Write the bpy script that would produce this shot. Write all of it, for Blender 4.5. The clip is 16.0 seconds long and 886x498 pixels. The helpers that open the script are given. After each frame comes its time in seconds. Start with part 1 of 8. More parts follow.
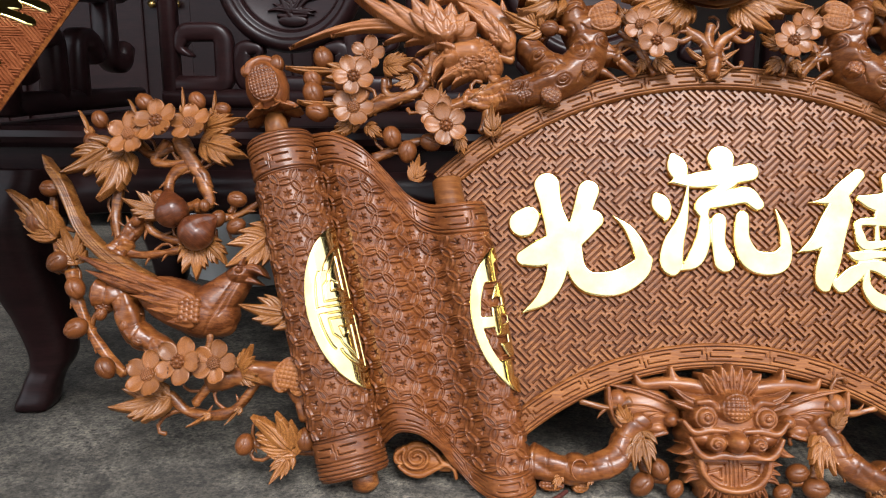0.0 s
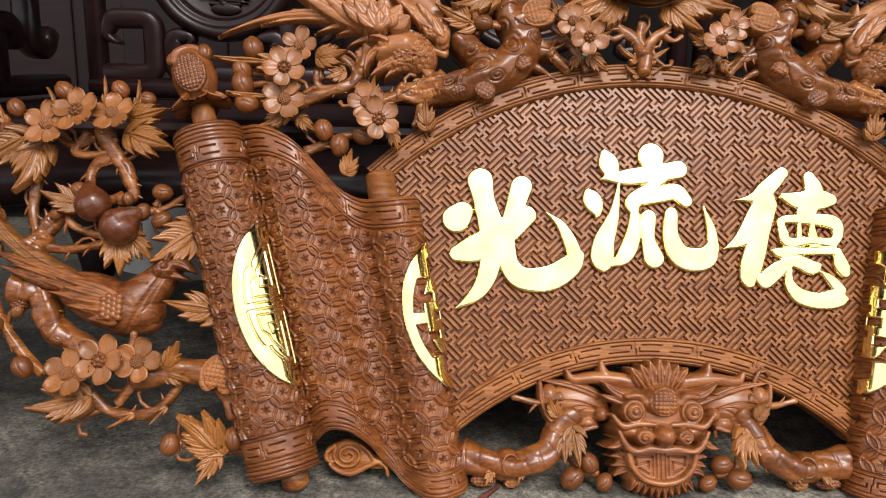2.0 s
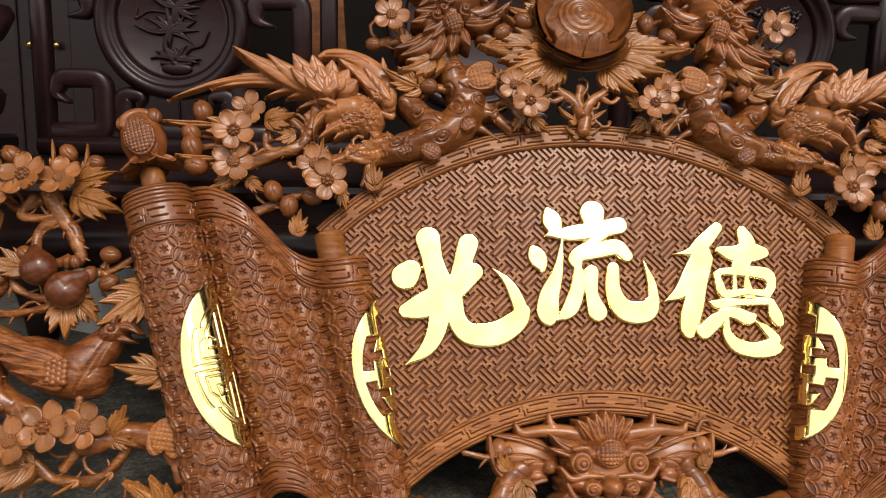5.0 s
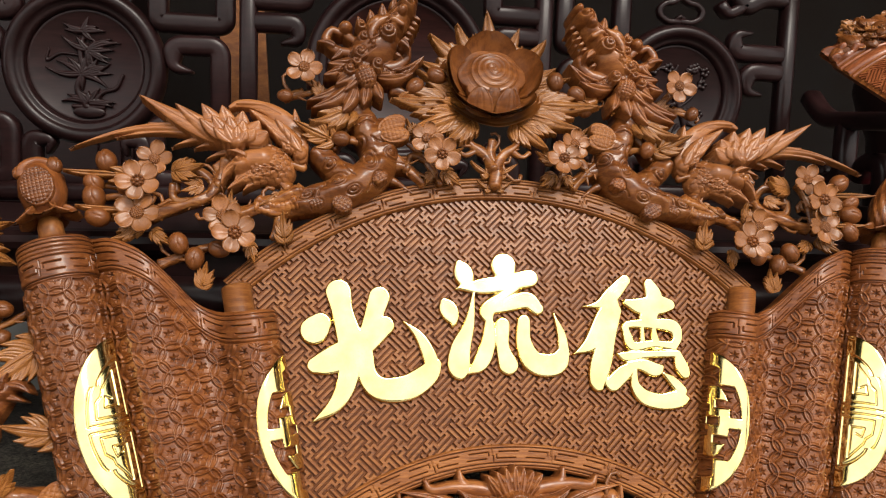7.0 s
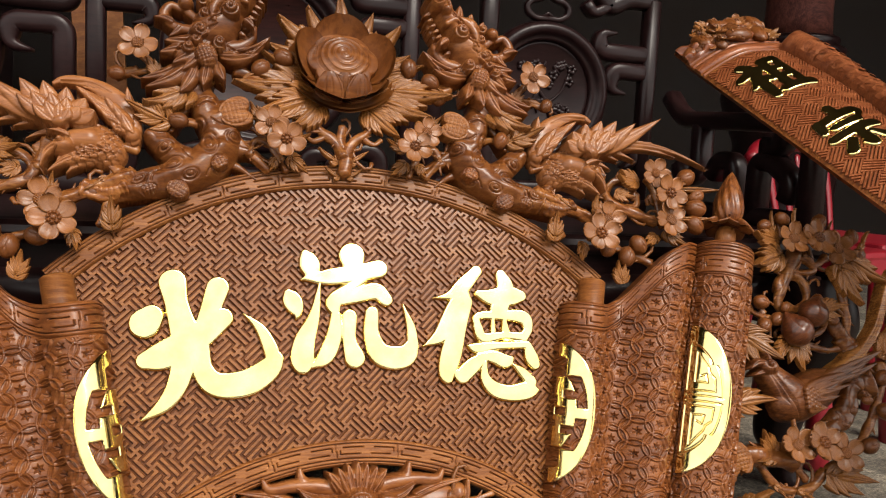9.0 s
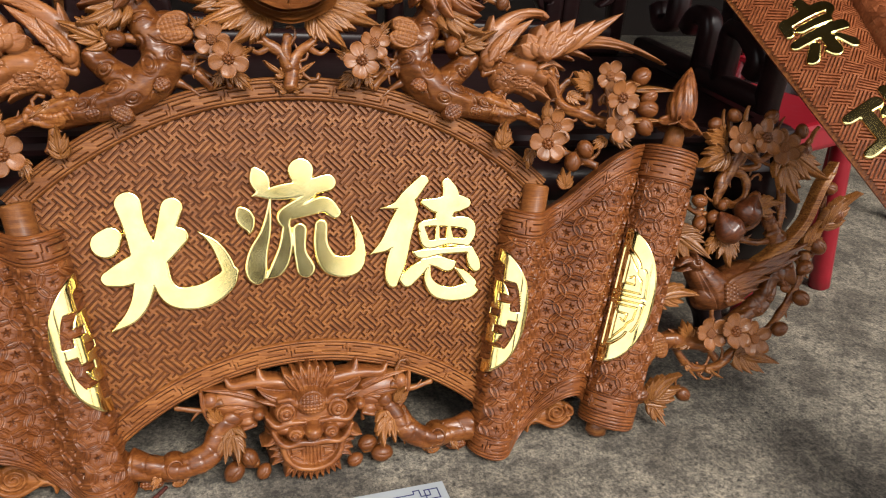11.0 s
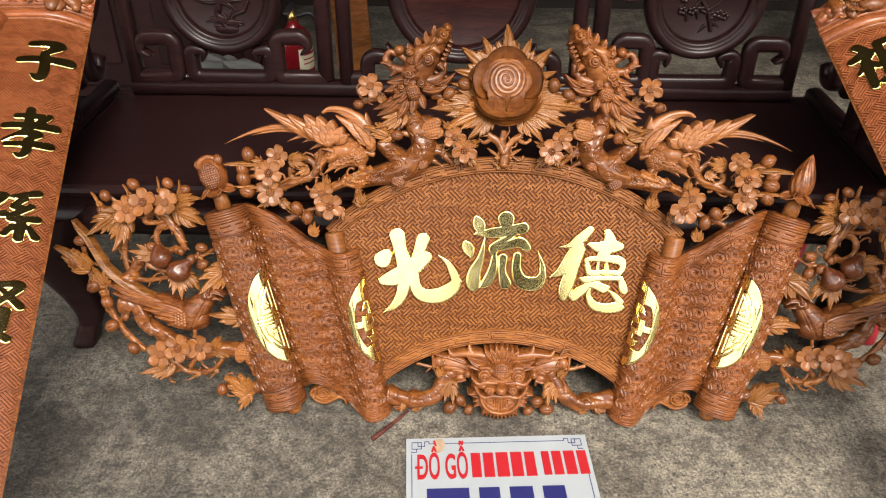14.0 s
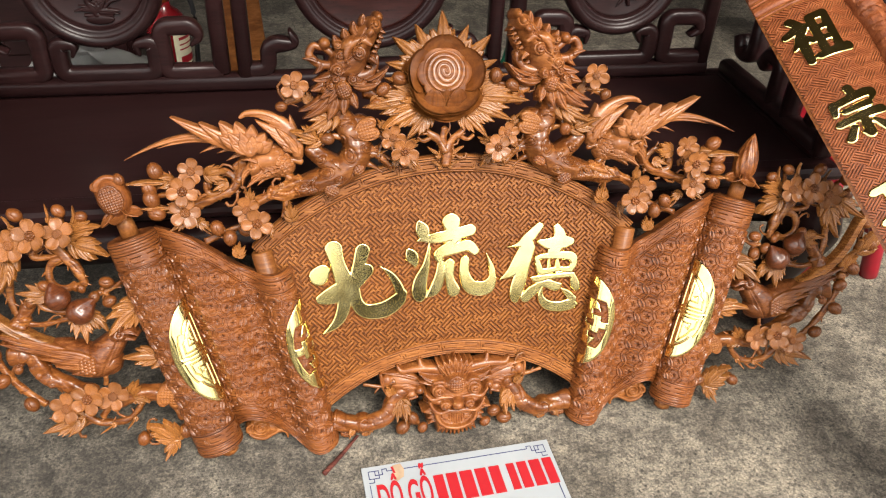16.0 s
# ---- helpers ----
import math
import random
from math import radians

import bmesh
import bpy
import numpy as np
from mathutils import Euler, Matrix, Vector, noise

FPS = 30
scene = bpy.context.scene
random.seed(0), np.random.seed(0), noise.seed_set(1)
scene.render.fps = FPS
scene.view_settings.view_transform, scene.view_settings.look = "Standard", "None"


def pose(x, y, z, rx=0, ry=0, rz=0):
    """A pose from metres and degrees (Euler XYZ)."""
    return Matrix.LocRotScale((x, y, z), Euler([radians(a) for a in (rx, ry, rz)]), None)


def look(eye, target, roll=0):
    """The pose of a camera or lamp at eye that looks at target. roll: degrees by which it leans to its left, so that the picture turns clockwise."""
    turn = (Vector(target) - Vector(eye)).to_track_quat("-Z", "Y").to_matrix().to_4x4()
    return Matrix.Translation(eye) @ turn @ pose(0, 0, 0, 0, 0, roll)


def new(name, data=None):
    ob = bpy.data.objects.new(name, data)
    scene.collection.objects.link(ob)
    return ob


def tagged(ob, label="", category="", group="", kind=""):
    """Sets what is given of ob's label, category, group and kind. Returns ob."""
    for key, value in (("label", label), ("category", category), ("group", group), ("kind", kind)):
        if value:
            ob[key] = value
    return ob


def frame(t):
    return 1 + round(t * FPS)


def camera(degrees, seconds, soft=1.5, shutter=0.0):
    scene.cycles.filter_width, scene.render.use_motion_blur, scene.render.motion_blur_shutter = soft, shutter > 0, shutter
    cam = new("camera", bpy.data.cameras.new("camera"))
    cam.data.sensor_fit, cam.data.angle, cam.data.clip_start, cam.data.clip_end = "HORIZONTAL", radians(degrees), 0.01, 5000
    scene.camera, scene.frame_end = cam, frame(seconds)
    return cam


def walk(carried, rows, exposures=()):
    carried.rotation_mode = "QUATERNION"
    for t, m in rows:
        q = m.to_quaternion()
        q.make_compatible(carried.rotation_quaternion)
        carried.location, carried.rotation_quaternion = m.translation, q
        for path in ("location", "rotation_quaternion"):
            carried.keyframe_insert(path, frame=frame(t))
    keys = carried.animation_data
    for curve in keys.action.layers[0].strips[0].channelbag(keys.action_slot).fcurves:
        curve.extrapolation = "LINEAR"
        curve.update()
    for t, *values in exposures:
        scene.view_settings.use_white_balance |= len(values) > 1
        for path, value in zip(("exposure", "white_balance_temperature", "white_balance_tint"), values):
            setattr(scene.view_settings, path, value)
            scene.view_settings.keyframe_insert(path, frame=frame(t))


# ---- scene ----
cam = camera(59.1, 16.0, soft=1.1)
PATH = [
    (0, (-0.355, 0.14, 0.578), (-0.443, 2.089, 0.136), 0.3),
    (0.5, (-0.351, 0.144, 0.579), (-0.417, 2.092, 0.132), 0.5),
    (1, (-0.349, 0.146, 0.577), (-0.391, 2.093, 0.123), 0.7),
    (1.5, (-0.342, 0.147, 0.578), (-0.339, 2.094, 0.121), 1.0),
    (2, (-0.338, 0.15, 0.58), (-0.284, 2.096, 0.122), 1.4),
    (2.5, (-0.334, 0.153, 0.579), (-0.253, 2.094, 0.105), 1.1),
    (3, (-0.331, 0.151, 0.583), (-0.231, 2.089, 0.101), 1.0),
    (3.5, (-0.331, 0.145, 0.591), (-0.201, 2.089, 0.14), 1.2),
    (5.8, (-0.315, 0.129, 0.615), (-0.106, 2.099, 0.336), 1.1),
    (6, (-0.309, 0.129, 0.62), (-0.076, 2.098, 0.357), 1.2),
    (6.5, (-0.294, 0.135, 0.623), (-0.008, 2.098, 0.372), 1.7),
    (7, (-0.287, 0.134, 0.625), (0.033, 2.093, 0.384), 2.0),
    (7.5, (-0.271, 0.131, 0.628), (0.078, 2.091, 0.435), 1.8),
    (8, (-0.249, 0.13, 0.628), (0.168, 2.079, 0.46), 2.1),
    (8.5, (-0.224, 0.133, 0.624), (0.292, 2.059, 0.463), 2.5),
    (9, (-0.2, 0.149, 0.607), (0.366, 2.054, 0.38), 3.1),
    (9.5, (-0.173, 0.159, 0.591), (0.402, 2.061, 0.363), 3.9),
    (9.7, (-0.171, 0.17, 0.592), (0.45, 2.053, 0.327), 4.8),
    (11.8, (-0.113, 0.131, 1.167), (0.385, 1.727, 0.069), 3.6),
    (12, (-0.155, 0.116, 1.205), (0.34, 1.714, 0.109), 2.9),
    (12.5, (-0.218, 0.037, 1.257), (0.174, 1.671, 0.173), 1.0),
    (13, (-0.162, -0.117, 1.341), (0.041, 1.568, 0.283), 3.6),
    (13.5, (-0.104, -0.234, 1.392), (-0.042, 1.422, 0.272), 1.0),
    (14, (-0.123, -0.255, 1.404), (-0.146, 1.415, 0.305), 0.4),
    (14.5, (-0.184, -0.2, 1.404), (-0.152, 1.473, 0.309), 1.5),
    (15, (-0.266, -0.139, 1.405), (-0.136, 1.516, 0.29), 2.1),
    (15.5, (-0.331, -0.088, 1.394), (-0.119, 1.547, 0.262), 2.6),
    (16, (-0.287, -0.063, 1.396), (0.03, 1.53, 0.229), 2.7),
]
walk(cam, [(t, look(eye, target, roll)) for t, eye, target, roll in PATH],
     [(0.0, 0.08, 6000, 10), (2.0, -0.06, 6300, 10), (3.7, -0.30, 6500, 10), (5.8, -0.20, 6800, 10), (9.7, -0.18, 6900, 10), (11.8, -0.02, 6300, 10), (12.6, 0.16, 6250, 10), (13.6, 0.31, 6750, 10), (16.0, 0.49, 6800, 10)])

# ---- world and light ----
world = bpy.data.worlds.new("sky")
scene.world = world
world.use_nodes = True
wn, wl = world.node_tree.nodes, world.node_tree.links
wn.clear()
w_out = wn.new("ShaderNodeOutputWorld")
w_bg = wn.new("ShaderNodeBackground")
w_sky = wn.new("ShaderNodeTexSky")
w_sky.sky_type = 'NISHITA'
w_sky.sun_disc = False
w_sky.sun_elevation = radians(52)
w_sky.sun_rotation = radians(160)
w_sky.dust_density = 6.0
w_mix = wn.new("ShaderNodeMixRGB")
w_mix.inputs[0].default_value = 0.75
w_mix.inputs[2].default_value = (34.0, 34.3, 34.8, 1)
wl.new(w_sky.outputs[0], w_mix.inputs[1])
wl.new(w_mix.outputs[0], w_bg.inputs[0])
w_bg.inputs[1].default_value = 0.080
wl.new(w_bg.outputs[0], w_out.inputs[0])

sun = new("sun", bpy.data.lights.new("sun", 'SUN'))
sun.data.energy = 4.1
sun.data.angle = radians(26)
sun.data.color = (1.0, 0.96, 0.9)
sun.matrix_world = look((2.0, -4.3, 6.5), (0, 1.2, 0.4))


# ---- materials ----
def material(name):
    m = bpy.data.materials.new(name)
    m.use_nodes = True
    nt = m.node_tree
    return m, nt.nodes, nt.links, nt.nodes["Principled BSDF"]


def ramp(nodes, *stops):
    r = nodes.new("ShaderNodeValToRGB")
    e = r.color_ramp.elements
    while len(e) < len(stops):
        e.new(0.5)
    for el, (pos, col) in zip(e, stops):
        el.position = pos
        el.color = (*col, 1)
    return r


def wood(name, dark, mid, light, rough=0.36, coat=0.30, grain=(3.0, 34.0, 12.0), relief=0.22, gloss=0.24):
    m, n, l, b = material(name)
    dark, mid, light = ((c[0] * 0.925, c[1] * 0.832, c[2] * 0.82) for c in (dark, mid, light))
    tc = n.new("ShaderNodeTexCoord")
    info = n.new("ShaderNodeObjectInfo")
    mp = n.new("ShaderNodeMapping")
    mp.inputs["Scale"].default_value = grain
    add = n.new("ShaderNodeVectorMath")
    add.operation = 'ADD'
    l.new(tc.outputs["Object"], add.inputs[0])
    l.new(info.outputs["Random"], add.inputs[1])
    l.new(add.outputs[0], mp.inputs[0])
    big = n.new("ShaderNodeTexNoise")
    big.inputs["Scale"].default_value = 1.6
    big.inputs["Detail"].default_value = 5
    big.inputs["Distortion"].default_value = 1.2
    l.new(mp.outputs[0], big.inputs["Vector"])
    fine = n.new("ShaderNodeTexNoise")
    fine.inputs["Scale"].default_value = 9.0
    fine.inputs["Detail"].default_value = 6
    fine.inputs["Roughness"].default_value = 0.7
    l.new(mp.outputs[0], fine.inputs["Vector"])
    mx = n.new("ShaderNodeMath")
    mx.operation = 'MULTIPLY_ADD'
    mx.inputs[1].default_value = 0.60
    l.new(fine.outputs[0], mx.inputs[0])
    sc = n.new("ShaderNodeMath")
    sc.operation = 'MULTIPLY'
    sc.inputs[1].default_value = 0.45
    l.new(big.outputs[0], sc.inputs[0])
    l.new(sc.outputs[0], mx.inputs[2])
    r = ramp(n, (0.43, tuple(c * 0.86 for c in dark)), (0.525, mid), (0.615, tuple(min(1, c * k) for c, k in zip(light, (1.10, 1.14, 1.18)))))
    l.new(mx.outputs[0], r.inputs[0])
    hsv = n.new("ShaderNodeHueSaturation")
    vary = n.new("ShaderNodeMapRange")
    vary.inputs[3].default_value, vary.inputs[4].default_value = 0.80, 1.20
    l.new(info.outputs["Random"], vary.inputs[0])
    l.new(vary.outputs[0], hsv.inputs["Value"])
    l.new(r.outputs[0], hsv.inputs["Color"])
    l.new(hsv.outputs[0], b.inputs["Base Color"])
    rr = n.new("ShaderNodeMapRange")
    rr.inputs[3].default_value, rr.inputs[4].default_value = rough - 0.08, rough + 0.14
    l.new(fine.outputs[0], rr.inputs[0])
    l.new(rr.outputs[0], b.inputs["Roughness"])
    b.inputs["Coat Weight"].default_value = coat
    b.inputs["Coat Roughness"].default_value = 0.20
    b.inputs["Specular IOR Level"].default_value = gloss
    bp = n.new("ShaderNodeBump")
    bp.inputs["Strength"].default_value = relief
    bp.inputs["Distance"].default_value = 0.002
    l.new(fine.outputs[0], bp.inputs["Height"])
    l.new(bp.outputs[0], b.inputs["Normal"])
    return m


def plain(name, color, rough=0.5, metal=0.0, vary=0.15, scale=40.0, bump=0.05, coat=0.0):
    m, n, l, b = material(name)
    tc = n.new("ShaderNodeTexCoord")
    no = n.new("ShaderNodeTexNoise")
    no.inputs["Scale"].default_value = scale
    no.inputs["Detail"].default_value = 5
    l.new(tc.outputs["Object"], no.inputs["Vector"])
    lo = tuple(c * (1 - vary) for c in color)
    hi = tuple(min(1, c * (1 + vary)) for c in color)
    r = ramp(n, (0.3, lo), (0.7, hi))
    l.new(no.outputs[0], r.inputs[0])
    l.new(r.outputs[0], b.inputs["Base Color"])
    rr = n.new("ShaderNodeMapRange")
    rr.inputs[3].default_value, rr.inputs[4].default_value = max(0.02, rough * 0.8), min(1, rough * 1.2)
    l.new(no.outputs[0], rr.inputs[0])
    l.new(rr.outputs[0], b.inputs["Roughness"])
    b.inputs["Metallic"].default_value = metal
    b.inputs["Coat Weight"].default_value = coat
    bp = n.new("ShaderNodeBump")
    bp.inputs["Strength"].default_value = bump
    bp.inputs["Distance"].default_value = 0.003
    l.new(no.outputs[0], bp.inputs["Height"])
    l.new(bp.outputs[0], b.inputs["Normal"])
    return m


def concrete(name):
    """Trowelled, worn concrete: soft blotches, fine grain, dark pits, pale scuffs, and broad shade painted in towards
    -x.
    """
    m, n, l, b = material(name)
    tc = n.new("ShaderNodeTexCoord")

    def noise_at(scale, detail, rough, distort=0.0):
        no = n.new("ShaderNodeTexNoise")
        no.inputs["Scale"].default_value = scale
        no.inputs["Detail"].default_value = detail
        no.inputs["Roughness"].default_value = rough
        no.inputs["Distortion"].default_value = distort
        l.new(tc.outputs["Object"], no.inputs["Vector"])
        return no

    def times(a, fac, c):
        mx = n.new("ShaderNodeMixRGB")
        mx.blend_type = 'MULTIPLY'
        mx.inputs[0].default_value = fac
        l.new(a.outputs[0], mx.inputs[1])
        l.new(c.outputs[0], mx.inputs[2])
        return mx
    blotch, grain_, grit_, dust = noise_at(5.0, 10, 0.62, 0.5), noise_at(38.0, 8, 0.75), noise_at(150.0, 4, 0.8), noise_at(600.0, 2, 0.6)
    col = ramp(n, (0.42, (0.078, 0.0690, 0.0575)), (0.5, (0.118, 0.1060, 0.0890)), (0.57, (0.165, 0.1490, 0.1250)))
    l.new(blotch.outputs[0], col.inputs[0])
    r1 = ramp(n, (0.42, (0.50, 0.485, 0.47)), (0.5, (1.0, 0.99, 0.975)), (0.57, (1.38, 1.34, 1.27)))
    l.new(grain_.outputs[0], r1.inputs[0])
    r2 = ramp(n, (0.42, (0.30, 0.29, 0.28)), (0.47, (0.92, 0.92, 0.92)), (0.54, (1.05, 1.04, 1.02)), (0.59, (1.80, 1.76, 1.68)))
    l.new(grit_.outputs[0], r2.inputs[0])
    out = times(times(col, 0.85, r1), 0.8, r2)
    for scale, width, tone, share in ((48.0, 0.13, 0.20, 0.52), (19.0, 0.09, 0.26, 0.55)):
        vo = n.new("ShaderNodeTexVoronoi")
        vo.inputs["Scale"].default_value = scale
        wob = n.new("ShaderNodeMixRGB")
        wob.inputs[0].default_value = 0.02
        l.new(tc.outputs["Object"], wob.inputs[1])
        l.new(grain_.outputs[1], wob.inputs[2])
        l.new(wob.outputs[0], vo.inputs["Vector"])
        pit = ramp(n, (width * 0.7, (tone, tone, tone)), (width * 1.5, (1, 1, 1)))
        l.new(vo.outputs["Distance"], pit.inputs[0])
        gate = ramp(n, (share - 0.06, (0, 0, 0)), (share, (1, 1, 1)))
        l.new(blotch.outputs[0], gate.inputs[0])
        mx = n.new("ShaderNodeMixRGB")
        mx.blend_type = 'MULTIPLY'
        l.new(gate.outputs[0], mx.inputs[0])
        l.new(out.outputs[0], mx.inputs[1])
        l.new(pit.outputs[0], mx.inputs[2])
        out = mx
    # shade painted into the floor colour towards -x, paler towards +x
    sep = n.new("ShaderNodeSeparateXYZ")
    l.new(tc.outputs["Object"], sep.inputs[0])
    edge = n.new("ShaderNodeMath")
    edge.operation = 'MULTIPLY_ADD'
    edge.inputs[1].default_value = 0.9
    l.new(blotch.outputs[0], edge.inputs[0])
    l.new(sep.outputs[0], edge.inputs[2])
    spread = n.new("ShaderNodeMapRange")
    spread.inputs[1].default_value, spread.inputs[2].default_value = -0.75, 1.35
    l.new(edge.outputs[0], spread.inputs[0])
    painted_shade = ramp(n, (0.0, (0.58, 0.575, 0.57)), (0.45, (0.92, 0.915, 0.90)), (1.0, (1.14, 1.115, 1.06)))
    l.new(spread.outputs[0], painted_shade.inputs[0])
    out = times(out, 1.0, painted_shade)
    l.new(out.outputs[0], b.inputs["Base Color"])
    b.inputs["Roughness"].default_value = 0.82
    bp = n.new("ShaderNodeBump")
    bp.inputs["Strength"].default_value = 0.45
    bp.inputs["Distance"].default_value = 0.003
    l.new(grit_.outputs[0], bp.inputs["Height"])
    bp2 = n.new("ShaderNodeBump")
    bp2.inputs["Strength"].default_value = 0.25
    bp2.inputs["Distance"].default_value = 0.001
    l.new(dust.outputs[0], bp2.inputs["Height"])
    l.new(bp.outputs[0], bp2.inputs["Normal"])
    l.new(bp2.outputs[0], b.inputs["Normal"])
    return m


def gold_leaf(name):
    m, n, l, b = material(name)
    tc = n.new("ShaderNodeTexCoord")
    no = n.new("ShaderNodeTexNoise")
    no.inputs["Scale"].default_value = 28
    no.inputs["Detail"].default_value = 6
    l.new(tc.outputs["Object"], no.inputs["Vector"])
    r = ramp(n, (0.3, (0.84, 0.66, 0.24)), (0.7, (0.92, 0.78, 0.36)))
    l.new(no.outputs[0], r.inputs[0])
    l.new(r.outputs[0], b.inputs["Base Color"])
    b.inputs["Metallic"].default_value = 1.0
    rr = n.new("ShaderNodeMapRange")
    rr.inputs[3].default_value, rr.inputs[4].default_value = 0.07, 0.18
    l.new(no.outputs[0], rr.inputs[0])
    l.new(rr.outputs[0], b.inputs["Roughness"])
    fi = n.new("ShaderNodeTexNoise")
    fi.inputs["Scale"].default_value = 190
    fi.inputs["Detail"].default_value = 3
    l.new(tc.outputs["Object"], fi.inputs["Vector"])
    bp = n.new("ShaderNodeBump")
    bp.inputs["Strength"].default_value = 0.022
    bp.inputs["Distance"].default_value = 0.001
    l.new(fi.outputs[0], bp.inputs["Height"])
    l.new(bp.outputs[0], b.inputs["Normal"])
    return m


WOOD_SCROLL = wood("scroll_wood", (0.120, 0.0375, 0.0090), (0.163, 0.0530, 0.0128), (0.200, 0.0700, 0.0178))
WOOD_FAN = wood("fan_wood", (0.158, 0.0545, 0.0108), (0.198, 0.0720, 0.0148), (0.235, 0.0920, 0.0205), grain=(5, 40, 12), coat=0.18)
WOOD_BORDER = wood("border_wood", (0.160, 0.0560, 0.0135), (0.2050, 0.0770, 0.0190), (0.2500, 0.1010, 0.0265), grain=(4, 40, 12), rough=0.40, coat=0.08, gloss=0.2)
WOOD_FLOWER = wood("blossom_wood", (0.150, 0.0510, 0.0118), (0.212, 0.0800, 0.0200), (0.265, 0.1130, 0.0315), grain=(8, 40, 20))
WOOD_LEAF = wood("leaf_wood", (0.1113, 0.0363, 0.0074), (0.2173, 0.0836, 0.0179), (0.3021, 0.1375, 0.0343), grain=(5, 60, 30))
WOOD_BRANCH = wood("branch_wood", (0.100, 0.031, 0.0066), (0.180, 0.062, 0.0135), (0.245, 0.100, 0.025), grain=(10, 34, 12), rough=0.34, coat=0.28)
WOOD_TRUNK = wood("trunk_wood", (0.108, 0.0340, 0.0076), (0.148, 0.0490, 0.0112), (0.192, 0.0710, 0.0172), grain=(7, 22, 10), rough=0.30, coat=0.40, relief=0.25)
WOOD_BUD = wood("bud_wood", (0.085, 0.025, 0.0055), (0.145, 0.046, 0.0100), (0.195, 0.072, 0.0170), grain=(14, 40, 14), rough=0.36, coat=0.26)
WOOD_BIRD = wood("bird_wood", (0.125, 0.0400, 0.0098), (0.172, 0.0590, 0.0150), (0.220, 0.0840, 0.0225), grain=(4, 18, 9))
WOOD_WING = wood("wing_wood", (0.205, 0.0760, 0.0210), (0.238, 0.0920, 0.0270), (0.275, 0.1130, 0.0350), grain=(3, 16, 9), relief=0.12)
WOOD_SONGBIRD = wood("songbird_wood", (0.072, 0.0215, 0.0060), (0.115, 0.0370, 0.0100), (0.160, 0.0580, 0.0165), grain=(14, 40, 14), rough=0.33, coat=0.32)
WOOD_PEACH = wood("peach_wood", (0.058, 0.0150, 0.0042), (0.082, 0.0222, 0.0060), (0.110, 0.0330, 0.0092), grain=(10, 60, 20), coat=0.6)
# fan ground darker than its strips: stain plus shade painted between them
FAN_GROUND_SHADED = wood("shaded_fan_ground_wood", (0.096, 0.0305, 0.0077), (0.130, 0.0430, 0.0108), (0.168, 0.0585, 0.0148), rough=0.6, coat=0.0)
# darker wood for the engraved cuts: stain with recess shade painted in
STAIN_SHADE = wood("stain_shade_wood", (0.042, 0.0128, 0.0032), (0.063, 0.0197, 0.0050), (0.088, 0.0290, 0.0074), rough=0.7, coat=0.0)
WOOD_PANEL = wood("couplet_wood", (0.160, 0.0460, 0.0150), (0.195, 0.0600, 0.0200), (0.235, 0.0790, 0.0280), grain=(3, 30, 20), rough=0.38, coat=0.36)
ROSEWOOD = wood("dark_rosewood", (0.0125, 0.0054, 0.0056), (0.0145, 0.0062, 0.0062), (0.0170, 0.0070, 0.0068), rough=0.30, coat=0.04, grain=(3, 26, 26), relief=0.015, gloss=0.20)
RED_ROSEWOOD = wood("red_rosewood", (0.013, 0.0036, 0.003), (0.019, 0.0050, 0.004), (0.027, 0.0072, 0.0055), rough=0.28, coat=0.12, grain=(3, 26, 26), relief=0.05)
LOTUS_WOOD = wood("lotus_wood", (0.118, 0.0385, 0.0086), (0.152, 0.0520, 0.0118), (0.192, 0.0700, 0.0165), grain=(3, 12, 8), relief=0.12, rough=0.32, coat=0.40)
STICK_WOOD = wood("dull_red_wood", (0.045, 0.012, 0.009), (0.070, 0.020, 0.014), (0.095, 0.030, 0.020), rough=0.7, coat=0.0)
GOLD = gold_leaf("polished_gold")
CONCRETE = concrete("worn_concrete")
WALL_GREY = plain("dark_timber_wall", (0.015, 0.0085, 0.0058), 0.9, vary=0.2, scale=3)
BACKDROP_GREY = plain("backdrop_plaster", (0.12, 0.115, 0.105), 0.9, vary=0.25, scale=1.5)
# plain brown ceiling, light enough for the gilding to mirror
CEILING = plain("dull_brown_ceiling", (0.075, 0.062, 0.046), 0.85, vary=0.2, scale=2)
WALL_DARK = plain("dark_backdrop", (0.010, 0.008, 0.007), 0.9, vary=0.25, scale=3)
WHITE_PLASTIC = plain("white_sign_board", (0.295, 0.322, 0.342), 0.35, vary=0.04, scale=12, bump=0.01)
INK_RED = plain("red_print", (0.34, 0.008, 0.016), 0.45, vary=0.05)
INK_BLUE = plain("dark_blue_print", (0.012, 0.015, 0.10), 0.45, vary=0.05)
TAN = plain("torn_tan_patch", (0.34, 0.24, 0.155), 0.8, vary=0.2)
RED_PAINT = plain("red_enamel", (0.15, 0.005, 0.008), 0.25, vary=0.06, coat=0.6)
RED_PLASTIC = plain("red_plastic", (0.21, 0.006, 0.013), 0.35, vary=0.08)
BLACK_RUBBER = plain("black_rubber", (0.012, 0.012, 0.013), 0.5)
BRASS = plain("brass", (0.62, 0.42, 0.14), 0.3, metal=1.0)
PAPER = plain("paper_label", (0.72, 0.68, 0.48), 0.7, vary=0.08)
CLOTH = plain("pale_cloth", (0.27, 0.265, 0.25), 0.9, vary=0.15, scale=9)
GREEN = plain("green_plastic", (0.02, 0.22, 0.12), 0.4)


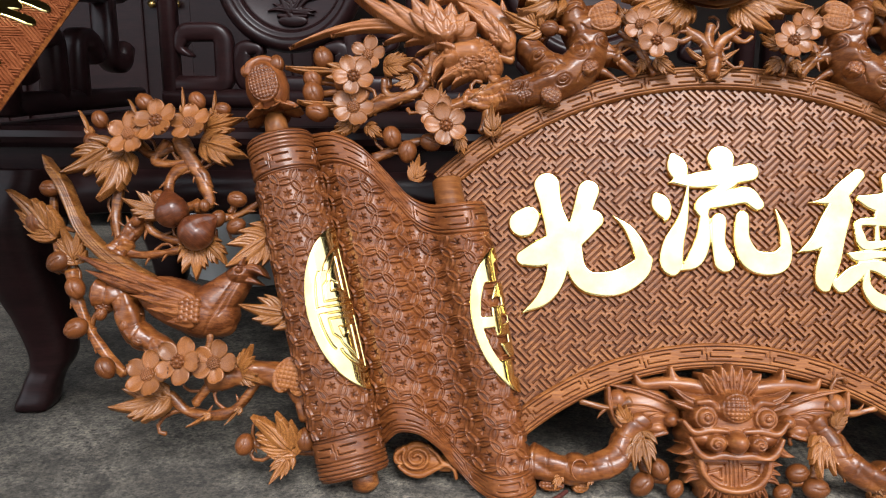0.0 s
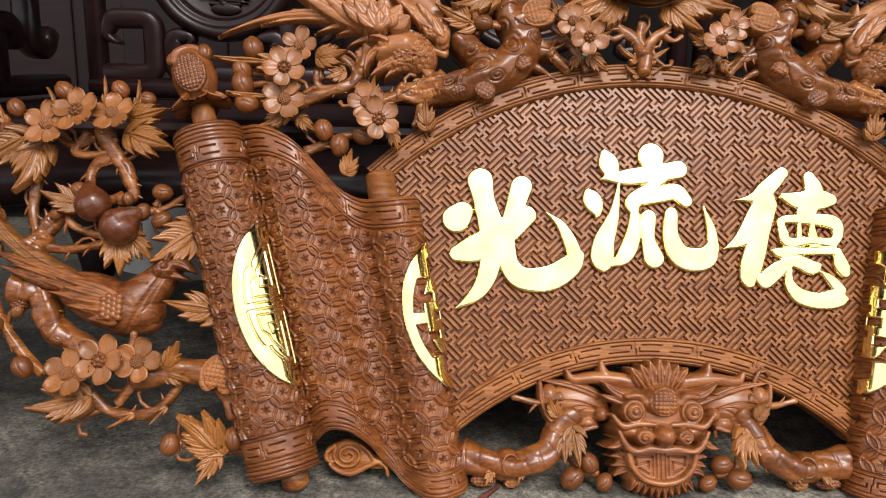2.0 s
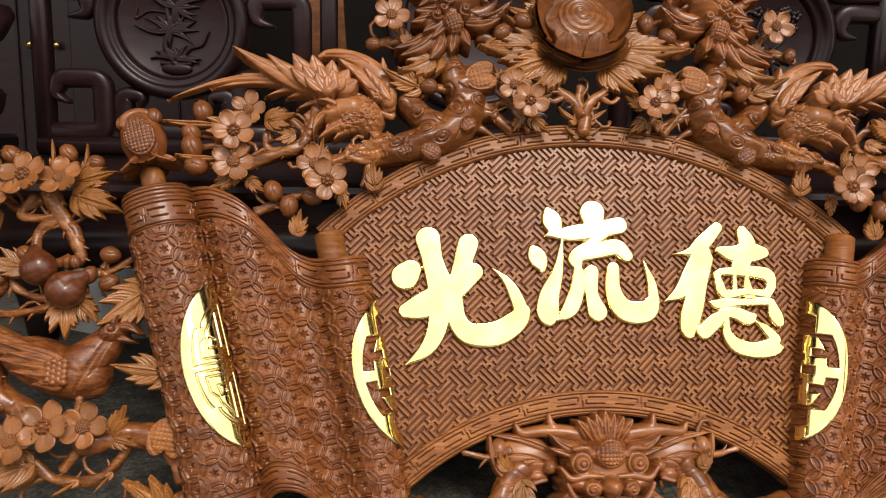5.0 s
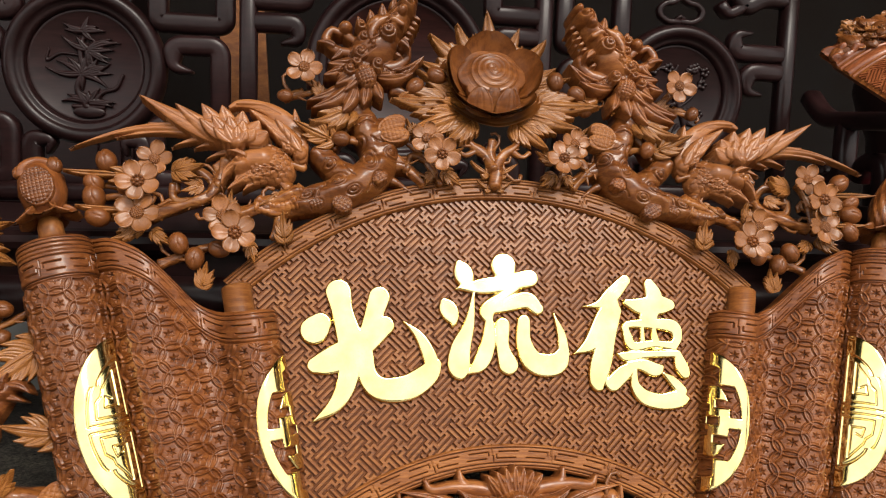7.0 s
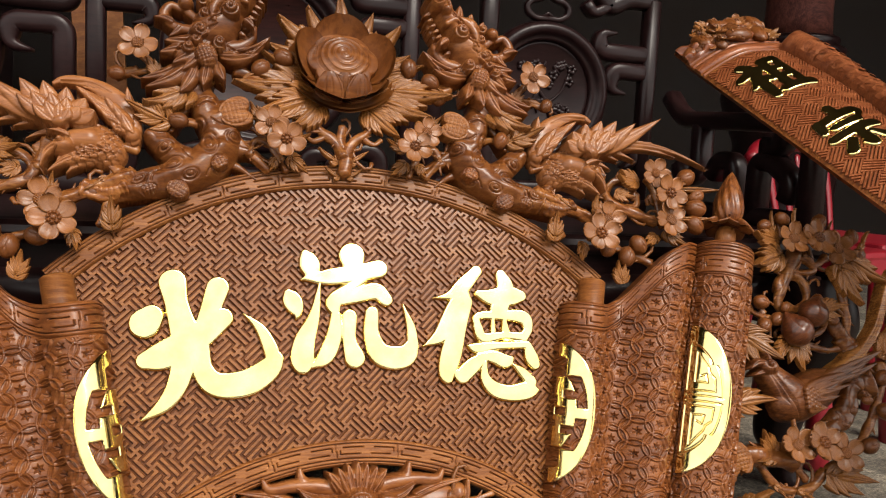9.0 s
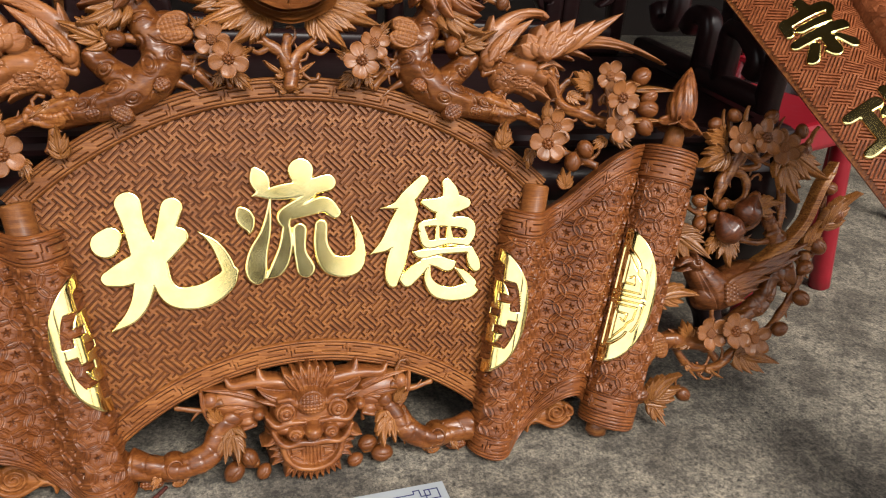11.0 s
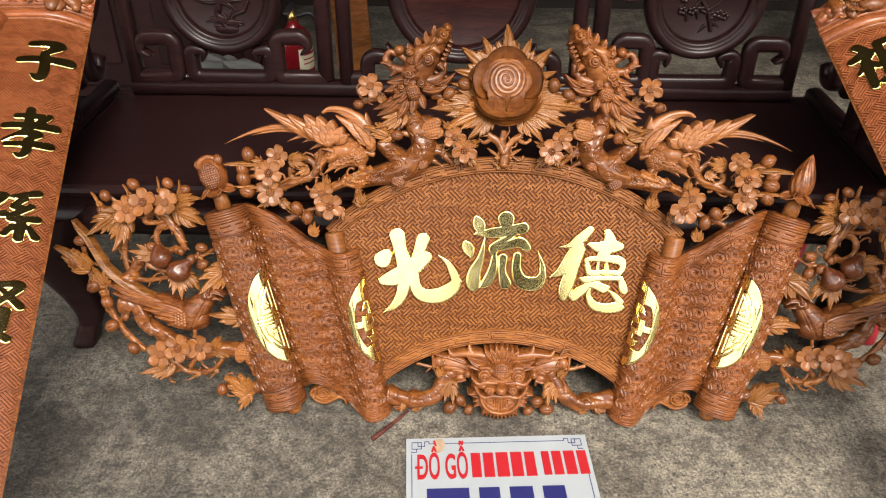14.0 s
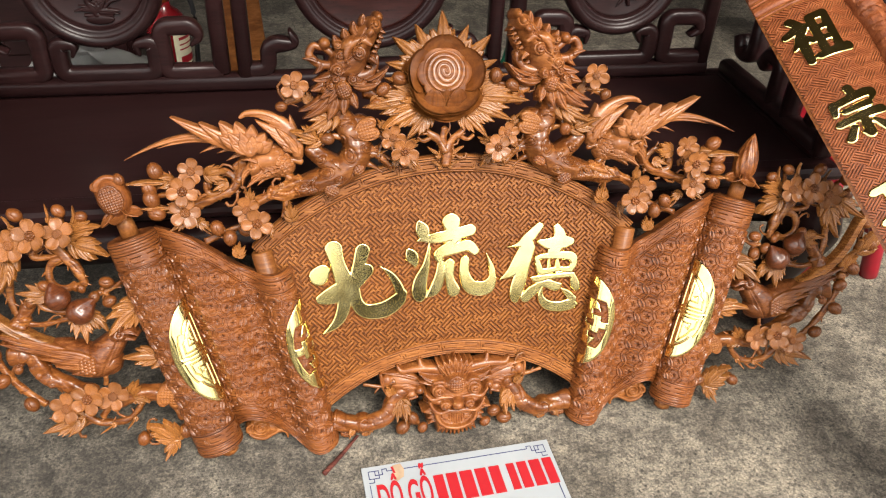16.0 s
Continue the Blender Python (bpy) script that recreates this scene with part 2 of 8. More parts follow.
# ---- building tools ----
def mesh_of(name, verts, faces, mat, smooth=True):
    me = bpy.data.meshes.new(name)
    me.from_pydata([tuple(map(float, v)) for v in verts], [], [tuple(map(int, f)) for f in faces])
    me.polygons.foreach_set("use_smooth", [smooth] * len(me.polygons))
    if mat:
        me.materials.append(mat)
    me.update()
    return me


def grid_mesh(name, P, mat, wrap=False, smooth=True):
    """A sheet from an array of rows of points; wrap closes each row."""
    n, m = P.shape[:2]
    i, j = np.meshgrid(np.arange(n - 1), np.arange(m if wrap else m - 1), indexing="ij")
    j2 = (j + 1) % m
    F = np.stack([i * m + j, i * m + j2, (i + 1) * m + j2, (i + 1) * m + j], -1).reshape(-1, 4)
    return fast_mesh(name, P.reshape(-1, 3), F, mat, smooth)


def fast_mesh(name, V, F, mat, smooth=True):
    me = bpy.data.meshes.new(name)
    k = F.shape[1]
    me.vertices.add(len(V))
    me.vertices.foreach_set("co", np.asarray(V, np.float32).ravel())
    me.loops.add(F.size)
    me.loops.foreach_set("vertex_index", F.astype(np.int32).ravel())
    me.polygons.add(len(F))
    me.polygons.foreach_set("loop_start", np.arange(0, F.size, k, dtype=np.int32))
    me.polygons.foreach_set("use_smooth", [smooth] * len(F))
    if mat:
        me.materials.append(mat)
    me.update(calc_edges=True)
    return me


def bm_mesh(name, bm, mat, smooth=False):
    me = bpy.data.meshes.new(name)
    bm.to_mesh(me)
    bm.free()
    me.polygons.foreach_set("use_smooth", [smooth] * len(me.polygons))
    if mat:
        me.materials.append(mat)
    return me


def part(name, me, parent, label="", m=None):
    ob = new(name, me)
    ob.parent = parent
    if m is not None:
        ob.matrix_basis = m
    return tagged(ob, label=label)


def thing(name, label, category, m=None, group="", kind=""):
    ob = new(name)
    ob.empty_display_size = 0.05
    if m is not None:
        ob.matrix_world = m
    return tagged(ob, label, category, group, kind)


def curve_through(points, steps=10):
    """A smooth line through points (Catmull-Rom)."""
    p = np.asarray(points, float)
    if len(p) == 2:
        return p[0] + (p[1] - p[0]) * np.linspace(0, 1, steps + 1)[:, None]
    q = np.vstack([2 * p[0] - p[1], p, 2 * p[-1] - p[-2]])
    out = []
    for i in range(len(p) - 1):
        a, b, c, d = q[i:i + 4]
        t = np.linspace(0, 1, steps, endpoint=False)[:, None]
        out.append(0.5 * (2 * b + (c - a) * t + (2 * a - 5 * b + 4 * c - d) * t**2 + (3 * b - a - 3 * c + d) * t**3))
    return np.vstack([*out, p[-1:]])


def unit(v):
    return v / np.maximum(np.linalg.norm(v, axis=-1, keepdims=True), 1e-9)


def tube_mesh(name, line, radii, mat, sides=14, lumps=0.0, seed=0, flat=1.0, notches=0, lobes=0.0):
    """A tube round a line with its own radius at each point, closed and rounded at the ends."""
    line = np.asarray(line, float)
    radii = np.broadcast_to(np.asarray(radii, float), (len(line),)).copy()
    tang = unit(np.gradient(line, axis=0))
    up = np.array([0.0, 0.0, 1.0])
    if abs(tang[:, 2]).mean() > 0.8:
        up = np.array([0.0, 1.0, 0.0])
    side = unit(np.cross(tang, up))
    top = np.cross(side, tang)
    a = np.linspace(0, 2 * np.pi, sides, endpoint=False)
    rng = np.random.RandomState(seed)
    rad = radii[:, None] * np.ones(sides)
    if lumps:
        ph = rng.rand(4) * 6
        s = np.r_[0, np.cumsum(np.linalg.norm(np.diff(line, axis=0), axis=1))][:, None] / 0.022
        rad = rad * (1 + 0.45 * lumps * np.sin(5 * a + ph[3] + 0.6 * np.sin(s * 1.1)) + lumps * (np.sin(2 * a + ph[0] + s * 1.3) * 0.5 + np.sin(3 * a - s * 2.1 + ph[1]) * 0.35 + np.sin(s * 3.7 + ph[2]) * 0.5))
    if lobes:
        s = np.r_[0, np.cumsum(np.linalg.norm(np.diff(line, axis=0), axis=1))][:, None] / 0.030
        rad = rad * (1 - lobes + 1.7 * lobes * np.abs(np.cos(1.5 * a + 0.9 * s + rng.rand() * 3)) ** 0.7 + 0.35 * lobes * np.sin(2.3 * s + a))
    far = np.r_[0, np.cumsum(np.linalg.norm(np.diff(line, axis=0), axis=1))][:, None]
    for q in range(notches):
        mid, turn = far[-1, 0] * (q + 0.3 + 0.5 * rng.rand()) / max(notches, 1), 0.5 * np.pi + rng.uniform(-0.9, 0.9)
        lean = np.cos(a - turn)
        bow = far - mid - 0.35 * radii.mean() * lean
        rad = rad * (1 - 0.10 * np.exp(-(bow / 0.0010) ** 2) * np.clip(lean * 3, 0, 1))
    P = line[:, None] + rad[..., None] * (np.cos(a)[:, None] * side[:, None] + flat * np.sin(a)[:, None] * top[:, None])
    e0 = line[0] - tang[0] * radii[0] * 0.35
    e1 = line[-1] + tang[-1] * radii[-1] * 0.35
    caps0 = e0 + (P[0] - line[0]) * 0.55
    caps1 = e1 + (P[-1] - line[-1]) * 0.55
    c0 = np.repeat(e0[None] - tang[0] * radii[0] * 0.15, sides, 0)
    c1 = np.repeat(e1[None] + tang[-1] * radii[-1] * 0.15, sides, 0)
    return grid_mesh(name, np.concatenate([c0[None], caps0[None], P, caps1[None], c1[None]]), mat, wrap=True)


def lathe_mesh(name, profile, mat, sides=28):
    """A turned body round z from rows of (radius, z)."""
    a = np.linspace(0, 2 * np.pi, sides, endpoint=False)
    p = np.asarray(profile, float)
    P = np.stack([p[:, :1] * np.cos(a), p[:, :1] * np.sin(a), np.repeat(p[:, 1:], sides, 1)], -1)
    return grid_mesh(name, P, mat, wrap=True)


def box_mesh(name, x0, x1, y0, y1, z0, z1, mat, bevel=0.004, segments=2):
    bm = bmesh.new()
    bmesh.ops.create_cube(bm, size=1)
    for v in bm.verts:
        v.co = (x0 + (v.co.x + 0.5) * (x1 - x0), y0 + (v.co.y + 0.5) * (y1 - y0), z0 + (v.co.z + 0.5) * (z1 - z0))
    if bevel:
        bmesh.ops.bevel(bm, geom=bm.edges[:], offset=bevel, segments=segments, affect='EDGES', profile=0.6)
    return bm_mesh(name, bm, mat, smooth=False)


def bar_mesh(name, line, width, depth, mat, tips=(False, False)):
    """A bar with a rounded rectangular section along a flat line in x and z; y is its depth."""
    line = np.asarray(line, float)
    tang = unit(np.gradient(line, axis=0))
    nor = np.stack([-tang[:, 1], tang[:, 0]], -1)
    sec = []
    for k in range(16):
        a = 2 * np.pi * k / 16 + np.pi / 16
        x, y = np.cos(a), np.sin(a)
        f = (abs(x)**4 + abs(y)**4) ** -0.25
        sec.append((x * f, y * f))
    sec = np.array(sec)
    far = np.r_[0, np.cumsum(np.linalg.norm(np.diff(line, axis=0), axis=1))]
    half = np.full(len(line), width / 2)
    if tips[0]:
        half = half * np.clip(0.22 + 0.78 * far / (1.5 * width), 0, 1)
    if tips[1]:
        half = half * np.clip(0.22 + 0.78 * (far[-1] - far) / (1.5 * width), 0, 1)
    P = np.zeros((len(line), 16, 3))
    P[..., 0] = line[:, None, 0] + nor[:, None, 0] * sec[:, 0] * half[:, None]
    P[..., 2] = line[:, None, 1] + nor[:, None, 1] * sec[:, 0] * half[:, None]
    P[..., 1] = sec[:, 1] * depth / 2
    e = P.copy()
    m0 = P[0].mean(0)
    m1 = P[-1].mean(0)
    t3 = np.stack([tang[:, 0], 0 * tang[:, 0], tang[:, 1]], -1)
    i0 = m0 + (P[0] - m0) * 0.7 - t3[0] * width * 0.12
    i1 = m1 + (P[-1] - m1) * 0.7 + t3[-1] * width * 0.12
    z0 = np.repeat(m0[None] - t3[0] * width * 0.14, 16, 0)
    z1 = np.repeat(m1[None] + t3[-1] * width * 0.14, 16, 0)
    return grid_mesh(name, np.concatenate([z0[None], i0[None], e, i1[None], z1[None]]), mat, wrap=True)


def rounded(points, r=0.02, steps=4):
    """A line of straight runs with rounded corners."""
    p = [np.array(q, float) for q in points]
    out = [p[0]]
    for a, b, c in zip(p, p[1:], p[2:]):
        d0, d1 = a - b, c - b
        k = min(r, np.linalg.norm(d0) * 0.45, np.linalg.norm(d1) * 0.45)
        s, e = b + unit(d0) * k, b + unit(d1) * k
        for t in np.linspace(0, 1, steps + 1):
            out.append((1 - t)**2 * s + 2 * t * (1 - t) * b + t**2 * e)
    out.append(p[-1])
    return np.array(out)


class Carving:
    """A relief cut from a board: the highest of many rounded forms, with grooves, standing on a base."""

    def __init__(self, u0, u1, v0, v1, step=0.0013):
        self.x = np.arange(u0, u1 + step, step)
        self.y = np.arange(v0, v1 + step, step)
        self.X, self.Y = np.meshgrid(self.x, self.y, indexing="ij")
        self.H = np.full(self.X.shape, -1.0)

    def dome(self, u, v, a, b, turn=0.0, base=0.0, high=0.02):
        c, s = math.cos(radians(turn)), math.sin(radians(turn))
        dx, dy = self.X - u, self.Y - v
        q = ((c * dx + s * dy) / a) ** 2 + ((c * dy - s * dx) / b) ** 2
        self.H = np.where(q < 1, np.maximum(self.H, base + high * np.sqrt(np.clip(1 - q, 0, 1))), self.H)
        return self

    def feather(self, p, q, width, base=0.0, high=0.008, bend=0.0, blunt=0.5, tip=0.0, fine=0.02, quill=0.0012):
        """A pointed blade from p to q with a sunk quill line."""
        p, q = np.array(p), np.array(q)
        d = q - p
        ln = np.linalg.norm(d)
        d = d / ln
        dx, dy = self.X - p[0], self.Y - p[1]
        t = (dx * d[0] + dy * d[1]) / ln
        s = (-dx * d[1] + dy * d[0]) - bend * ln * np.sin(np.pi * np.clip(t, 0, 1))
        tc = np.clip(t, 0, 1)
        w = width * np.maximum(np.sin(np.pi * tc ** blunt), 0) ** 0.75 * (1 - 0.35 * tc) + 1e-6
        k = np.abs(s) / w
        inside = (k < 1) & (t > 0) & (t < 1)
        h = base + tip * tc + high * np.sqrt(np.clip(1 - k**2, 0, 1)) - 0.24 * high * np.exp(-(s / quill) ** 2)
        barb = fine * high * np.sin((t * ln - np.abs(s) * 0.9) / 0.0040 * 2 * np.pi) * (k < 0.85)
        self.H = np.where(inside, np.maximum(self.H, h + barb), self.H)
        return self

    def cord(self, points, r, base=0.0, flat=1.0):
        line = curve_through(points, 8)
        rr = np.interp(np.linspace(0, 1, len(line)), np.linspace(0, 1, np.size(r)), np.atleast_1d(r))
        for (a, b, ra, rb) in zip(line, line[1:], rr, rr[1:]):
            d = b - a
            t = np.clip(((self.X - a[0]) * d[0] + (self.Y - a[1]) * d[1]) / (d @ d + 1e-12), 0, 1)
            g = np.hypot(self.X - a[0] - t * d[0], self.Y - a[1] - t * d[1])
            rad = ra + (rb - ra) * t
            self.H = np.where(g < rad, np.maximum(self.H, base + flat * np.sqrt(np.clip(rad**2 - g**2, 0, None))), self.H)
        return self

    def groove(self, points, width=0.0012, depth=0.002):
        line = curve_through(points, 8)
        best = np.full(self.X.shape, 9.0)
        for a, b in zip(line, line[1:]):
            d = b - a
            t = np.clip(((self.X - a[0]) * d[0] + (self.Y - a[1]) * d[1]) / (d @ d + 1e-12), 0, 1)
            best = np.minimum(best, np.hypot(self.X - a[0] - t * d[0], self.Y - a[1] - t * d[1]))
        self.H = np.where(self.H > -0.5, self.H - depth * np.exp(-(best / width) ** 2), self.H)
        return self

    def checker(self, u, v, a, b, turn=0.0, pitch=0.006, depth=0.0015):
        c, s = math.cos(radians(turn)), math.sin(radians(turn))
        dx, dy = self.X - u, self.Y - v
        px, py = c * dx + s * dy, c * dy - s * dx
        inside = (px / a) ** 2 + (py / b) ** 2 < 0.8
        rim = np.abs(np.sqrt((px / a) ** 2 + (py / b) ** 2) - 0.92) < 0.07
        cut = np.maximum(np.exp(-((px / pitch - np.round(px / pitch)) * 5) ** 2), np.exp(-((py / pitch - np.round(py / pitch)) * 5) ** 2))
        self.H = self.H - depth * np.where(inside, cut, 0) - depth * rim
        return self

    def dish(self, u, v, a, b, turn=0.0, base=0.0, high=0.02):
        """A hollow petal: low in the middle, with a raised rolled rim."""
        c, s = math.cos(radians(turn)), math.sin(radians(turn))
        dx, dy = self.X - u, self.Y - v
        px, py = (c * dx + s * dy) / a, (c * dy - s * dx) / b
        q = px**2 + py**2
        h = base + high * (q ** 1.5) - 0.30 * high * np.clip((q - 0.86) / 0.14, 0, 1) ** 2 + 0.04 * high * np.cos(px * 9)
        self.H = np.where(q < 1, np.maximum(self.H, h), self.H)
        return self

    def mesh(self, name, mat, base=-0.012, place=None):
        on = self.H > -0.5
        cell = on[:-1, :-1] | on[1:, :-1] | on[:-1, 1:] | on[1:, 1:]
        Z = np.where(on, self.H, base)
        use = np.zeros(on.shape, bool)
        use[:-1, :-1] |= cell
        use[1:, :-1] |= cell
        use[:-1, 1:] |= cell
        use[1:, 1:] |= cell
        idx = np.full(on.shape, -1)
        idx[use] = np.arange(use.sum())
        V = np.stack([self.X[use], self.Y[use], Z[use]], -1)
        if place is not None:
            V = place(V)
        i, j = np.nonzero(cell)
        F = np.stack([idx[i, j], idx[i + 1, j], idx[i + 1, j + 1], idx[i, j + 1]], -1)
        return fast_mesh(name, V, F, mat)


def brush_field(X, Y, strokes):
    """Signed distance to a brush-written sign: chains of round strokes of changing width."""
    best = np.full(X.shape, 9.0)
    for chain in strokes:
        line = curve_through(chain, 7)
        for a, b in zip(line, line[1:]):
            d = (b - a)[:2]
            t = np.clip(((X - a[0]) * d[0] + (Y - a[1]) * d[1]) / (d @ d + 1e-12), 0, 1)
            best = np.minimum(best, np.hypot(X - a[0] - t * d[0], Y - a[1] - t * d[1]) - (a[2] + (b[2] - a[2]) * t))
    return best


def plate_mesh(name, x, y, field, thick, mat, place, soft=0.004, cut=None):
    """A plate with a clean outline where field < 0, its edge rolled off; place lays (x, y, height) into space."""
    X, Y = np.meshgrid(x, y, indexing="ij")
    D = field(X, Y)
    gx, gy = np.gradient(D, x, y)
    g = np.maximum(gx**2 + gy**2, 0.3)
    on = D < 0
    cell = on[:-1, :-1] | on[1:, :-1] | on[:-1, 1:] | on[1:, 1:]
    use = np.zeros(on.shape, bool)
    use[:-1, :-1] |= cell
    use[1:, :-1] |= cell
    use[:-1, 1:] |= cell
    use[1:, 1:] |= cell
    rim = use & ~on
    step = x[1] - x[0]
    k = np.clip(D, 0, 1.5 * step)
    X2 = np.where(rim, X - k * gx / g, X)
    Y2 = np.where(rim, Y - k * gy / g, Y)
    Z = thick * np.sqrt(np.clip(1 - (np.clip(1 + D / soft, 0, 1)) ** 2, 0, 1))
    Z = np.where(rim, 0, 0.25 * thick + 0.75 * Z)
    if cut is not None:
        Z = np.where(rim, 0, Z - 0.0018 * np.exp(-(np.clip(cut(X, Y), 0, 1) / 0.0011) ** 2))
    idx = np.full(on.shape, -1)
    idx[use] = np.arange(use.sum())
    top = np.stack([X2[use], Y2[use], Z[use]], -1)
    i, j = np.nonzero(cell)
    F = np.stack([idx[i, j], idx[i + 1, j], idx[i + 1, j + 1], idx[i, j + 1]], -1)
    return fast_mesh(name, place(top), F, mat)


# ---- the setting ----
def slab(name, x0, x1, y0, y1, z0, z1, mat, label, category):
    ob = new(name, box_mesh(name, x0, x1, y0, y1, z0, z1, mat, bevel=0))
    return tagged(ob, label, category, kind="structure")


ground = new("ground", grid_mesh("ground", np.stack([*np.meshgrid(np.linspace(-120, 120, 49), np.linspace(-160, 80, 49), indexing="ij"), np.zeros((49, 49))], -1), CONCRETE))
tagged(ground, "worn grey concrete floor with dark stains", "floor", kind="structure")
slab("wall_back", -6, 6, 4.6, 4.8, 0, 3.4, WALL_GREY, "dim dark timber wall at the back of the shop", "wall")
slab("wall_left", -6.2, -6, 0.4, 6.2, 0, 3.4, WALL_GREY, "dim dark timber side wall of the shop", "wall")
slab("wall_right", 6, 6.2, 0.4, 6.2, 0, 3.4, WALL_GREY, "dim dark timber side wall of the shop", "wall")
# unseen; closes the shop and leaves sky light only from the front
slab("ceiling", -6.2, 6.2, 0.3, 6.2, 3.4, 3.55, CEILING, "unseen flat ceiling closing the shop from above", "ceiling")
# unseen backdrop closing the place behind the camera; the gold mirrors its dark block
slab("wall_street", 0.1, 2.7, -16.3, -16.0, 0, 6.5, WALL_DARK, "plain dark block added behind the camera for the gold to reflect", "wall")
slab("wall_street_pale", -30.0, 0.1, -16.4, -16.1, 0, 1.6, BACKDROP_GREY, "unseen plain grey backdrop wall behind the camera", "wall")
slab("wall_street_low", 2.7, 30.0, -16.4, -16.1, 0, 1.5, BACKDROP_GREY, "unseen plain low grey backdrop wall behind the camera", "wall")


# ---- the carved plaque ----
SLOPE = radians(21.0)
PLAQUE_POSE = Matrix(((1, 0, 0, 0), (0, math.sin(SLOPE), -math.cos(SLOPE), 1.15), (0, math.cos(SLOPE), math.sin(SLOPE), 0), (0, 0, 0, 1)))
plaque = thing("carved_plaque", "large varnished carved scroll plaque with gilded signs leaning on bench", "wood carving", PLAQUE_POSE)

FAN_C, FAN_R = 0.026, 0.604          # upper arc: centre height and radius
LOW_C, LOW_R = -0.265, 0.442         # lower arc
BAND = 0.036


def fan_top(u):
    return FAN_C + np.sqrt(np.maximum(FAN_R**2 - u**2, 0))


def fan_low(u):
    a = np.abs(u)
    arc = LOW_C + np.sqrt(np.maximum(LOW_R**2 - np.minimum(a, 0.285) ** 2, 0))
    return np.where(a > 0.285, 0.074 + (a - 0.285) / 0.135 * 0.386, arc)


def fan_board():
    u = np.linspace(-0.42, 0.42, 121)
    t = np.linspace(0, 1, 24)
    lo, hi = fan_low(u), fan_top(u) - 0.001
    V = lo[:, None] + (hi - lo)[:, None] * t
    Uu = np.repeat(u[:, None], 24, 1)
    front = np.stack([Uu, V, np.full_like(V, -0.004)], -1)
    back = np.stack([Uu, V, np.full_like(V, -0.03)], -1)
    rows = np.concatenate([front, back[:, ::-1]], 1)
    return grid_mesh("fan_board", rows, FAN_GROUND_SHADED, wrap=True, smooth=False)


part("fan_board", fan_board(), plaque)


def strip_mesh(name, runs, q, half, high, turn, origin, inside, box, place, mat):
    """Raised strips with sloping sides along straight runs (a0, b0, a1, b1) in units of q, clipped to where inside holds."""
    c, s = math.cos(radians(turn)), math.sin(radians(turn))
    x0, x1, y0, y1 = box
    V, Fc = [], []
    t = np.linspace(0, 1, 13)
    for a0, b0, a1, b1 in runs:
        pa, pb = (a0 + (a1 - a0) * t) * q, (b0 + (b1 - b0) * t) * q
        X, Y = origin[0] + c * pa - s * pb, origin[1] + s * pa + c * pb
        ok = (X > x0) & (X < x1) & (Y > y0) & (Y < y1)
        ok &= inside(X, Y)
        if ok.sum() < 3:
            continue
        k0, k1 = np.nonzero(ok)[0][[0, -1]]
        A, B = np.array([X[k0], Y[k0]]), np.array([X[k1], Y[k1]])
        d = unit(B - A)
        nr = np.array([-d[1], d[0]])
        h = q * half
        A, B = A - d * h, B + d * h
        base = len(V)
        top = high * (1 + 0.03 * (abs(a1 - a0) > abs(b1 - b0)) + 0.05 * (abs(a1 - a0) + abs(b1 - b0) < 2.5))
        for z, f, e in ((0.0, 1.25, 0.3), (top, 0.86, -0.1)):
            for p, sd in ((A, -1), (B, 1)):
                for sg in (-1, 1):
                    V.append((*(p + nr * h * f * sg + d * sd * h * e), z))
        Fc += [(base + 4, base + 5, base + 7, base + 6), (base, base + 4, base + 6, base + 2), (base + 1, base + 3, base + 7, base + 5),
               (base, base + 1, base + 5, base + 4), (base + 2, base + 6, base + 7, base + 3)]
    return fast_mesh(name, place(np.array(V)), np.array(Fc), mat, smooth=False)


def basket_runs(reach, share=6.0):
    """Squares of five parallel strips, in turn along and across."""
    runs = []
    for i in range(-reach, reach + 1):
        for j in range(-reach, reach + 1):
            for r in (-2.34, -1.17, 0.0, 1.17, 2.34):
                x, y = i * share, j * share
                runs.append((x - 2.92, y + r, x + 2.92, y + r) if (i + j) % 2 == 0 else (x + r, y - 2.92, x + r, y + 2.92))
    return runs


def fret_runs(reach):
    """Hooked crosses on a square lattice four units apart, joined by long strips with a jog at one end, a free strip between each pair."""
    runs = []
    for i in range(-reach, reach + 1):
        for j in range(-reach, reach + 1):
            x, y = 4 * i, 4 * j
            cell = [(-1, 0, 1, 0), (0, -1, 0, 1)]
            if (i + j) % 2 == 0:
                cell += [(0, 1, 3, 1), (3, 0, 3, 1), (1, 3, 4, 3), (1, 3, 1, 4), (0.1, 2, 3.9, 2)]
            else:
                cell += [(1, 1, 1, 4), (0, 1, 1, 1), (3, 0, 3, 3), (3, 3, 4, 3), (2, 0.1, 2, 3.9)]
            runs += [(a + x, b + y, c + x, d + y) for a, b, c, d in cell]
    return runs


def on_fan(x, y):
    return (y < fan_top(x) - BAND - 0.002) & (y > fan_low(x) + BAND * 0.95) & (np.abs(x) < 0.40)


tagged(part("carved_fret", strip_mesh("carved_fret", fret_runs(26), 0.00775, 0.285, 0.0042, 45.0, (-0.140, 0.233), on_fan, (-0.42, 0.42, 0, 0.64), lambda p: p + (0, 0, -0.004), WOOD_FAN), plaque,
            "shallow carved fret of interlocking hooked crosses"), kind="stuff")


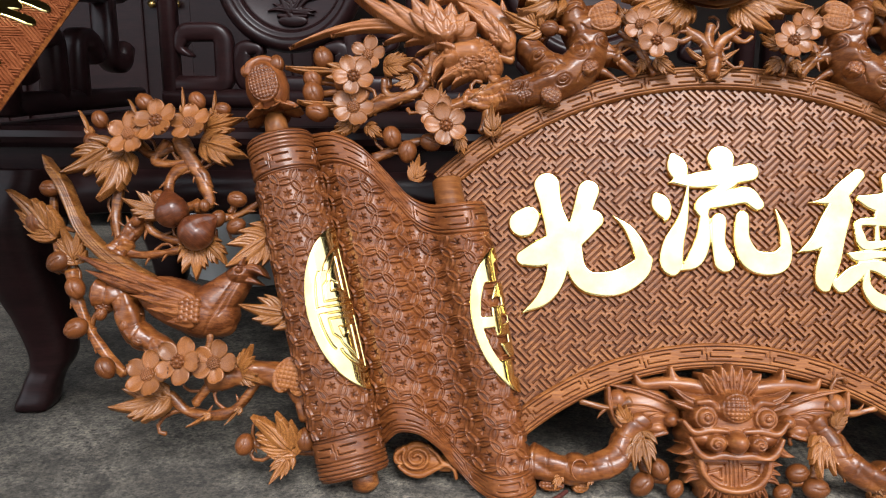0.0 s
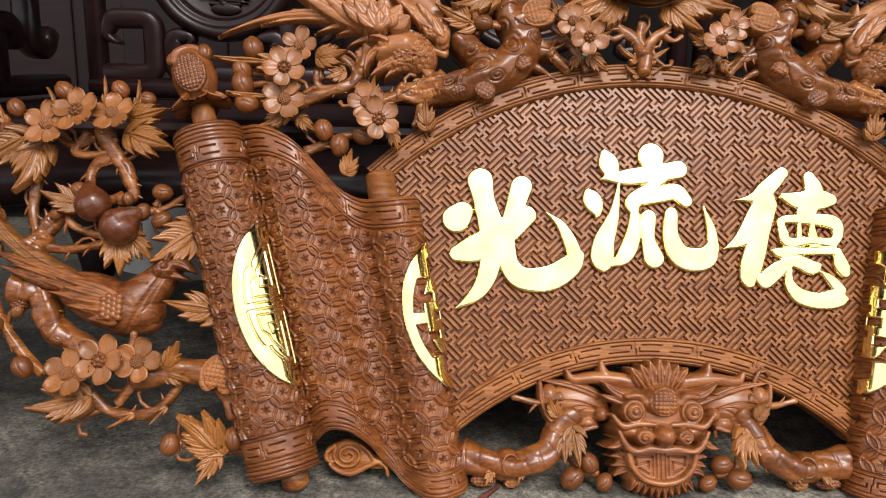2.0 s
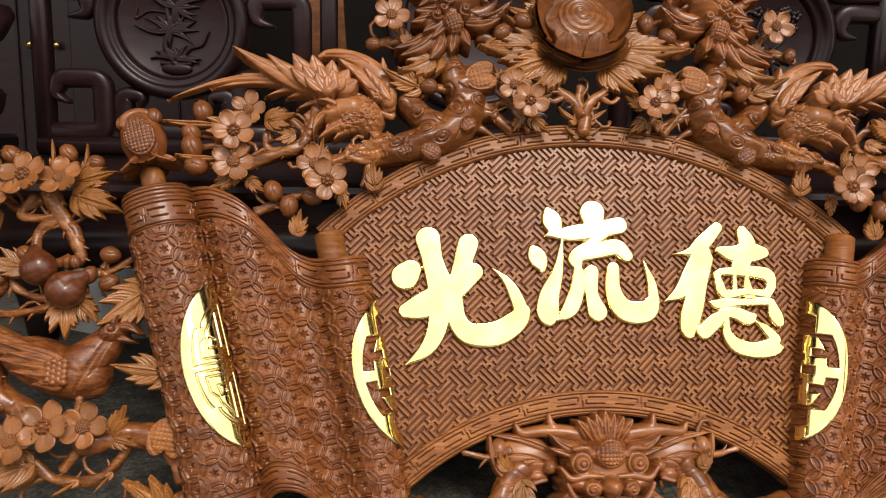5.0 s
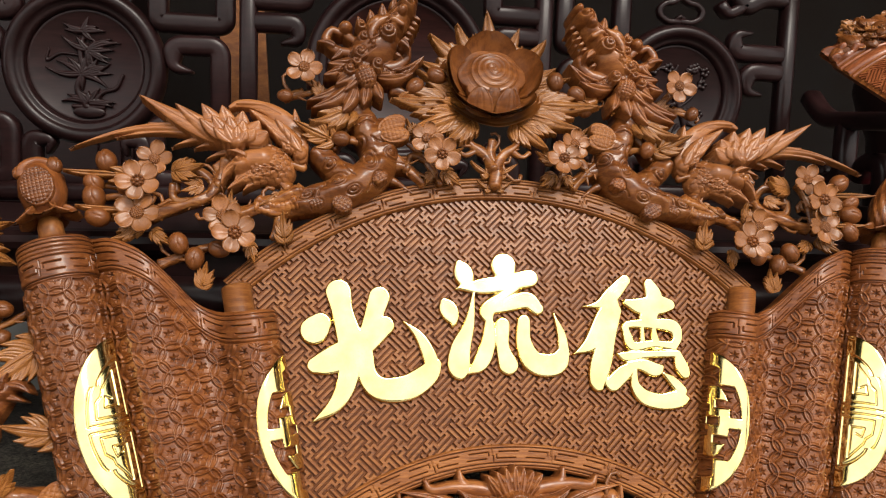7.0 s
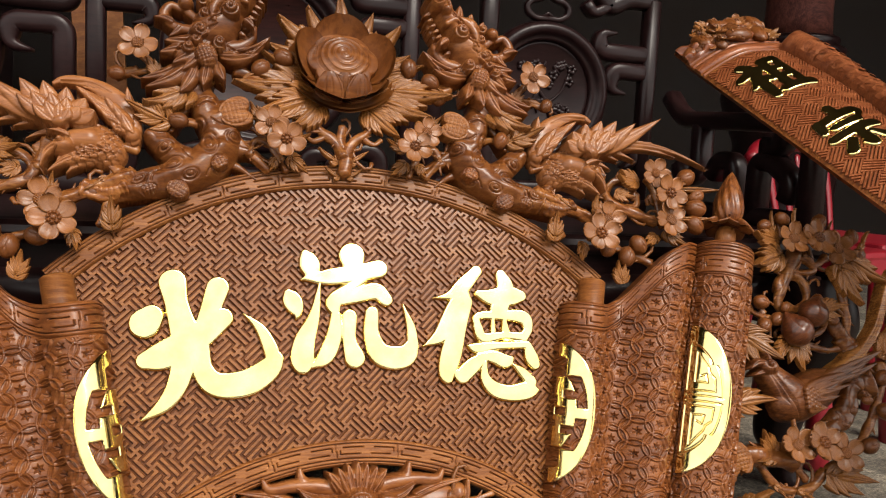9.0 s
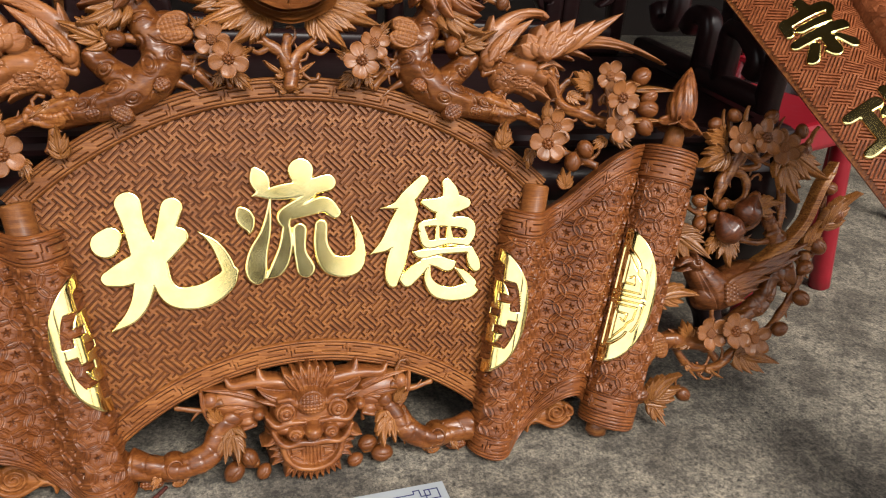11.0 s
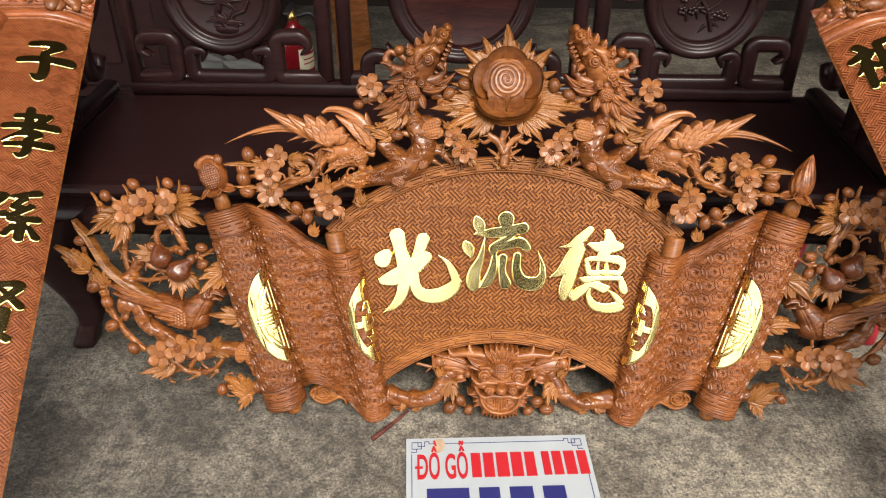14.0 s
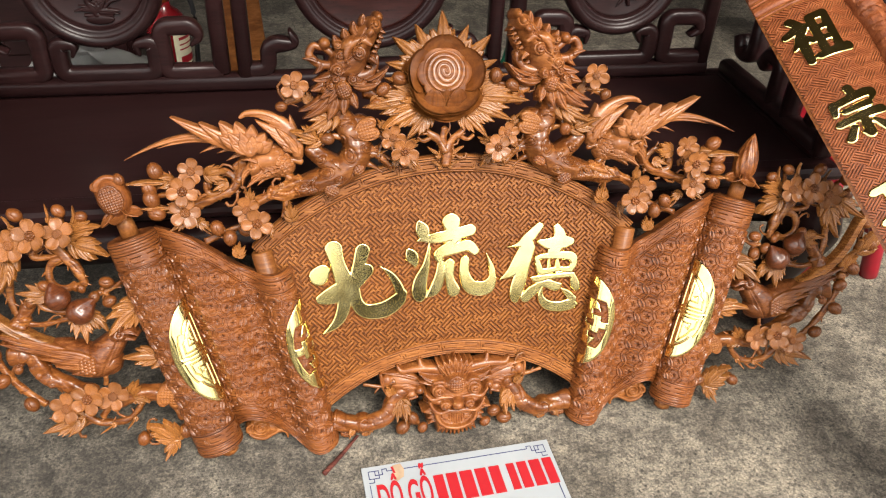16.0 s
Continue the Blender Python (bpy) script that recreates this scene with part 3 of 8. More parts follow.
def key_cut(x, y, period=0.043, gap=0.0085):
    """Depth share of an engraved key border: pairs of dashes joined at one end, parted by ticks from either side; y runs from 0 to 2 gaps."""
    n = np.floor(x / period)
    odd = np.mod(n, 2) > 0.5
    xm = x - n * period
    xm = np.where(odd, period - xm, xm)
    yy = np.where(odd, 1.62 * gap - y, y)
    w = 0.0009

    def dash(yc, a, b):
        return np.exp(-((yy - yc) / w) ** 4) * (xm > a * period) * (xm < b * period)

    def tick(xc, a, b):
        return np.exp(-((xm - xc * period) / w) ** 4) * (yy > a * gap) * (yy < b * gap)

    g = np.maximum(dash(gap * 0.36, 0.13, 0.80), dash(gap * 1.26, 0.22, 0.88))
    g = np.maximum(g, tick(0.13, 0.36, 0.95))
    g = np.maximum(g, tick(0.01, -0.1, 0.85))
    return g


def border_height(x, y, wide):
    """Ribs and key cutting across a border of that width; y from the outer edge."""
    h = np.zeros_like(x)
    cut = np.zeros_like(x)
    tall = wide > 0.055
    for yc in ((0.08, 0.17, 0.27, 0.37, 0.46, 0.94) if tall else (0.13, 0.27, 0.86)):
        rib = np.exp(-((y - yc * wide) / 0.0008) ** 2)
        h -= 0.0026 * rib
        cut = np.maximum(cut, rib)
    key = key_cut(x, y - wide * (0.53 if tall else 0.34), period=0.036 if tall else 0.043, gap=wide * (0.20 if tall else 0.29))
    h -= 0.0036 * key
    cut = np.maximum(cut, key)
    h -= 0.004 * np.exp(-(y / (0.05 * wide)) ** 2) + 0.004 * np.exp(-((y - wide) / (0.04 * wide)) ** 2)
    return h, cut


def darkened_cuts(me, H, limit):
    """Stain and recess shade painted into the engraved cuts: faces cut deeper than the limit take the second material.
    """
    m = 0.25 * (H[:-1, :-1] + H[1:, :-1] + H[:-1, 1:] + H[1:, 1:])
    me.materials.append(STAIN_SHADE)
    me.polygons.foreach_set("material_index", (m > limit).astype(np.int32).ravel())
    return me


def arc_border(name, centre, r_out, r_in, half, mat):
    a = np.linspace(-half, half, int(2 * half * r_out / 0.0010))
    t = np.linspace(0, 1, 52)
    A, T = np.meshgrid(a, t, indexing="ij")
    R = r_out + (r_in - r_out) * T
    H, K = border_height(A * r_out + 10, T * BAND, BAND)
    H = H + 0.006
    front = np.stack([R * np.sin(A), centre + R * np.cos(A), H], -1)
    edge0, edge1 = front[:, :1].copy(), front[:, -1:].copy()
    edge0[..., 2], edge1[..., 2] = -0.03, -0.006
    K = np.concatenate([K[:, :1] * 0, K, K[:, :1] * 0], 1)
    return darkened_cuts(grid_mesh(name, np.concatenate([edge0, front, edge1], 1), mat), K, 0.55)


part("upper_border", arc_border("upper_border", FAN_C, FAN_R, FAN_R - BAND, 0.775, WOOD_BORDER), plaque, "curved border with engraved key pattern")
part("lower_border", arc_border("lower_border", LOW_C, LOW_R, LOW_R + BAND, 0.72, WOOD_BORDER), plaque, "curved border with engraved key pattern")


# gilded signs, written with a broad brush; units of half a millimetre
def sign_map(chains):
    return [[(0.000513 * x - 0.3310, 0.5214 - 0.000491 * y + 0.0000083 * x, 0.0005 * r) for x, y, r in ch] for ch in chains]


SIGN_LIGHT = [
    [(152, 165, 40), (165, 230, 34), (190, 320, 42)],
    [(84, 282, 44), (100, 262, 34)],
    [(272, 182, 34), (255, 240, 30), (235, 300, 26)],
    [(88, 388, 26), (140, 372, 42), (215, 330, 42), (286, 272, 32)],
    [(190, 380, 34), (172, 460, 30), (140, 512, 22), (84, 552, 4)],
    [(235, 350, 20), (238, 420, 30), (275, 462, 36), (350, 462, 40), (408, 428, 36), (432, 395, 24)],
    [(428, 400, 24), (412, 350, 22), (385, 300, 15), (342, 260, 3)],
]
SIGN_FLOW = [
    [(515, 78, 14), (528, 112, 32), (532, 145, 18), (503, 160, 4)],
    [(466, 200, 14), (480, 228, 30), (492, 262, 14), (488, 280, 3)],
    [(556, 175, 6), (540, 270, 18), (512, 345, 32), (505, 405, 34), (515, 436, 8)],
    [(652, 86, 42), (655, 120, 30)],
    [(520, 158, 8), (580, 152, 26), (660, 142, 28), (732, 128, 30)],
    [(688, 158, 14), (640, 190, 18), (598, 228, 26), (600, 262, 14)],
    [(600, 225, 20), (660, 212, 24), (720, 198, 28), (752, 226, 22)],
    [(602, 268, 16), (596, 330, 24), (572, 392, 26), (535, 424, 6)],
    [(642, 275, 24), (640, 345, 22), (655, 402, 32)],
    [(708, 265, 22), (706, 335, 26), (735, 395, 36), (800, 402, 36), (828, 362, 20)],
    [(828, 372, 20), (824, 310, 15), (802, 240, 3)],
]
SIGN_VIRTUE = [
    [(1039, 137, 21), (990, 187, 27), (949, 214, 15), (895, 222, 2)],
    [(988, 217, 29), (957, 271, 31), (916, 338, 25), (860, 372, 4)],
    [(994, 236, 29), (973, 314, 27), (945, 398, 35), (928, 463, 25), (940, 485, 6)],
    [(977, 468, 27), (1014, 435, 26), (1047, 414, 12)],
    [(1119, 148, 19), (1131, 195, 31), (1105, 262, 31)],
    [(1041, 210, 14), (1084, 222, 28), (1140, 219, 34), (1179, 220, 22)],
    [(1033, 315, 14), (1035, 283, 14), (1109, 281, 18), (1183, 290, 24), (1197, 326, 18), (1181, 353, 18)],
    [(1033, 315, 16), (1049, 351, 18), (1117, 346, 14), (1181, 353, 16)],
    [(1084, 292, 8), (1082, 334, 10)],
    [(1121, 293, 8), (1123, 335, 16)],
    [(1000, 376, 6), (1027, 384, 18), (1090, 379, 14), (1187, 379, 14)],
    [(1031, 409, 12), (1080, 414, 22), (1115, 429, 24), (1136, 421, 10)],
    [(1051, 428, 8), (1047, 473, 16), (1072, 512, 25), (1125, 529, 27), (1179, 524, 29), (1211, 524, 10)],
    [(1195, 497, 20), (1168, 465, 16), (1140, 441, 6)],
    [(1193, 379, 14), (1203, 422, 24), (1211, 442, 20)],
]
for strokes, (ua, ub) in ((SIGN_LIGHT, (-0.325, -0.085)), (SIGN_FLOW, (-0.105, 0.115)), (SIGN_VIRTUE, (0.10, 0.325))):
    chains = sign_map(strokes)
    me = plate_mesh("gilded_sign", np.arange(ua, ub, 0.0011), np.arange(0.235, 0.515, 0.0011), lambda X, Y: brush_field(X, Y, chains),
                    0.0060, GOLD, lambda p: p + (0, 0, 0.0015), soft=0.0032)
    part("gilded_sign", me, plaque, "polished gold brush-written sign")


# scroll: rollers and the wavy sheet between them
def coin_height(x, y, d=0.0350):
    """Thin raised rings that overlap in narrow lenses, with a six-pointed star cut in each."""
    x, y = y, x
    row = d * 0.866
    j0 = np.round(y / row)
    ring = np.zeros_like(x)
    count, moat = np.zeros_like(x), np.zeros_like(x)
    near = np.full_like(x, 9.0)
    nx, ny = np.zeros_like(x), np.zeros_like(x)
    R = 0.612 * d
    for dj in (-1, 0, 1):
        j = j0 + dj
        off = 0.5 * d * np.mod(j, 2)
        i0 = np.round((x - off) / d)
        for di in (-1, 0, 1):
            dx, dy = x - off - (i0 + di) * d, y - j * row
            r = np.hypot(dx, dy)
            ring = np.maximum(ring, np.exp(-((r - R) / 0.00115) ** 4))
            moat = np.maximum(moat, np.exp(-((np.abs(r - R) - 0.0019) / 0.0007) ** 2))
            count += r < R
            closer = r < near
            near, nx, ny = np.where(closer, r, near), np.where(closer, dx, nx), np.where(closer, dy, ny)
    a = np.arctan2(ny, nx)
    ray = near * np.abs(np.sin(3 * a)) / 3.0
    star = np.exp(-(ray / (0.00135 * np.clip(1.15 - near / 0.0072, 0.05, 1))) ** 2) * (near < 0.0072)
    lens = (count > 1.5) * (1 - ring)
    moat = moat * (1 - ring) * (1 - 0.5 * (count > 1.5))
    shade = np.exp(-((near - 0.415 * d) / 0.0010) ** 2) * (count < 1.5)
    return 0.0029 * ring - 0.0003 * lens - 0.0020 * moat - 0.0002 * shade - 0.0040 * star, np.maximum(moat * 0.55, star * 0.75)


def scroll_height(x, y, length, head, tail, coins=None):
    h, k = coin_height(*(coins or (x, y - head)))
    inner = (y > head + 0.002) & (y < length - tail - 0.002)
    top, kt = border_height(x, y, head)
    low, kl = border_height(x, length - y, tail)
    return np.where(inner, h, np.where(y <= length / 2, 0.0012 + top, 0.0012 + low)), np.where(inner, k, np.where(y <= length / 2, kt, kl))


AX = unit(np.array([0.133, -0.485]))
NX = np.array([-AX[1], AX[0]])       # across the roller, in the plane
ROLL_R, ROLL_L = 0.049, 0.503


def roller_at(phi, k, lift=0.0):
    """A point of the outer roller of the viewer's left half: phi round it (0 is the front), k metres down its axis."""
    r = ROLL_R + lift
    return np.stack([-0.655 + AX[0] * k + NX[0] * r * np.sin(phi), 0.503 + AX[1] * k + NX[1] * r * np.sin(phi), 0.022 + r * np.cos(phi)], -1)


TOP = [(-0.612, 0.515, 0.012), (-0.572, 0.509, 0.042), (-0.528, 0.489, 0.046), (-0.492, 0.457, 0.026), (-0.460, 0.426, 0.006), (-0.430, 0.410, 0.010),
       (-0.398, 0.404, 0.046), (-0.372, 0.406, 0.052), (-0.350, 0.412, 0.030), (-0.345, 0.414, 0.0)]
LOW = [(-0.486, 0.058, 0.012), (-0.462, 0.078, 0.040), (-0.430, 0.076, 0.044), (-0.402, 0.056, 0.028), (-0.378, 0.026, 0.012), (-0.352, 0.000, 0.018),
       (-0.322, -0.012, 0.052), (-0.296, -0.010, 0.058), (-0.272, -0.004, 0.034), (-0.266, 0.002, 0.0)]


def sheet_grid(n, m):
    top, low = curve_through(TOP, 24), curve_through(LOW, 24)

    def even(c):
        s = np.r_[0, np.cumsum(np.linalg.norm(np.diff(c, axis=0), axis=1))]
        q = np.linspace(0, s[-1], n)
        return np.stack([np.interp(q, s, c[:, i]) for i in range(3)], -1), s[-1]
    (a, la), (b, lb) = even(top), even(low)
    k = np.linspace(0, 1, m)[:, None]
    P = a[:, None] * (1 - k) + b[:, None] * k
    flat = P[:, m // 2, :2]
    across = np.r_[0, np.cumsum(np.linalg.norm(np.diff(flat, axis=0), axis=1))]
    return P, across


def normals(P):
    n = unit(np.cross(np.gradient(P, axis=0), np.gradient(P, axis=1)))
    return np.where(n[..., 2:3].mean() < 0, -n, n)


def sheet_at(n=400, m=560):
    P, wide = sheet_grid(n, m)
    N = normals(P)
    x, y = np.meshgrid(wide, np.linspace(0, 0.445, m), indexing="ij")
    return P, N, x, y


MIRROR = np.array([-1.0, 1.0, 1.0])


def half_disc(x, y):
    """The half emblem on a roller: an outer ring, a middle bar and two nested stepped frames; x from the straight edge, y along it."""
    a, b = 0.074, 0.120
    e = np.hypot(x / a, y / b)
    return np.maximum((e - 1) * a * 0.8, -x)


def emblem_lines(x, y):
    """Distance to the engraved lines: a stepped contour, two bars across the middle, and a hooked spiral in either half."""
    a, b = 0.074, 0.120
    ya = np.abs(y)
    e = np.hypot(x / a, y / b)
    step = 0.80 - 0.07 * (ya > 0.056) - 0.015 * np.exp(-((ya - 0.056) / 0.004) ** 2)
    line = np.where((x > 0.006) & (ya > 0.004), np.abs(e - step) * a * 0.9, 9.0)

    def cut(px, py, qx, qy):
        t = np.clip(((x - px) * (qx - px) + (ya - py) * (qy - py)) / ((qx - px) ** 2 + (qy - py) ** 2), 0, 1)
        return np.hypot(x - px - t * (qx - px), ya - py - t * (qy - py))
    for seg in ((0.006, 0.0045, 0.058, 0.0045), (0.006, 0.0125, 0.006, 0.086), (0.006, 0.0125, 0.048, 0.0125), (0.048, 0.0125, 0.046, 0.034), (0.046, 0.034, 0.038, 0.042), (0.038, 0.042, 0.036, 0.050), (0.036, 0.050, 0.018, 0.074),
                (0.018, 0.074, 0.018, 0.026), (0.018, 0.026, 0.036, 0.026), (0.036, 0.026, 0.033, 0.040), (0.033, 0.040, 0.026, 0.036)):
        line = np.minimum(line, cut(*seg))
    return line


def ring_disc(x, y):
    """The pierced half emblem on the inner roll: a broad ring with bars, wood showing between them."""
    a, b = 0.066, 0.112
    e = np.hypot(x / a, y / b)
    ya = np.abs(y)

    def bar(x0, x1, y0, y1):
        return np.maximum(np.maximum(x0 - x, x - x1), np.maximum(y0 - ya, ya - y1))
    # two side windows with a tongue each, a slot across the middle bar and a window at either end
    arc = np.maximum(np.maximum(e - 0.80, 0.58 - e), np.maximum(0.009 - ya, ya - 0.058))
    gaps = np.minimum(np.minimum(arc, np.maximum(bar(0.016, 0.06, 0.022, 0.034), (e - 0.7) * a)), np.minimum(bar(0.002, 0.022, -1, 0.006), np.maximum(bar(-1, 0.018, 0.056, 0.090), (e - 0.80) * a)))
    gaps = np.minimum(gaps, bar(-1, 0.006, 0.015, 0.024))
    return np.maximum(np.maximum((e - 1) * a * 0.8, -gaps), -x)


def scroll_half(flip):
    g = MIRROR if flip else np.ones(3)
    # outer roller
    phi, k = np.meshgrid(np.linspace(-1.95, 1.95, 230), np.linspace(0, ROLL_L, 620), indexing="ij")
    h, cut = scroll_height(phi * ROLL_R + 0.3, k, ROLL_L, 0.062, 0.058)
    P = roller_at(phi, k)
    N = unit(P - np.stack([-0.655 + AX[0] * k, 0.503 + AX[1] * k, np.full_like(k, 0.022)], -1))
    roller = part("scroll_roller", darkened_cuts(grid_mesh("scroll_roller", (P + N * h[..., None]) * g, WOOD_SCROLL), cut, 0.62), plaque, "turned roller carved with overlapping coins and stars")
    # its end faces
    for k0, sg in ((0.0005, -1), (ROLL_L - 0.0005, 1)):
        a = np.linspace(0, 2 * np.pi, 40, endpoint=False)
        rows = []
        for rr, dk in ((ROLL_R - 0.002, 0.0), (ROLL_R * 0.7, sg * 0.003), (ROLL_R * 0.66, 0.0), (0.0005, 0.0)):
            q = roller_at(a, np.full_like(a, k0 + dk), rr - ROLL_R)
            rows.append(q * g)
        part("end_face", grid_mesh("end_face", np.array(rows), WOOD_SCROLL, wrap=True), roller)
    low = roller_at(np.zeros(2), np.array([ROLL_L - 0.005, ROLL_L + 0.016]), -ROLL_R + 0.006) * g
    part("core_stub", tube_mesh("core_stub", low + [[0.012 * g[0], 0, -0.008]], 0.019, WOOD_BRANCH), roller)
    # gilded half emblem
    me = plate_mesh("gold_emblem", np.arange(-0.003, 0.080, 0.0006), np.arange(-0.124, 0.1241, 0.0006), half_disc, 0.0016, GOLD,
                    lambda p: roller_at(1.38 - p[:, 0] / ROLL_R, 0.273 - p[:, 1], 0.0036 + p[:, 2]) * g, soft=0.003, cut=emblem_lines)
    part("gold_emblem", me, roller, "polished gold half-round longevity emblem")
    # wavy sheet
    P, N, x, y = sheet_at()
    flat = P[..., :2] - np.array([-0.62, 0.50])
    h, cut = scroll_height(x, y, 0.445, 0.048, 0.040, (flat @ NX + 0.3, flat @ AX))
    Q = P + N * h[..., None]
    sheet = part("scroll_sheet", darkened_cuts(grid_mesh("scroll_sheet", Q * g, WOOD_SCROLL), cut, 0.62), plaque, "wavy unrolled sheet carved with overlapping coins and stars")
    rim = np.stack([Q[:, 0], Q[:, 0] - [0, 0.002, 0.004], P[:, 0] - [0, 0, 0.022]], 1)
    part("top_edge", grid_mesh("top_edge", rim * g, WOOD_SCROLL), sheet)
    rim = np.stack([Q[:, -1], Q[:, -1] - [0, -0.002, 0.004], P[:, -1] - [0, 0, 0.022]], 1)
    part("low_edge", grid_mesh("low_edge", rim * g, WOOD_SCROLL), sheet)
    # pierced emblem on the inner roll
    lin_x, lin_y = np.r_[0, np.cumsum(np.linalg.norm(np.diff(P[:, P.shape[1] // 2], axis=0), axis=1))], y[0]

    def on_sheet(p):
        fx = np.interp((lin_x[-1] - 0.018) - p[:, 0], lin_x, np.arange(len(lin_x)))
        fy = np.interp(0.185 - p[:, 1], lin_y, np.arange(len(lin_y)))
        i, j = np.clip(fx.astype(int), 0, len(lin_x) - 2), np.clip(fy.astype(int), 0, len(lin_y) - 2)
        s, t = (fx - i)[:, None], (fy - j)[:, None]

        def mixed(A):
            return (A[i, j] * (1 - s) + A[i + 1, j] * s) * (1 - t) + (A[i, j + 1] * (1 - s) + A[i + 1, j + 1] * s) * t
        return (mixed(P) + mixed(N) * (0.0036 + p[:, 2:])) * g
    me = plate_mesh("gold_emblem", np.arange(-0.003, 0.072, 0.0008), np.arange(-0.116, 0.1161, 0.0008), ring_disc, 0.0016, GOLD, on_sheet, soft=0.003)
    part("gold_emblem", me, sheet, "polished gold pierced half-round emblem")
    # rolled end of the inner scroll, showing above the sheet
    a = np.linspace(0, 2 * np.pi, 24, endpoint=False)
    rows = []
    for rr, t in ((0.022, 0.09), (0.022, 0.0), (0.018, -0.003), (0.014, 0.002), (0.012, 0.03)):
        c = np.array([-0.403, 0.447, 0.006]) + np.array([0.19, -0.98, 0.0]) * t
        rows.append((c + rr * (np.cos(a)[:, None] * np.array([0.98, 0.19, 0]) + np.sin(a)[:, None] * np.array([0, 0, 1.0]))) * g)
    part("inner_core", grid_mesh("inner_core", np.array(rows), WOOD_BORDER, wrap=True), sheet)
    # little cloud scroll under the sheet
    c = Carving(-0.475, -0.375, 0.0, 0.080)
    c.dome(-0.437, 0.041, 0.024, 0.022, 0, -0.004, 0.006).dome(-0.408, 0.034, 0.030, 0.011, -12, -0.004, 0.006).dome(-0.460, 0.040, 0.012, 0.014, 0, -0.004, 0.006)
    t = np.linspace(0.5, 13.2, 44)
    c.cord(np.stack([-0.437 - (0.0035 + 0.00128 * t) * np.cos(t), 0.041 + (0.0030 + 0.00110 * t) * np.sin(t)], -1), 0.0024, 0.006)
    c.cord([(-0.462, 0.028), (-0.448, 0.019), (-0.430, 0.017), (-0.412, 0.025), (-0.396, 0.032), (-0.384, 0.026), (-0.380, 0.014)], [0.003, 0.004, 0.0045, 0.004, 0.0035, 0.003, 0.0025], 0.005)
    c.cord([(-0.420, 0.056), (-0.408, 0.046), (-0.400, 0.036), (-0.388, 0.034)], [0.002, 0.0032, 0.003, 0.002], 0.005)
    c.cord([(-0.456, 0.054), (-0.466, 0.046), (-0.467, 0.036), (-0.458, 0.032)], [0.003, 0.0036, 0.0034, 0.002], 0.005)
    part("cloud_scroll", c.mesh("cloud_scroll", WOOD_BORDER, place=lambda p: p * g), plaque)


scroll_half(False)
scroll_half(True)


# ---- blossoms, leaves, buds and branches of the plaque ----
def petal_mesh():
    r, a = np.meshgrid(np.linspace(0, 1, 8), np.linspace(-1, 1, 9), indexing="ij")
    x = 0.16 + 0.84 * np.sin(r * np.pi / 2)
    wide = 0.05 + 0.355 * np.sqrt(np.clip(1 - ((x - 0.62) / 0.385) ** 2, 0, 1)) ** 0.9 * np.clip((x - 0.10) / 0.30, 0, 1) ** 0.35
    wide = np.where(x > 0.62, wide - 0.05 * ((x - 0.62) / 0.38) ** 4, wide)
    y = a * wide
    z = 0.10 * r + 0.11 * a**2 * r + 0.05 * r**4 - 0.04 * np.sin(np.pi * r) - 0.05 * np.exp(-(a / 0.18) ** 2) * (1 - r)
    top = np.stack([x, y, z], -1)
    under = np.stack([x * 0.985, y * 0.96, z - 0.10], -1)
    V = np.concatenate([top.reshape(-1, 3), under.reshape(-1, 3)])
    F = []
    n, m = 8, 9
    for i in range(n - 1):
        for j in range(m - 1):
            q = [i * m + j, i * m + j + 1, (i + 1) * m + j + 1, (i + 1) * m + j]
            F += [q, [v + n * m for v in q[::-1]]]
    ring = [j for j in range(m)] + [i * m + m - 1 for i in range(1, n)] + [(n - 1) * m + j for j in range(m - 2, -1, -1)] + [i * m for i in range(n - 2, 0, -1)]
    for p, q in zip(ring, ring[1:] + ring[:1]):
        F.append([p, p + n * m, q + n * m, q])
    return mesh_of("petal", V, F, WOOD_FLOWER)


def heart_mesh(kind):
    c = Carving(-0.40, 0.40, -0.40, 0.40, 0.02)
    if kind == "net":
        c.dome(0, 0, 0.32, 0.32, 0, 0.10, 0.14).checker(0, 0, 0.32, 0.32, 20, 0.09, 0.085)
    else:
        c.dome(0, 0, 0.30, 0.30, 0, 0.05, 0.05).dome(0, 0, 0.11, 0.11, 0, 0.16, 0.08)
        for k in range(8):
            c.dome(0.21 * math.cos(k * math.pi / 4), 0.21 * math.sin(k * math.pi / 4), 0.075, 0.075, 0, 0.12, 0.10)
    return c.mesh("flower", WOOD_BRANCH if kind == "net" else WOOD_BUD, base=-0.25)


PETAL = petal_mesh()
HEARTS = {"net": heart_mesh("net"), "stamen": heart_mesh("stamen")}
rnd = random.Random(4)


def flower(u, v, w, r, kind="net", tilt=(0.0, 0.0)):
    m = pose(u, v, w, tilt[0], tilt[1], rnd.uniform(0, 72)) @ Matrix.Diagonal((r, r, r * 0.9, 1))
    ob = part("flower", HEARTS[kind], plaque, "five-petalled plum blossom", m)
    for k in range(5):
        s = rnd.uniform(0.94, 1.06)
        part("petal", PETAL, ob, "", pose(0, 0, 0.02 * (k % 2), rnd.uniform(-7, 7), rnd.uniform(-9, 4), 72 * k + rnd.uniform(-4, 4)) @ Matrix.Diagonal((s, s, 1, 1)))
    return ob


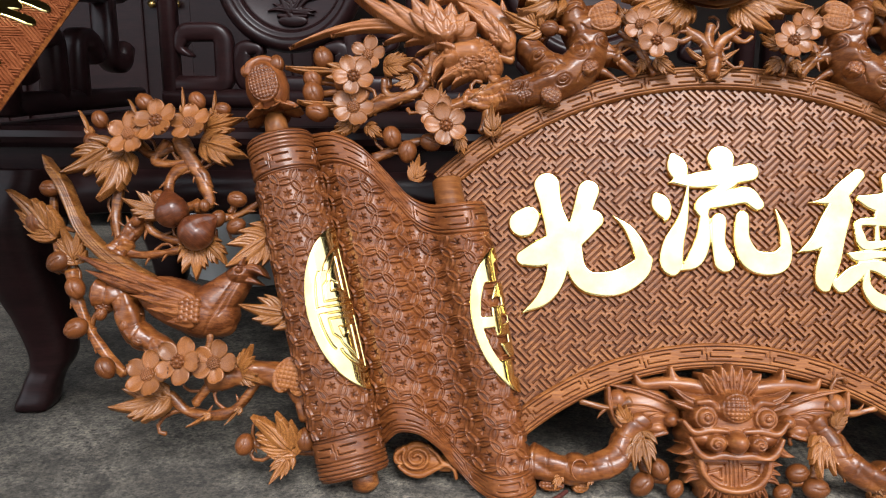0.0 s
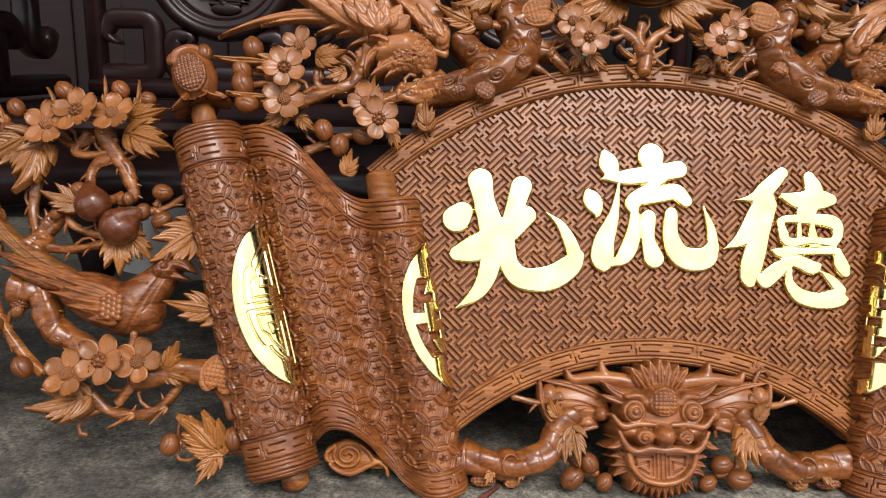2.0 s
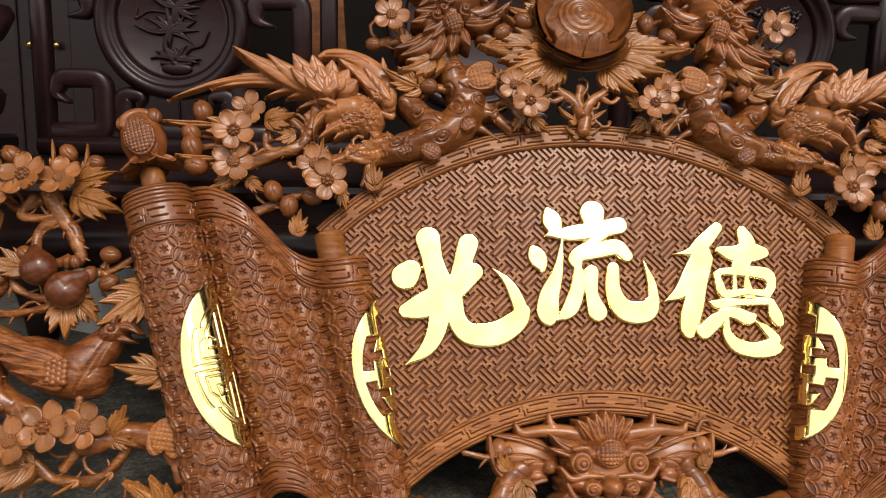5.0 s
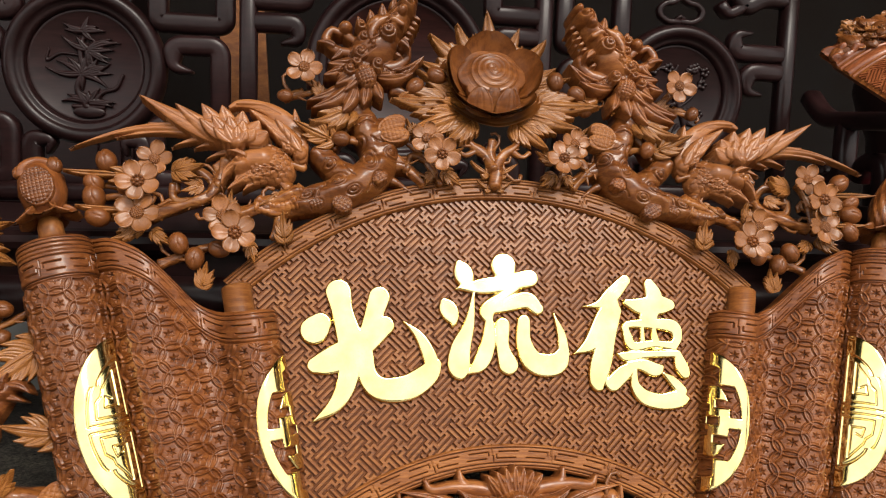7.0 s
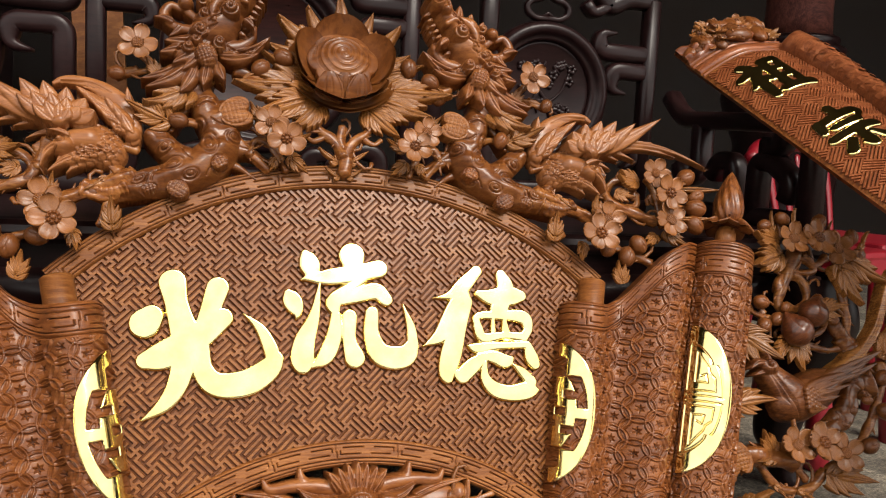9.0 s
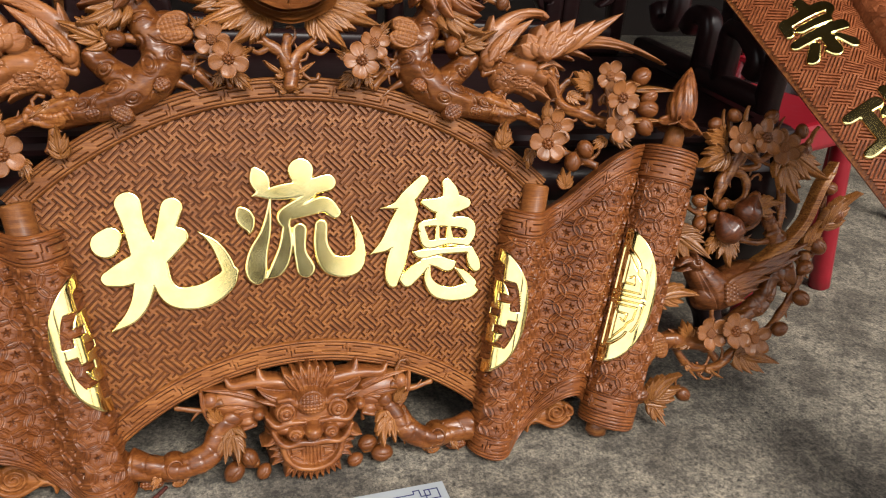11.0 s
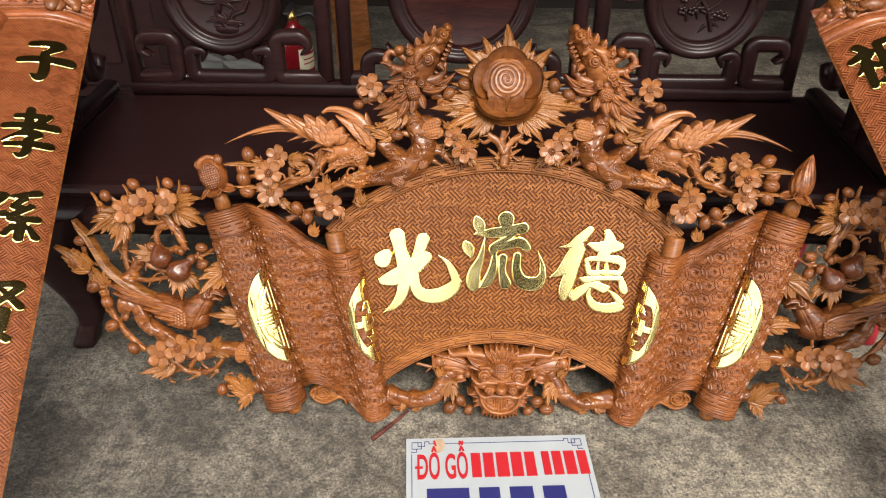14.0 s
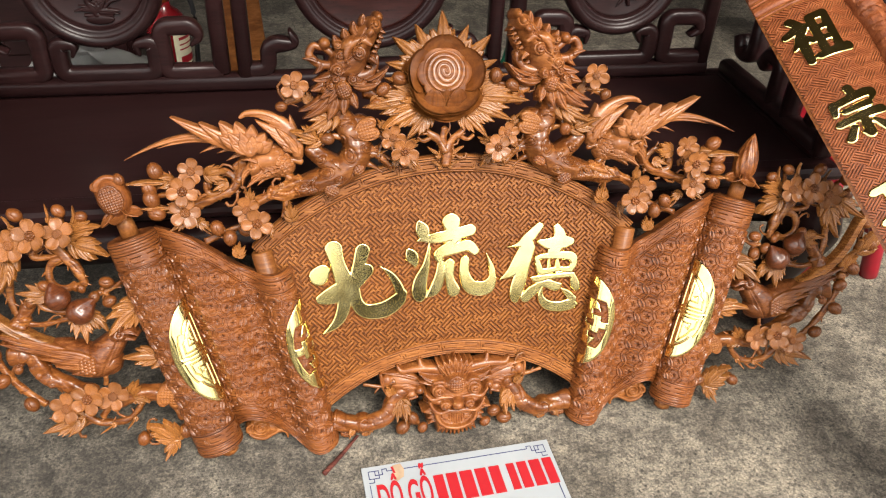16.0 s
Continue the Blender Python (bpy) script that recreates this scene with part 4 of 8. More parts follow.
def leaf_mesh(lobes, spread, curl, seed, tip=0.42, wide=0.100):
    """A carved leaf one long: pointed lobes swept forward off a midrib, each with a sunk vein, and a longer blade at the end."""
    rng = random.Random(seed)
    c = Carving(-0.03, 1.03, -0.60, 0.60, 0.0095)
    c.cord([(0, 0), (0.2, 0.0), (0.5, 0.0)], [0.050, 0.060, 0.03], 0.0)
    c.feather((0.15, 0.0), (1.0, rng.uniform(-0.03, 0.03)), 0.30 * spread + 0.045, 0.030, 0.075, rng.uniform(-0.03, 0.03), 0.85, 0.03, 0.0, 0.016)
    for side in (-1, 1):
        for k in range(lobes):
            f = k / max(lobes - 1, 1)
            x0 = -0.02 + (0.90 - tip) * 0.72 * f + rng.uniform(-0.02, 0.02)
            reach = (0.54 - 0.14 * abs(f - 0.35)) * rng.uniform(0.92, 1.06)
            a = radians(46 - 16 * f + rng.uniform(-4, 4))
            q = (x0 + reach * math.cos(a), side * reach * math.sin(a) * spread / 0.33)
            c.feather((x0, side * 0.01), q, wide * rng.uniform(0.9, 1.1), 0.010 + 0.014 * f, 0.062, side * 0.09, 0.78, 0.02, 0.0, 0.014)
    c.groove([(0.0, 0.0), (0.5, 0.0), (0.90, 0.0)], 0.013, 0.030)

    def bent(v):
        q = v.copy()
        q[:, 2] = v[:, 2] + curl * v[:, 0] ** 2 + 0.30 * v[:, 1] ** 2 + 0.03 * np.sin(7 * v[:, 0] + 2 * v[:, 1])
        return q
    return c.mesh("leaf", WOOD_LEAF, base=-0.075, place=bent)


LEAVES = {"oak": leaf_mesh(3, 0.30, 0.14, 1), "broad": leaf_mesh(4, 0.36, 0.20, 2, 0.36), "spike": leaf_mesh(1, 0.10, 0.05, 3), "lance": leaf_mesh(4, 0.25, 0.16, 5, 0.48, 0.085),
          "crown": leaf_mesh(2, 0.23, 0.10, 7, 0.55, 0.095)}


def leaf(u0, v0, u1, v1, w=0.022, kind="oak", fat=1.0, rise=8.0, parent=None):
    ln = math.hypot(u1 - u0, v1 - v0)
    a = math.degrees(math.atan2(v1 - v0, u1 - u0))
    m = pose(u0, v0, w, 0, 0, a) @ pose(0, 0, 0, rnd.uniform(-16, 16), -rise, 0) @ Matrix.Diagonal((ln, ln * fat, min(ln, 0.09), 1))
    return part("leaf", LEAVES[kind], parent or plaque, "", m)


def bud_mesh():
    n, m = 22, 32
    th, ph = np.meshgrid(np.linspace(0.02, np.pi - 0.02, n), np.linspace(0, 2 * np.pi, m, endpoint=False), indexing="ij")
    d = np.stack([np.sin(th) * np.cos(ph), np.sin(th) * np.sin(ph), np.cos(th)], -1)
    cut = np.abs(d[..., 0] + 0.35 * (d[..., 1] - 0.2) ** 2) * 1.0
    side = np.abs(d[..., 1] * 0.8 - d[..., 0] * 0.5 - 0.25)
    r = 1 - 0.09 * np.exp(-(cut / 0.07) ** 2) * (d[..., 2] > 0) * (d[..., 1] > -0.5) - 0.08 * np.exp(-(side / 0.07) ** 2) * (d[..., 2] > 0) * (d[..., 0] > 0)
    r = r * (1 + 0.10 * np.clip(d[..., 1], 0, 1) ** 4)
    return grid_mesh("bud", d * r[..., None] * np.array([0.94, 1.10, 0.94]), WOOD_BUD, wrap=True)


BUD = bud_mesh()


def bud(u, v, r, w=0.026, turn=None):
    return part("bud", BUD, plaque, "", pose(u, v, w, 0, 0, rnd.uniform(0, 360) if turn is None else turn) @ Matrix.Diagonal((r, r, r, 1)))


STUB = tube_mesh("twig_stub", np.array([(0, 0, 0), (0.35, 0.02, 0.03), (0.7, 0.07, 0.02), (1.0, 0.16, 0.0)]), [0.20, 0.15, 0.11, 0.03], WOOD_BRANCH, sides=10)

CURL = tube_mesh("tendril", np.array([(0, 0, 0), (0.30, 0.02, 0.05), (0.58, 0.12, 0.07), (0.76, 0.32, 0.05), (0.74, 0.52, 0.02), (0.58, 0.58, 0.0)]), [0.085, 0.070, 0.062, 0.058, 0.062, 0.075], WOOD_BRANCH, sides=10)


def branch(points, r0, r1=None, w=0.012, lumps=0.17, mat=None, name="branch", label=""):
    pts = [(p[0], p[1], p[2] if len(p) > 2 else w) for p in points]
    thick = max(r0, r1 or 0) > 0.0105
    line = curve_through(pts, 22 if thick else 9)
    rad = np.linspace(r0, r1 or r0 * 0.8, len(line)) * (1.08 if thick else 1.12)
    rad = rad * (1 + 0.22 * np.exp(-(np.linspace(0, 1, len(line)) / 0.10) ** 2) + 0.22 * np.exp(-((1 - np.linspace(0, 1, len(line))) / 0.10) ** 2))
    ob = part(name, tube_mesh(name, line, rad, mat or (WOOD_TRUNK if max(r0, r1 or 0) > 0.0135 else WOOD_BRANCH), sides=48 if thick else 14, lobes=0.13 if thick else 0.0, lumps=lumps * (0.6 if thick else 1.0), seed=rnd.randint(0, 9999), notches=9 if thick else 0), plaque, label)
    run = np.linalg.norm(np.diff(line, axis=0), axis=1).sum()
    if 0.05 < run and r0 > 0.0045:
        for k in range(min(4, int(run / 0.035))):
            i = int(len(line) * (0.2 + 0.6 * (k + 0.5 * rnd.random()) / max(1, int(run / 0.035))))
            d = unit(line[min(i + 1, len(line) - 1)] - line[i - 1])
            a = math.atan2(d[1], d[0]) + rnd.choice((-1, 1)) * rnd.uniform(0.5, 0.9)
            q, ln = line[i], rnd.uniform(0.007, 0.016) + rad[i]
            m = pose(q[0], q[1], q[2], 0, 0, math.degrees(a)) @ pose(0, 0, 0, 0, -10, 0) @ Matrix.Diagonal((ln, ln * 0.9, ln, 1))
            part("twig_stub", STUB, ob, "", m)
            if not thick and k % 2 == 0:
                ln = rnd.uniform(0.036, 0.056)
                part("tendril", CURL, ob, "", pose(q[0], q[1], q[2] - 0.003, 0, 0, math.degrees(a) + 180) @ Matrix.Diagonal((ln, ln * rnd.choice((-1, 1)), ln, 1)))
    return ob


def knot(u, v, a, b, turn=0, w=0.03, name="knot_disc"):
    """An oval cut face on a trunk, netted with fine lines."""
    c = Carving(u - a * 1.2, u + a * 1.2, v - a * 1.2, v + a * 1.2, 0.001)
    c.dome(u, v, a, b, turn, w, 0.003).checker(u, v, a, b, turn, 0.0052, 0.0016)
    part(name, c.mesh(name, WOOD_BUD, base=w - 0.02), plaque, "netted oval cut face")


def shell(u, v, a, turn, g=1, w=0.036):
    """A heart-shaped netted tablet."""
    c = Carving(u - a * 1.5, u + a * 1.5, v - a * 1.5, v + a * 1.5, 0.001)
    for off in (-0.35, 0.35):
        x = math.cos(radians(turn + 90)) * off * a
        y = math.sin(radians(turn + 90)) * off * a
        c.dome(u + x, v + y, a, a * 0.62, turn - off * 40, w, 0.004)
    c.checker(u, v, a * 1.0, a * 0.9, turn, 0.0062, 0.0013)
    part("netted_tablet", c.mesh("netted_tablet", WOOD_BORDER, base=w - 0.02), plaque, "heart-shaped netted tablet")


def side_spray(g):
    """The flowering branch beside a roller, with a bird; g is -1 for the one and 1 for its mirror image."""
    def X(u):
        return -g * u

    for u, v, r, kind in ((-875, 503, 33, "net"), (-832, 521, 35, "stamen"), (-784, 520, 32, "net"), (-819, 151, 33, "net"), (-774, 170, 36, "stamen"), (-725, 169, 33, "net")):
        flower(X(u / 1000), v / 1000, 0.048 if kind == "net" else 0.054, r / 1000, kind, ((-14 if v > 400 else -10) + rnd.uniform(-7, 7), rnd.uniform(-8, 8)))
    for u, v, r in ((-931, 531, 13), (-938, 496, 14), (-863, 558, 14), (-783, 562, 13), (-743, 548, 12), (-998, 423, 14), (-1014, 372, 16), (-975, 313, 16), (-713, 410, 13),
                    (-740, 380, 12), (-712, 369, 13), (-830, 411, 12), (-946, 274, 15), (-939, 215, 16), (-891, 159, 15), (-681, 55, 14), (-593, 64, 15)):
        bud(X(u / 1000), v / 1000, r / 1000)
    for u0, v0, u1, v1, kind in ((-905, 492, -975, 440, "oak"), (-888, 480, -911, 398, "oak"), (-770, 518, -703, 532, "lance"), (-772, 497, -692, 470, "oak"), (-825, 390, -882, 405, "broad"),
                                 (-775, 346, -764, 284, "broad"), (-756, 346, -716, 310, "oak"), (-985, 350, -1046, 420, "lance"), (-655, 360, -722, 308, "broad"), (-950, 310, -966, 366, "broad")):
        leaf(X(u0 / 1000), v0 / 1000, X(u1 / 1000), v1 / 1000, kind=kind)
    for u0, v0, u1, v1 in ((-869, 530, -884, 560), (-800, 540, -804, 580), (-755, 536, -753, 574), (-940, 506, -959, 542)):
        leaf(X(u0 / 1000), v0 / 1000, X(u1 / 1000), v1 / 1000, kind="spike", w=0.03)
    for u0, v0, u1, v1, kind in ((-795, 118, -873, 100, "broad"), (-808, 116, -822, 80, "oak"), (-697, 156, -673, 198, "oak"), (-697, 154, -655, 144, "oak"), (-608, 44, -664, 104, "broad"),
                                 (-616, 44, -642, 2, "oak"), (-618, 240, -699, 250, "oak"), (-650, 246, -668, 226, "spike"), (-734, 96, -766, 76, "spike"), (-690, 106, -712, 80, "spike")):
        leaf(X(u0 / 1000), v0 / 1000, X(u1 / 1000), v1 / 1000, kind=kind)
    for r0, r1, pts in ((10, 7, [(-812, 505), (-774, 444), (-758, 408), (-779, 399)]), (14, 10, [(-894, 329), (-876, 361), (-855, 389)]), (7, 6, [(-890, 478), (-900, 406), (-899, 370), (-888, 333)]),
                        (6, 5, [(-764, 350), (-798, 336), (-846, 326), (-880, 330)]), (5, 4, [(-735, 384), (-712, 390), (-664, 420)]), (8, 6, [(-958, 300), (-950, 262), (-925, 213), (-893, 173), (-868, 150)]),
                        (20, 14, [(-915, 268), (-880, 262), (-858, 215), (-823, 193), (-770, 162)]), (17, 15, [(-739, 148), (-665, 156), (-618, 142), (-585, 100)]),
                        (7, 6, [(-800, 122), (-766, 97), (-717, 96), (-693, 112), (-665, 154)]), (5, 5, [(-685, 62), (-649, 50), (-570, 46)]), (6, 5, [(-970, 300), (-987, 340), (-993, 374), (-1001, 424)]),
                        (12, 11, [(-880, 345), (-898, 299), (-911, 266)]), (6, 5, [(-830, 500), (-846, 470), (-800, 468), (-790, 490)]), (6, 5, [(-760, 110), (-742, 140), (-752, 160)]),
                        (6, 5, [(-878, 495), (-850, 480), (-820, 492)]), (6, 4, [(-855, 389), (-842, 362), (-800, 348), (-770, 352)])):
        branch([(X(a / 1000), b / 1000) for a, b in pts], r0 / 1000, r1 / 1000)
    for a, b, c0, d in ((-900, 500, -931, 529), (-905, 488, -938, 496), (-850, 530, -863, 556), (-785, 530, -783, 560), (-760, 522, -743, 546), (-993, 374, -1014, 372), (-965, 296, -975, 313),
                        (-920, 210, -939, 215), (-866, 152, -891, 159), (-600, 48, -593, 62), (-665, 56, -681, 56), (-725, 392, -713, 408), (-725, 386, -712, 370), (-880, 470, -905, 440)):
        branch([(X(a / 1000), b / 1000), (X((a + c0) / 2000), (b + d) / 2000 + 0.003), (X(c0 / 1000), d / 1000)], 0.005, 0.004)
    ring = [(X(-0.793 + 0.030 * math.cos(a)), 0.430 + 0.031 * math.sin(a)) for a in np.linspace(0, 5.4, 9)]
    branch(ring, 0.0075, 0.006)
    for u, v in ((-0.905, 0.236), (-0.868, 0.220), (-0.846, 0.198), (-0.862, 0.376), (-0.762, 0.400)):
        bud(X(u), v, 0.009, w=0.024)
    knot(X(-0.902), 0.253, 0.016, 0.011, 60 * -g, 0.028)
    shell(X(-0.616), 0.153, 0.027, 100 if g > 0 else 80)
    # two peaches
    for u, v, r, t in ((-0.804, 0.388, 0.025, 25), (-0.765, 0.357, 0.027, -40)):
        th, ph = np.meshgrid(np.linspace(0, np.pi, 22), np.linspace(0, 2 * np.pi, 28, endpoint=False), indexing="ij")
        d = np.stack([np.sin(th) * np.cos(ph), np.cos(th), np.sin(th) * np.sin(ph)], -1)
        s = np.clip(d[..., 1], 0, 1)
        k = 1 - 0.08 * np.exp(-(d[..., 0] / 0.10) ** 2) * (d[..., 2] > 0) - 0.35 * s**3
        for q in (-0.9, -0.3, 0.3, 0.9):
            k = k - 0.10 * np.exp(-((d[..., 0] - q * 0.5 * (1.2 - s) - 0.30 * s) / 0.07) ** 2) * (d[..., 2] > 0) * np.clip((s - 0.15) / 0.3, 0, 1)
        P = d * k[..., None]
        P[..., 1] += 0.75 * s**4
        P[..., 0] += 0.22 * s**5
        part("peach", grid_mesh("peach", P * r, WOOD_PEACH, wrap=True), plaque, "dark polished carved peach", pose(X(u), v, 0.042, 0, 0, t * -g))
    # the bird
    c = Carving(-1.02, -0.645, 0.185, 0.485, 0.0011)
    for p, q, wd, bend in (((-0.835, 0.278), (-0.945, 0.322), 0.012, 0.0), ((-0.83, 0.27), (-0.93, 0.300), 0.011, 0.02)):
        c.feather(p, q, wd, 0.016, 0.008, bend, 0.7)
    c.dome(-0.782, 0.250, 0.080, 0.036, -22, 0.0, 0.036)
    c.dome(-0.752, 0.240, 0.050, 0.036, 0, 0.0, 0.038)
    c.cord([(-0.742, 0.252), (-0.720, 0.274), (-0.702, 0.296)], [0.032, 0.025, 0.018], 0.006)
    c.dome(-0.701, 0.298, 0.021, 0.017, 20, 0.006, 0.030)
    c.feather((-0.692, 0.305), (-0.660, 0.293), 0.0095, 0.018, 0.012, 0.16, 0.5)
    c.feather((-0.694, 0.290), (-0.668, 0.283), 0.0060, 0.014, 0.010, 0.06, 0.5)
    c.feather((-0.696, 0.304), (-0.688, 0.322), 0.004, 0.03, 0.006, 0.1, 0.5)
    c.dome(-0.697, 0.302, 0.0046, 0.0046, 0, 0.032, 0.006).groove([(-0.697 + 0.0062 * math.cos(a), 0.302 + 0.0055 * math.sin(a)) for a in np.linspace(0, 6.28, 12)], 0.0009, 0.003)
    # fine strokes over breast, neck and back
    for k in range(15):
        t = k / 14
        c.groove([(-0.748 + 0.040 * t, 0.208 + 0.076 * t), (-0.738 + 0.040 * t, 0.222 + 0.072 * t), (-0.734 + 0.038 * t, 0.240 + 0.062 * t)], 0.0007, 0.0018)
        c.groove([(-0.724 + 0.022 * t, 0.236 + 0.052 * t), (-0.716 + 0.022 * t, 0.246 + 0.048 * t)], 0.0007, 0.0016)
        c.groove([(-0.850 + 0.0085 * k, 0.294 - 0.0008 * k), (-0.838 + 0.0085 * k, 0.288 - 0.0008 * k)], 0.0008, 0.0016)
        c.groove([(-0.830 + 0.0070 * k, 0.226 - 0.0018 * k), (-0.818 + 0.0070 * k, 0.219 - 0.0016 * k)], 0.0008, 0.0016)
    flipper = np.array([1.0 if g > 0 else -1.0, 1, 1])
    bird = part("bird", c.mesh("bird", WOOD_SONGBIRD, base=-0.006, place=lambda p: p * flipper + (0, 0, 0.016)), plaque, "carved long-tailed songbird with an open beak")
    c = Carving(-0.945, -0.725, 0.205, 0.330, 0.0009)
    for k, q in enumerate(((-0.936, 0.318), (-0.914, 0.302), (-0.886, 0.284), (-0.858, 0.264), (-0.830, 0.245), (-0.800, 0.226))):
        c.feather((-0.764 + 0.002 * k, 0.254 - 0.006 * k), q, 0.0100, 0.028 + 0.0010 * k, 0.0050, -0.03, 0.55, -0.010 if k < 3 else -0.004, 0.03, 0.0010)
    for k, q in enumerate(((-0.846, 0.284), (-0.834, 0.270), (-0.818, 0.254), (-0.802, 0.240), (-0.784, 0.226))):
        c.feather((-0.752 + 0.001 * k, 0.256 - 0.006 * k), q, 0.0092, 0.0340 + 0.0008 * k, 0.0044, -0.02, 0.7, -0.003, 0.03, 0.0010)
    for i in range(4):
        for j in range(5 - i % 2):
            c.dome(-0.752 - 0.0075 * i, 0.228 + 0.0072 * j + 0.0036 * (i % 2), 0.0052, 0.0046, 0, 0.0405 - 0.001 * i, 0.0042)
    part("wing", c.mesh("wing", WOOD_BIRD, base=0.004, place=lambda p: p * flipper + (0, 0, 0.016)), bird, "pale folded wing with scaled shoulder")
    c = Carving(-1.03, -0.825, 0.265, 0.485, 0.0010)
    c.cord([(-1.010, 0.472), (-0.998, 0.452), (-0.980, 0.430), (-0.963, 0.398), (-0.940, 0.358), (-0.896, 0.318), (-0.840, 0.285)], [0.002, 0.006, 0.0085, 0.008, 0.008, 0.010, 0.013], 0.018, 0.7)
    c.feather((-0.850, 0.286), (-0.945, 0.318), 0.009, 0.014, 0.007, -0.05, 0.9).feather((-0.845, 0.292), (-0.938, 0.338), 0.009, 0.016, 0.007, -0.05, 0.9)
    for off in (-0.003, 0.0, 0.003):
        c.groove([(-0.996 + off, 0.450), (-0.978 + off, 0.428), (-0.962 + off, 0.398), (-0.940 + off, 0.358 + off), (-0.896, 0.318 + off), (-0.850, 0.290 + off)], 0.0010, 0.0030)
    part("tail", c.mesh("tail", WOOD_LEAF, base=-0.004, place=lambda p: p * flipper + (0, 0, 0.016)), bird, "long pale tail feathers")
    branch([(X(-0.742), 0.222, 0.03), (X(-0.738), 0.205, 0.03), (X(-0.74), 0.19, 0.03)], 0.004, 0.004)


def crest_trunk(g):
    """The gnarled trunk that carries a dragon head: fused limbs with eyed hollows, cut notches and netted ovals."""
    c = Carving(-0.350, -0.085, 0.540, 0.790, 0.0010)
    c.cord([(-0.345, 0.560), (-0.305, 0.580), (-0.250, 0.597), (-0.208, 0.622), (-0.190, 0.656), (-0.206, 0.694), (-0.226, 0.732), (-0.222, 0.772)], [0.009, 0.021, 0.029, 0.031, 0.030, 0.026, 0.022, 0.024], 0.004, 1.2)
    c.cord([(-0.236, 0.616), (-0.262, 0.636), (-0.282, 0.654)], [0.024, 0.019, 0.018], 0.010, 1.1)
    c.cord([(-0.190, 0.646), (-0.156, 0.644), (-0.130, 0.632), (-0.104, 0.622)], [0.022, 0.010, 0.005, 0.002], 0.006, 1.1)
    c.cord([(-0.190, 0.628), (-0.162, 0.616), (-0.140, 0.600)], [0.012, 0.005, 0.002], 0.004, 1.0)
    c.cord([(-0.226, 0.724), (-0.246, 0.700), (-0.262, 0.668)], [0.012, 0.008, 0.006], 0.010, 1.2)
    c.cord([(-0.206, 0.704), (-0.180, 0.716), (-0.160, 0.700)], [0.012, 0.008, 0.006], 0.008, 1.2)
    on = c.H > -0.5
    wave = np.sin(70 * c.X + 5 * np.sin(38 * c.Y)) * np.sin(64 * c.Y - 4 * np.sin(31 * c.X)) + 0.6 * np.sin(150 * c.X - 120 * c.Y)
    c.H = np.where(on, c.H + 0.0030 * wave, c.H)
    for u, v, a, b, t in ((-0.259, 0.610, 0.013, 0.008, 15), (-0.209, 0.644, 0.010, 0.014, 20), (-0.172, 0.656, 0.010, 0.008, 0), (-0.226, 0.674, 0.010, 0.010, 0), (-0.268, 0.636, 0.011, 0.007, 40), (-0.232, 0.594, 0.009, 0.006, 20), (-0.303, 0.586, 0.010, 0.006, 25)):
        cs, sn = math.cos(radians(t)), math.sin(radians(t))
        dx, dy = c.X - u, c.Y - v
        d = np.sqrt(((cs * dx + sn * dy) / a) ** 2 + ((cs * dy - sn * dx) / b) ** 2)
        c.H = np.where(on, c.H + 0.0034 * np.exp(-(d / 1.1) ** 6) - 0.0034 * np.exp(-((d - 0.62) / 0.16) ** 2) - 0.0024 * np.exp(-((d - 1.25) / 0.2) ** 2), c.H)
    for k, (u, v, t) in enumerate(((-0.318, 0.580, 60), (-0.290, 0.592, 60), (-0.282, 0.596, 60), (-0.196, 0.676, 160), (-0.212, 0.708, 10), (-0.218, 0.716, 10), (-0.150, 0.640, 80), (-0.240, 0.624, 130), (-0.205, 0.606, 50))):
        cs, sn = math.cos(radians(t)), math.sin(radians(t))
        c.groove([(u - 0.012 * cs + 0.003 * sn, v - 0.012 * sn - 0.003 * cs), (u, v), (u + 0.012 * cs + 0.003 * sn, v + 0.012 * sn - 0.003 * cs)], 0.0010, 0.0035)
    for u, v, a, b, t in ((-0.250, 0.572, 0.014, 0.012, 30), (-0.194, 0.612, 0.011, 0.014, -20), (-0.288, 0.572, 0.012, 0.008, 20)):
        c.checker(u, v, a, b, t, 0.0046, 0.0016)
    flipper = np.array([1.0 if g > 0 else -1.0, 1, 1])
    part("trunk", c.mesh("trunk", WOOD_TRUNK, base=-0.014, place=lambda p: p * flipper), plaque, "gnarled polished trunk with hollows and netted ovals")


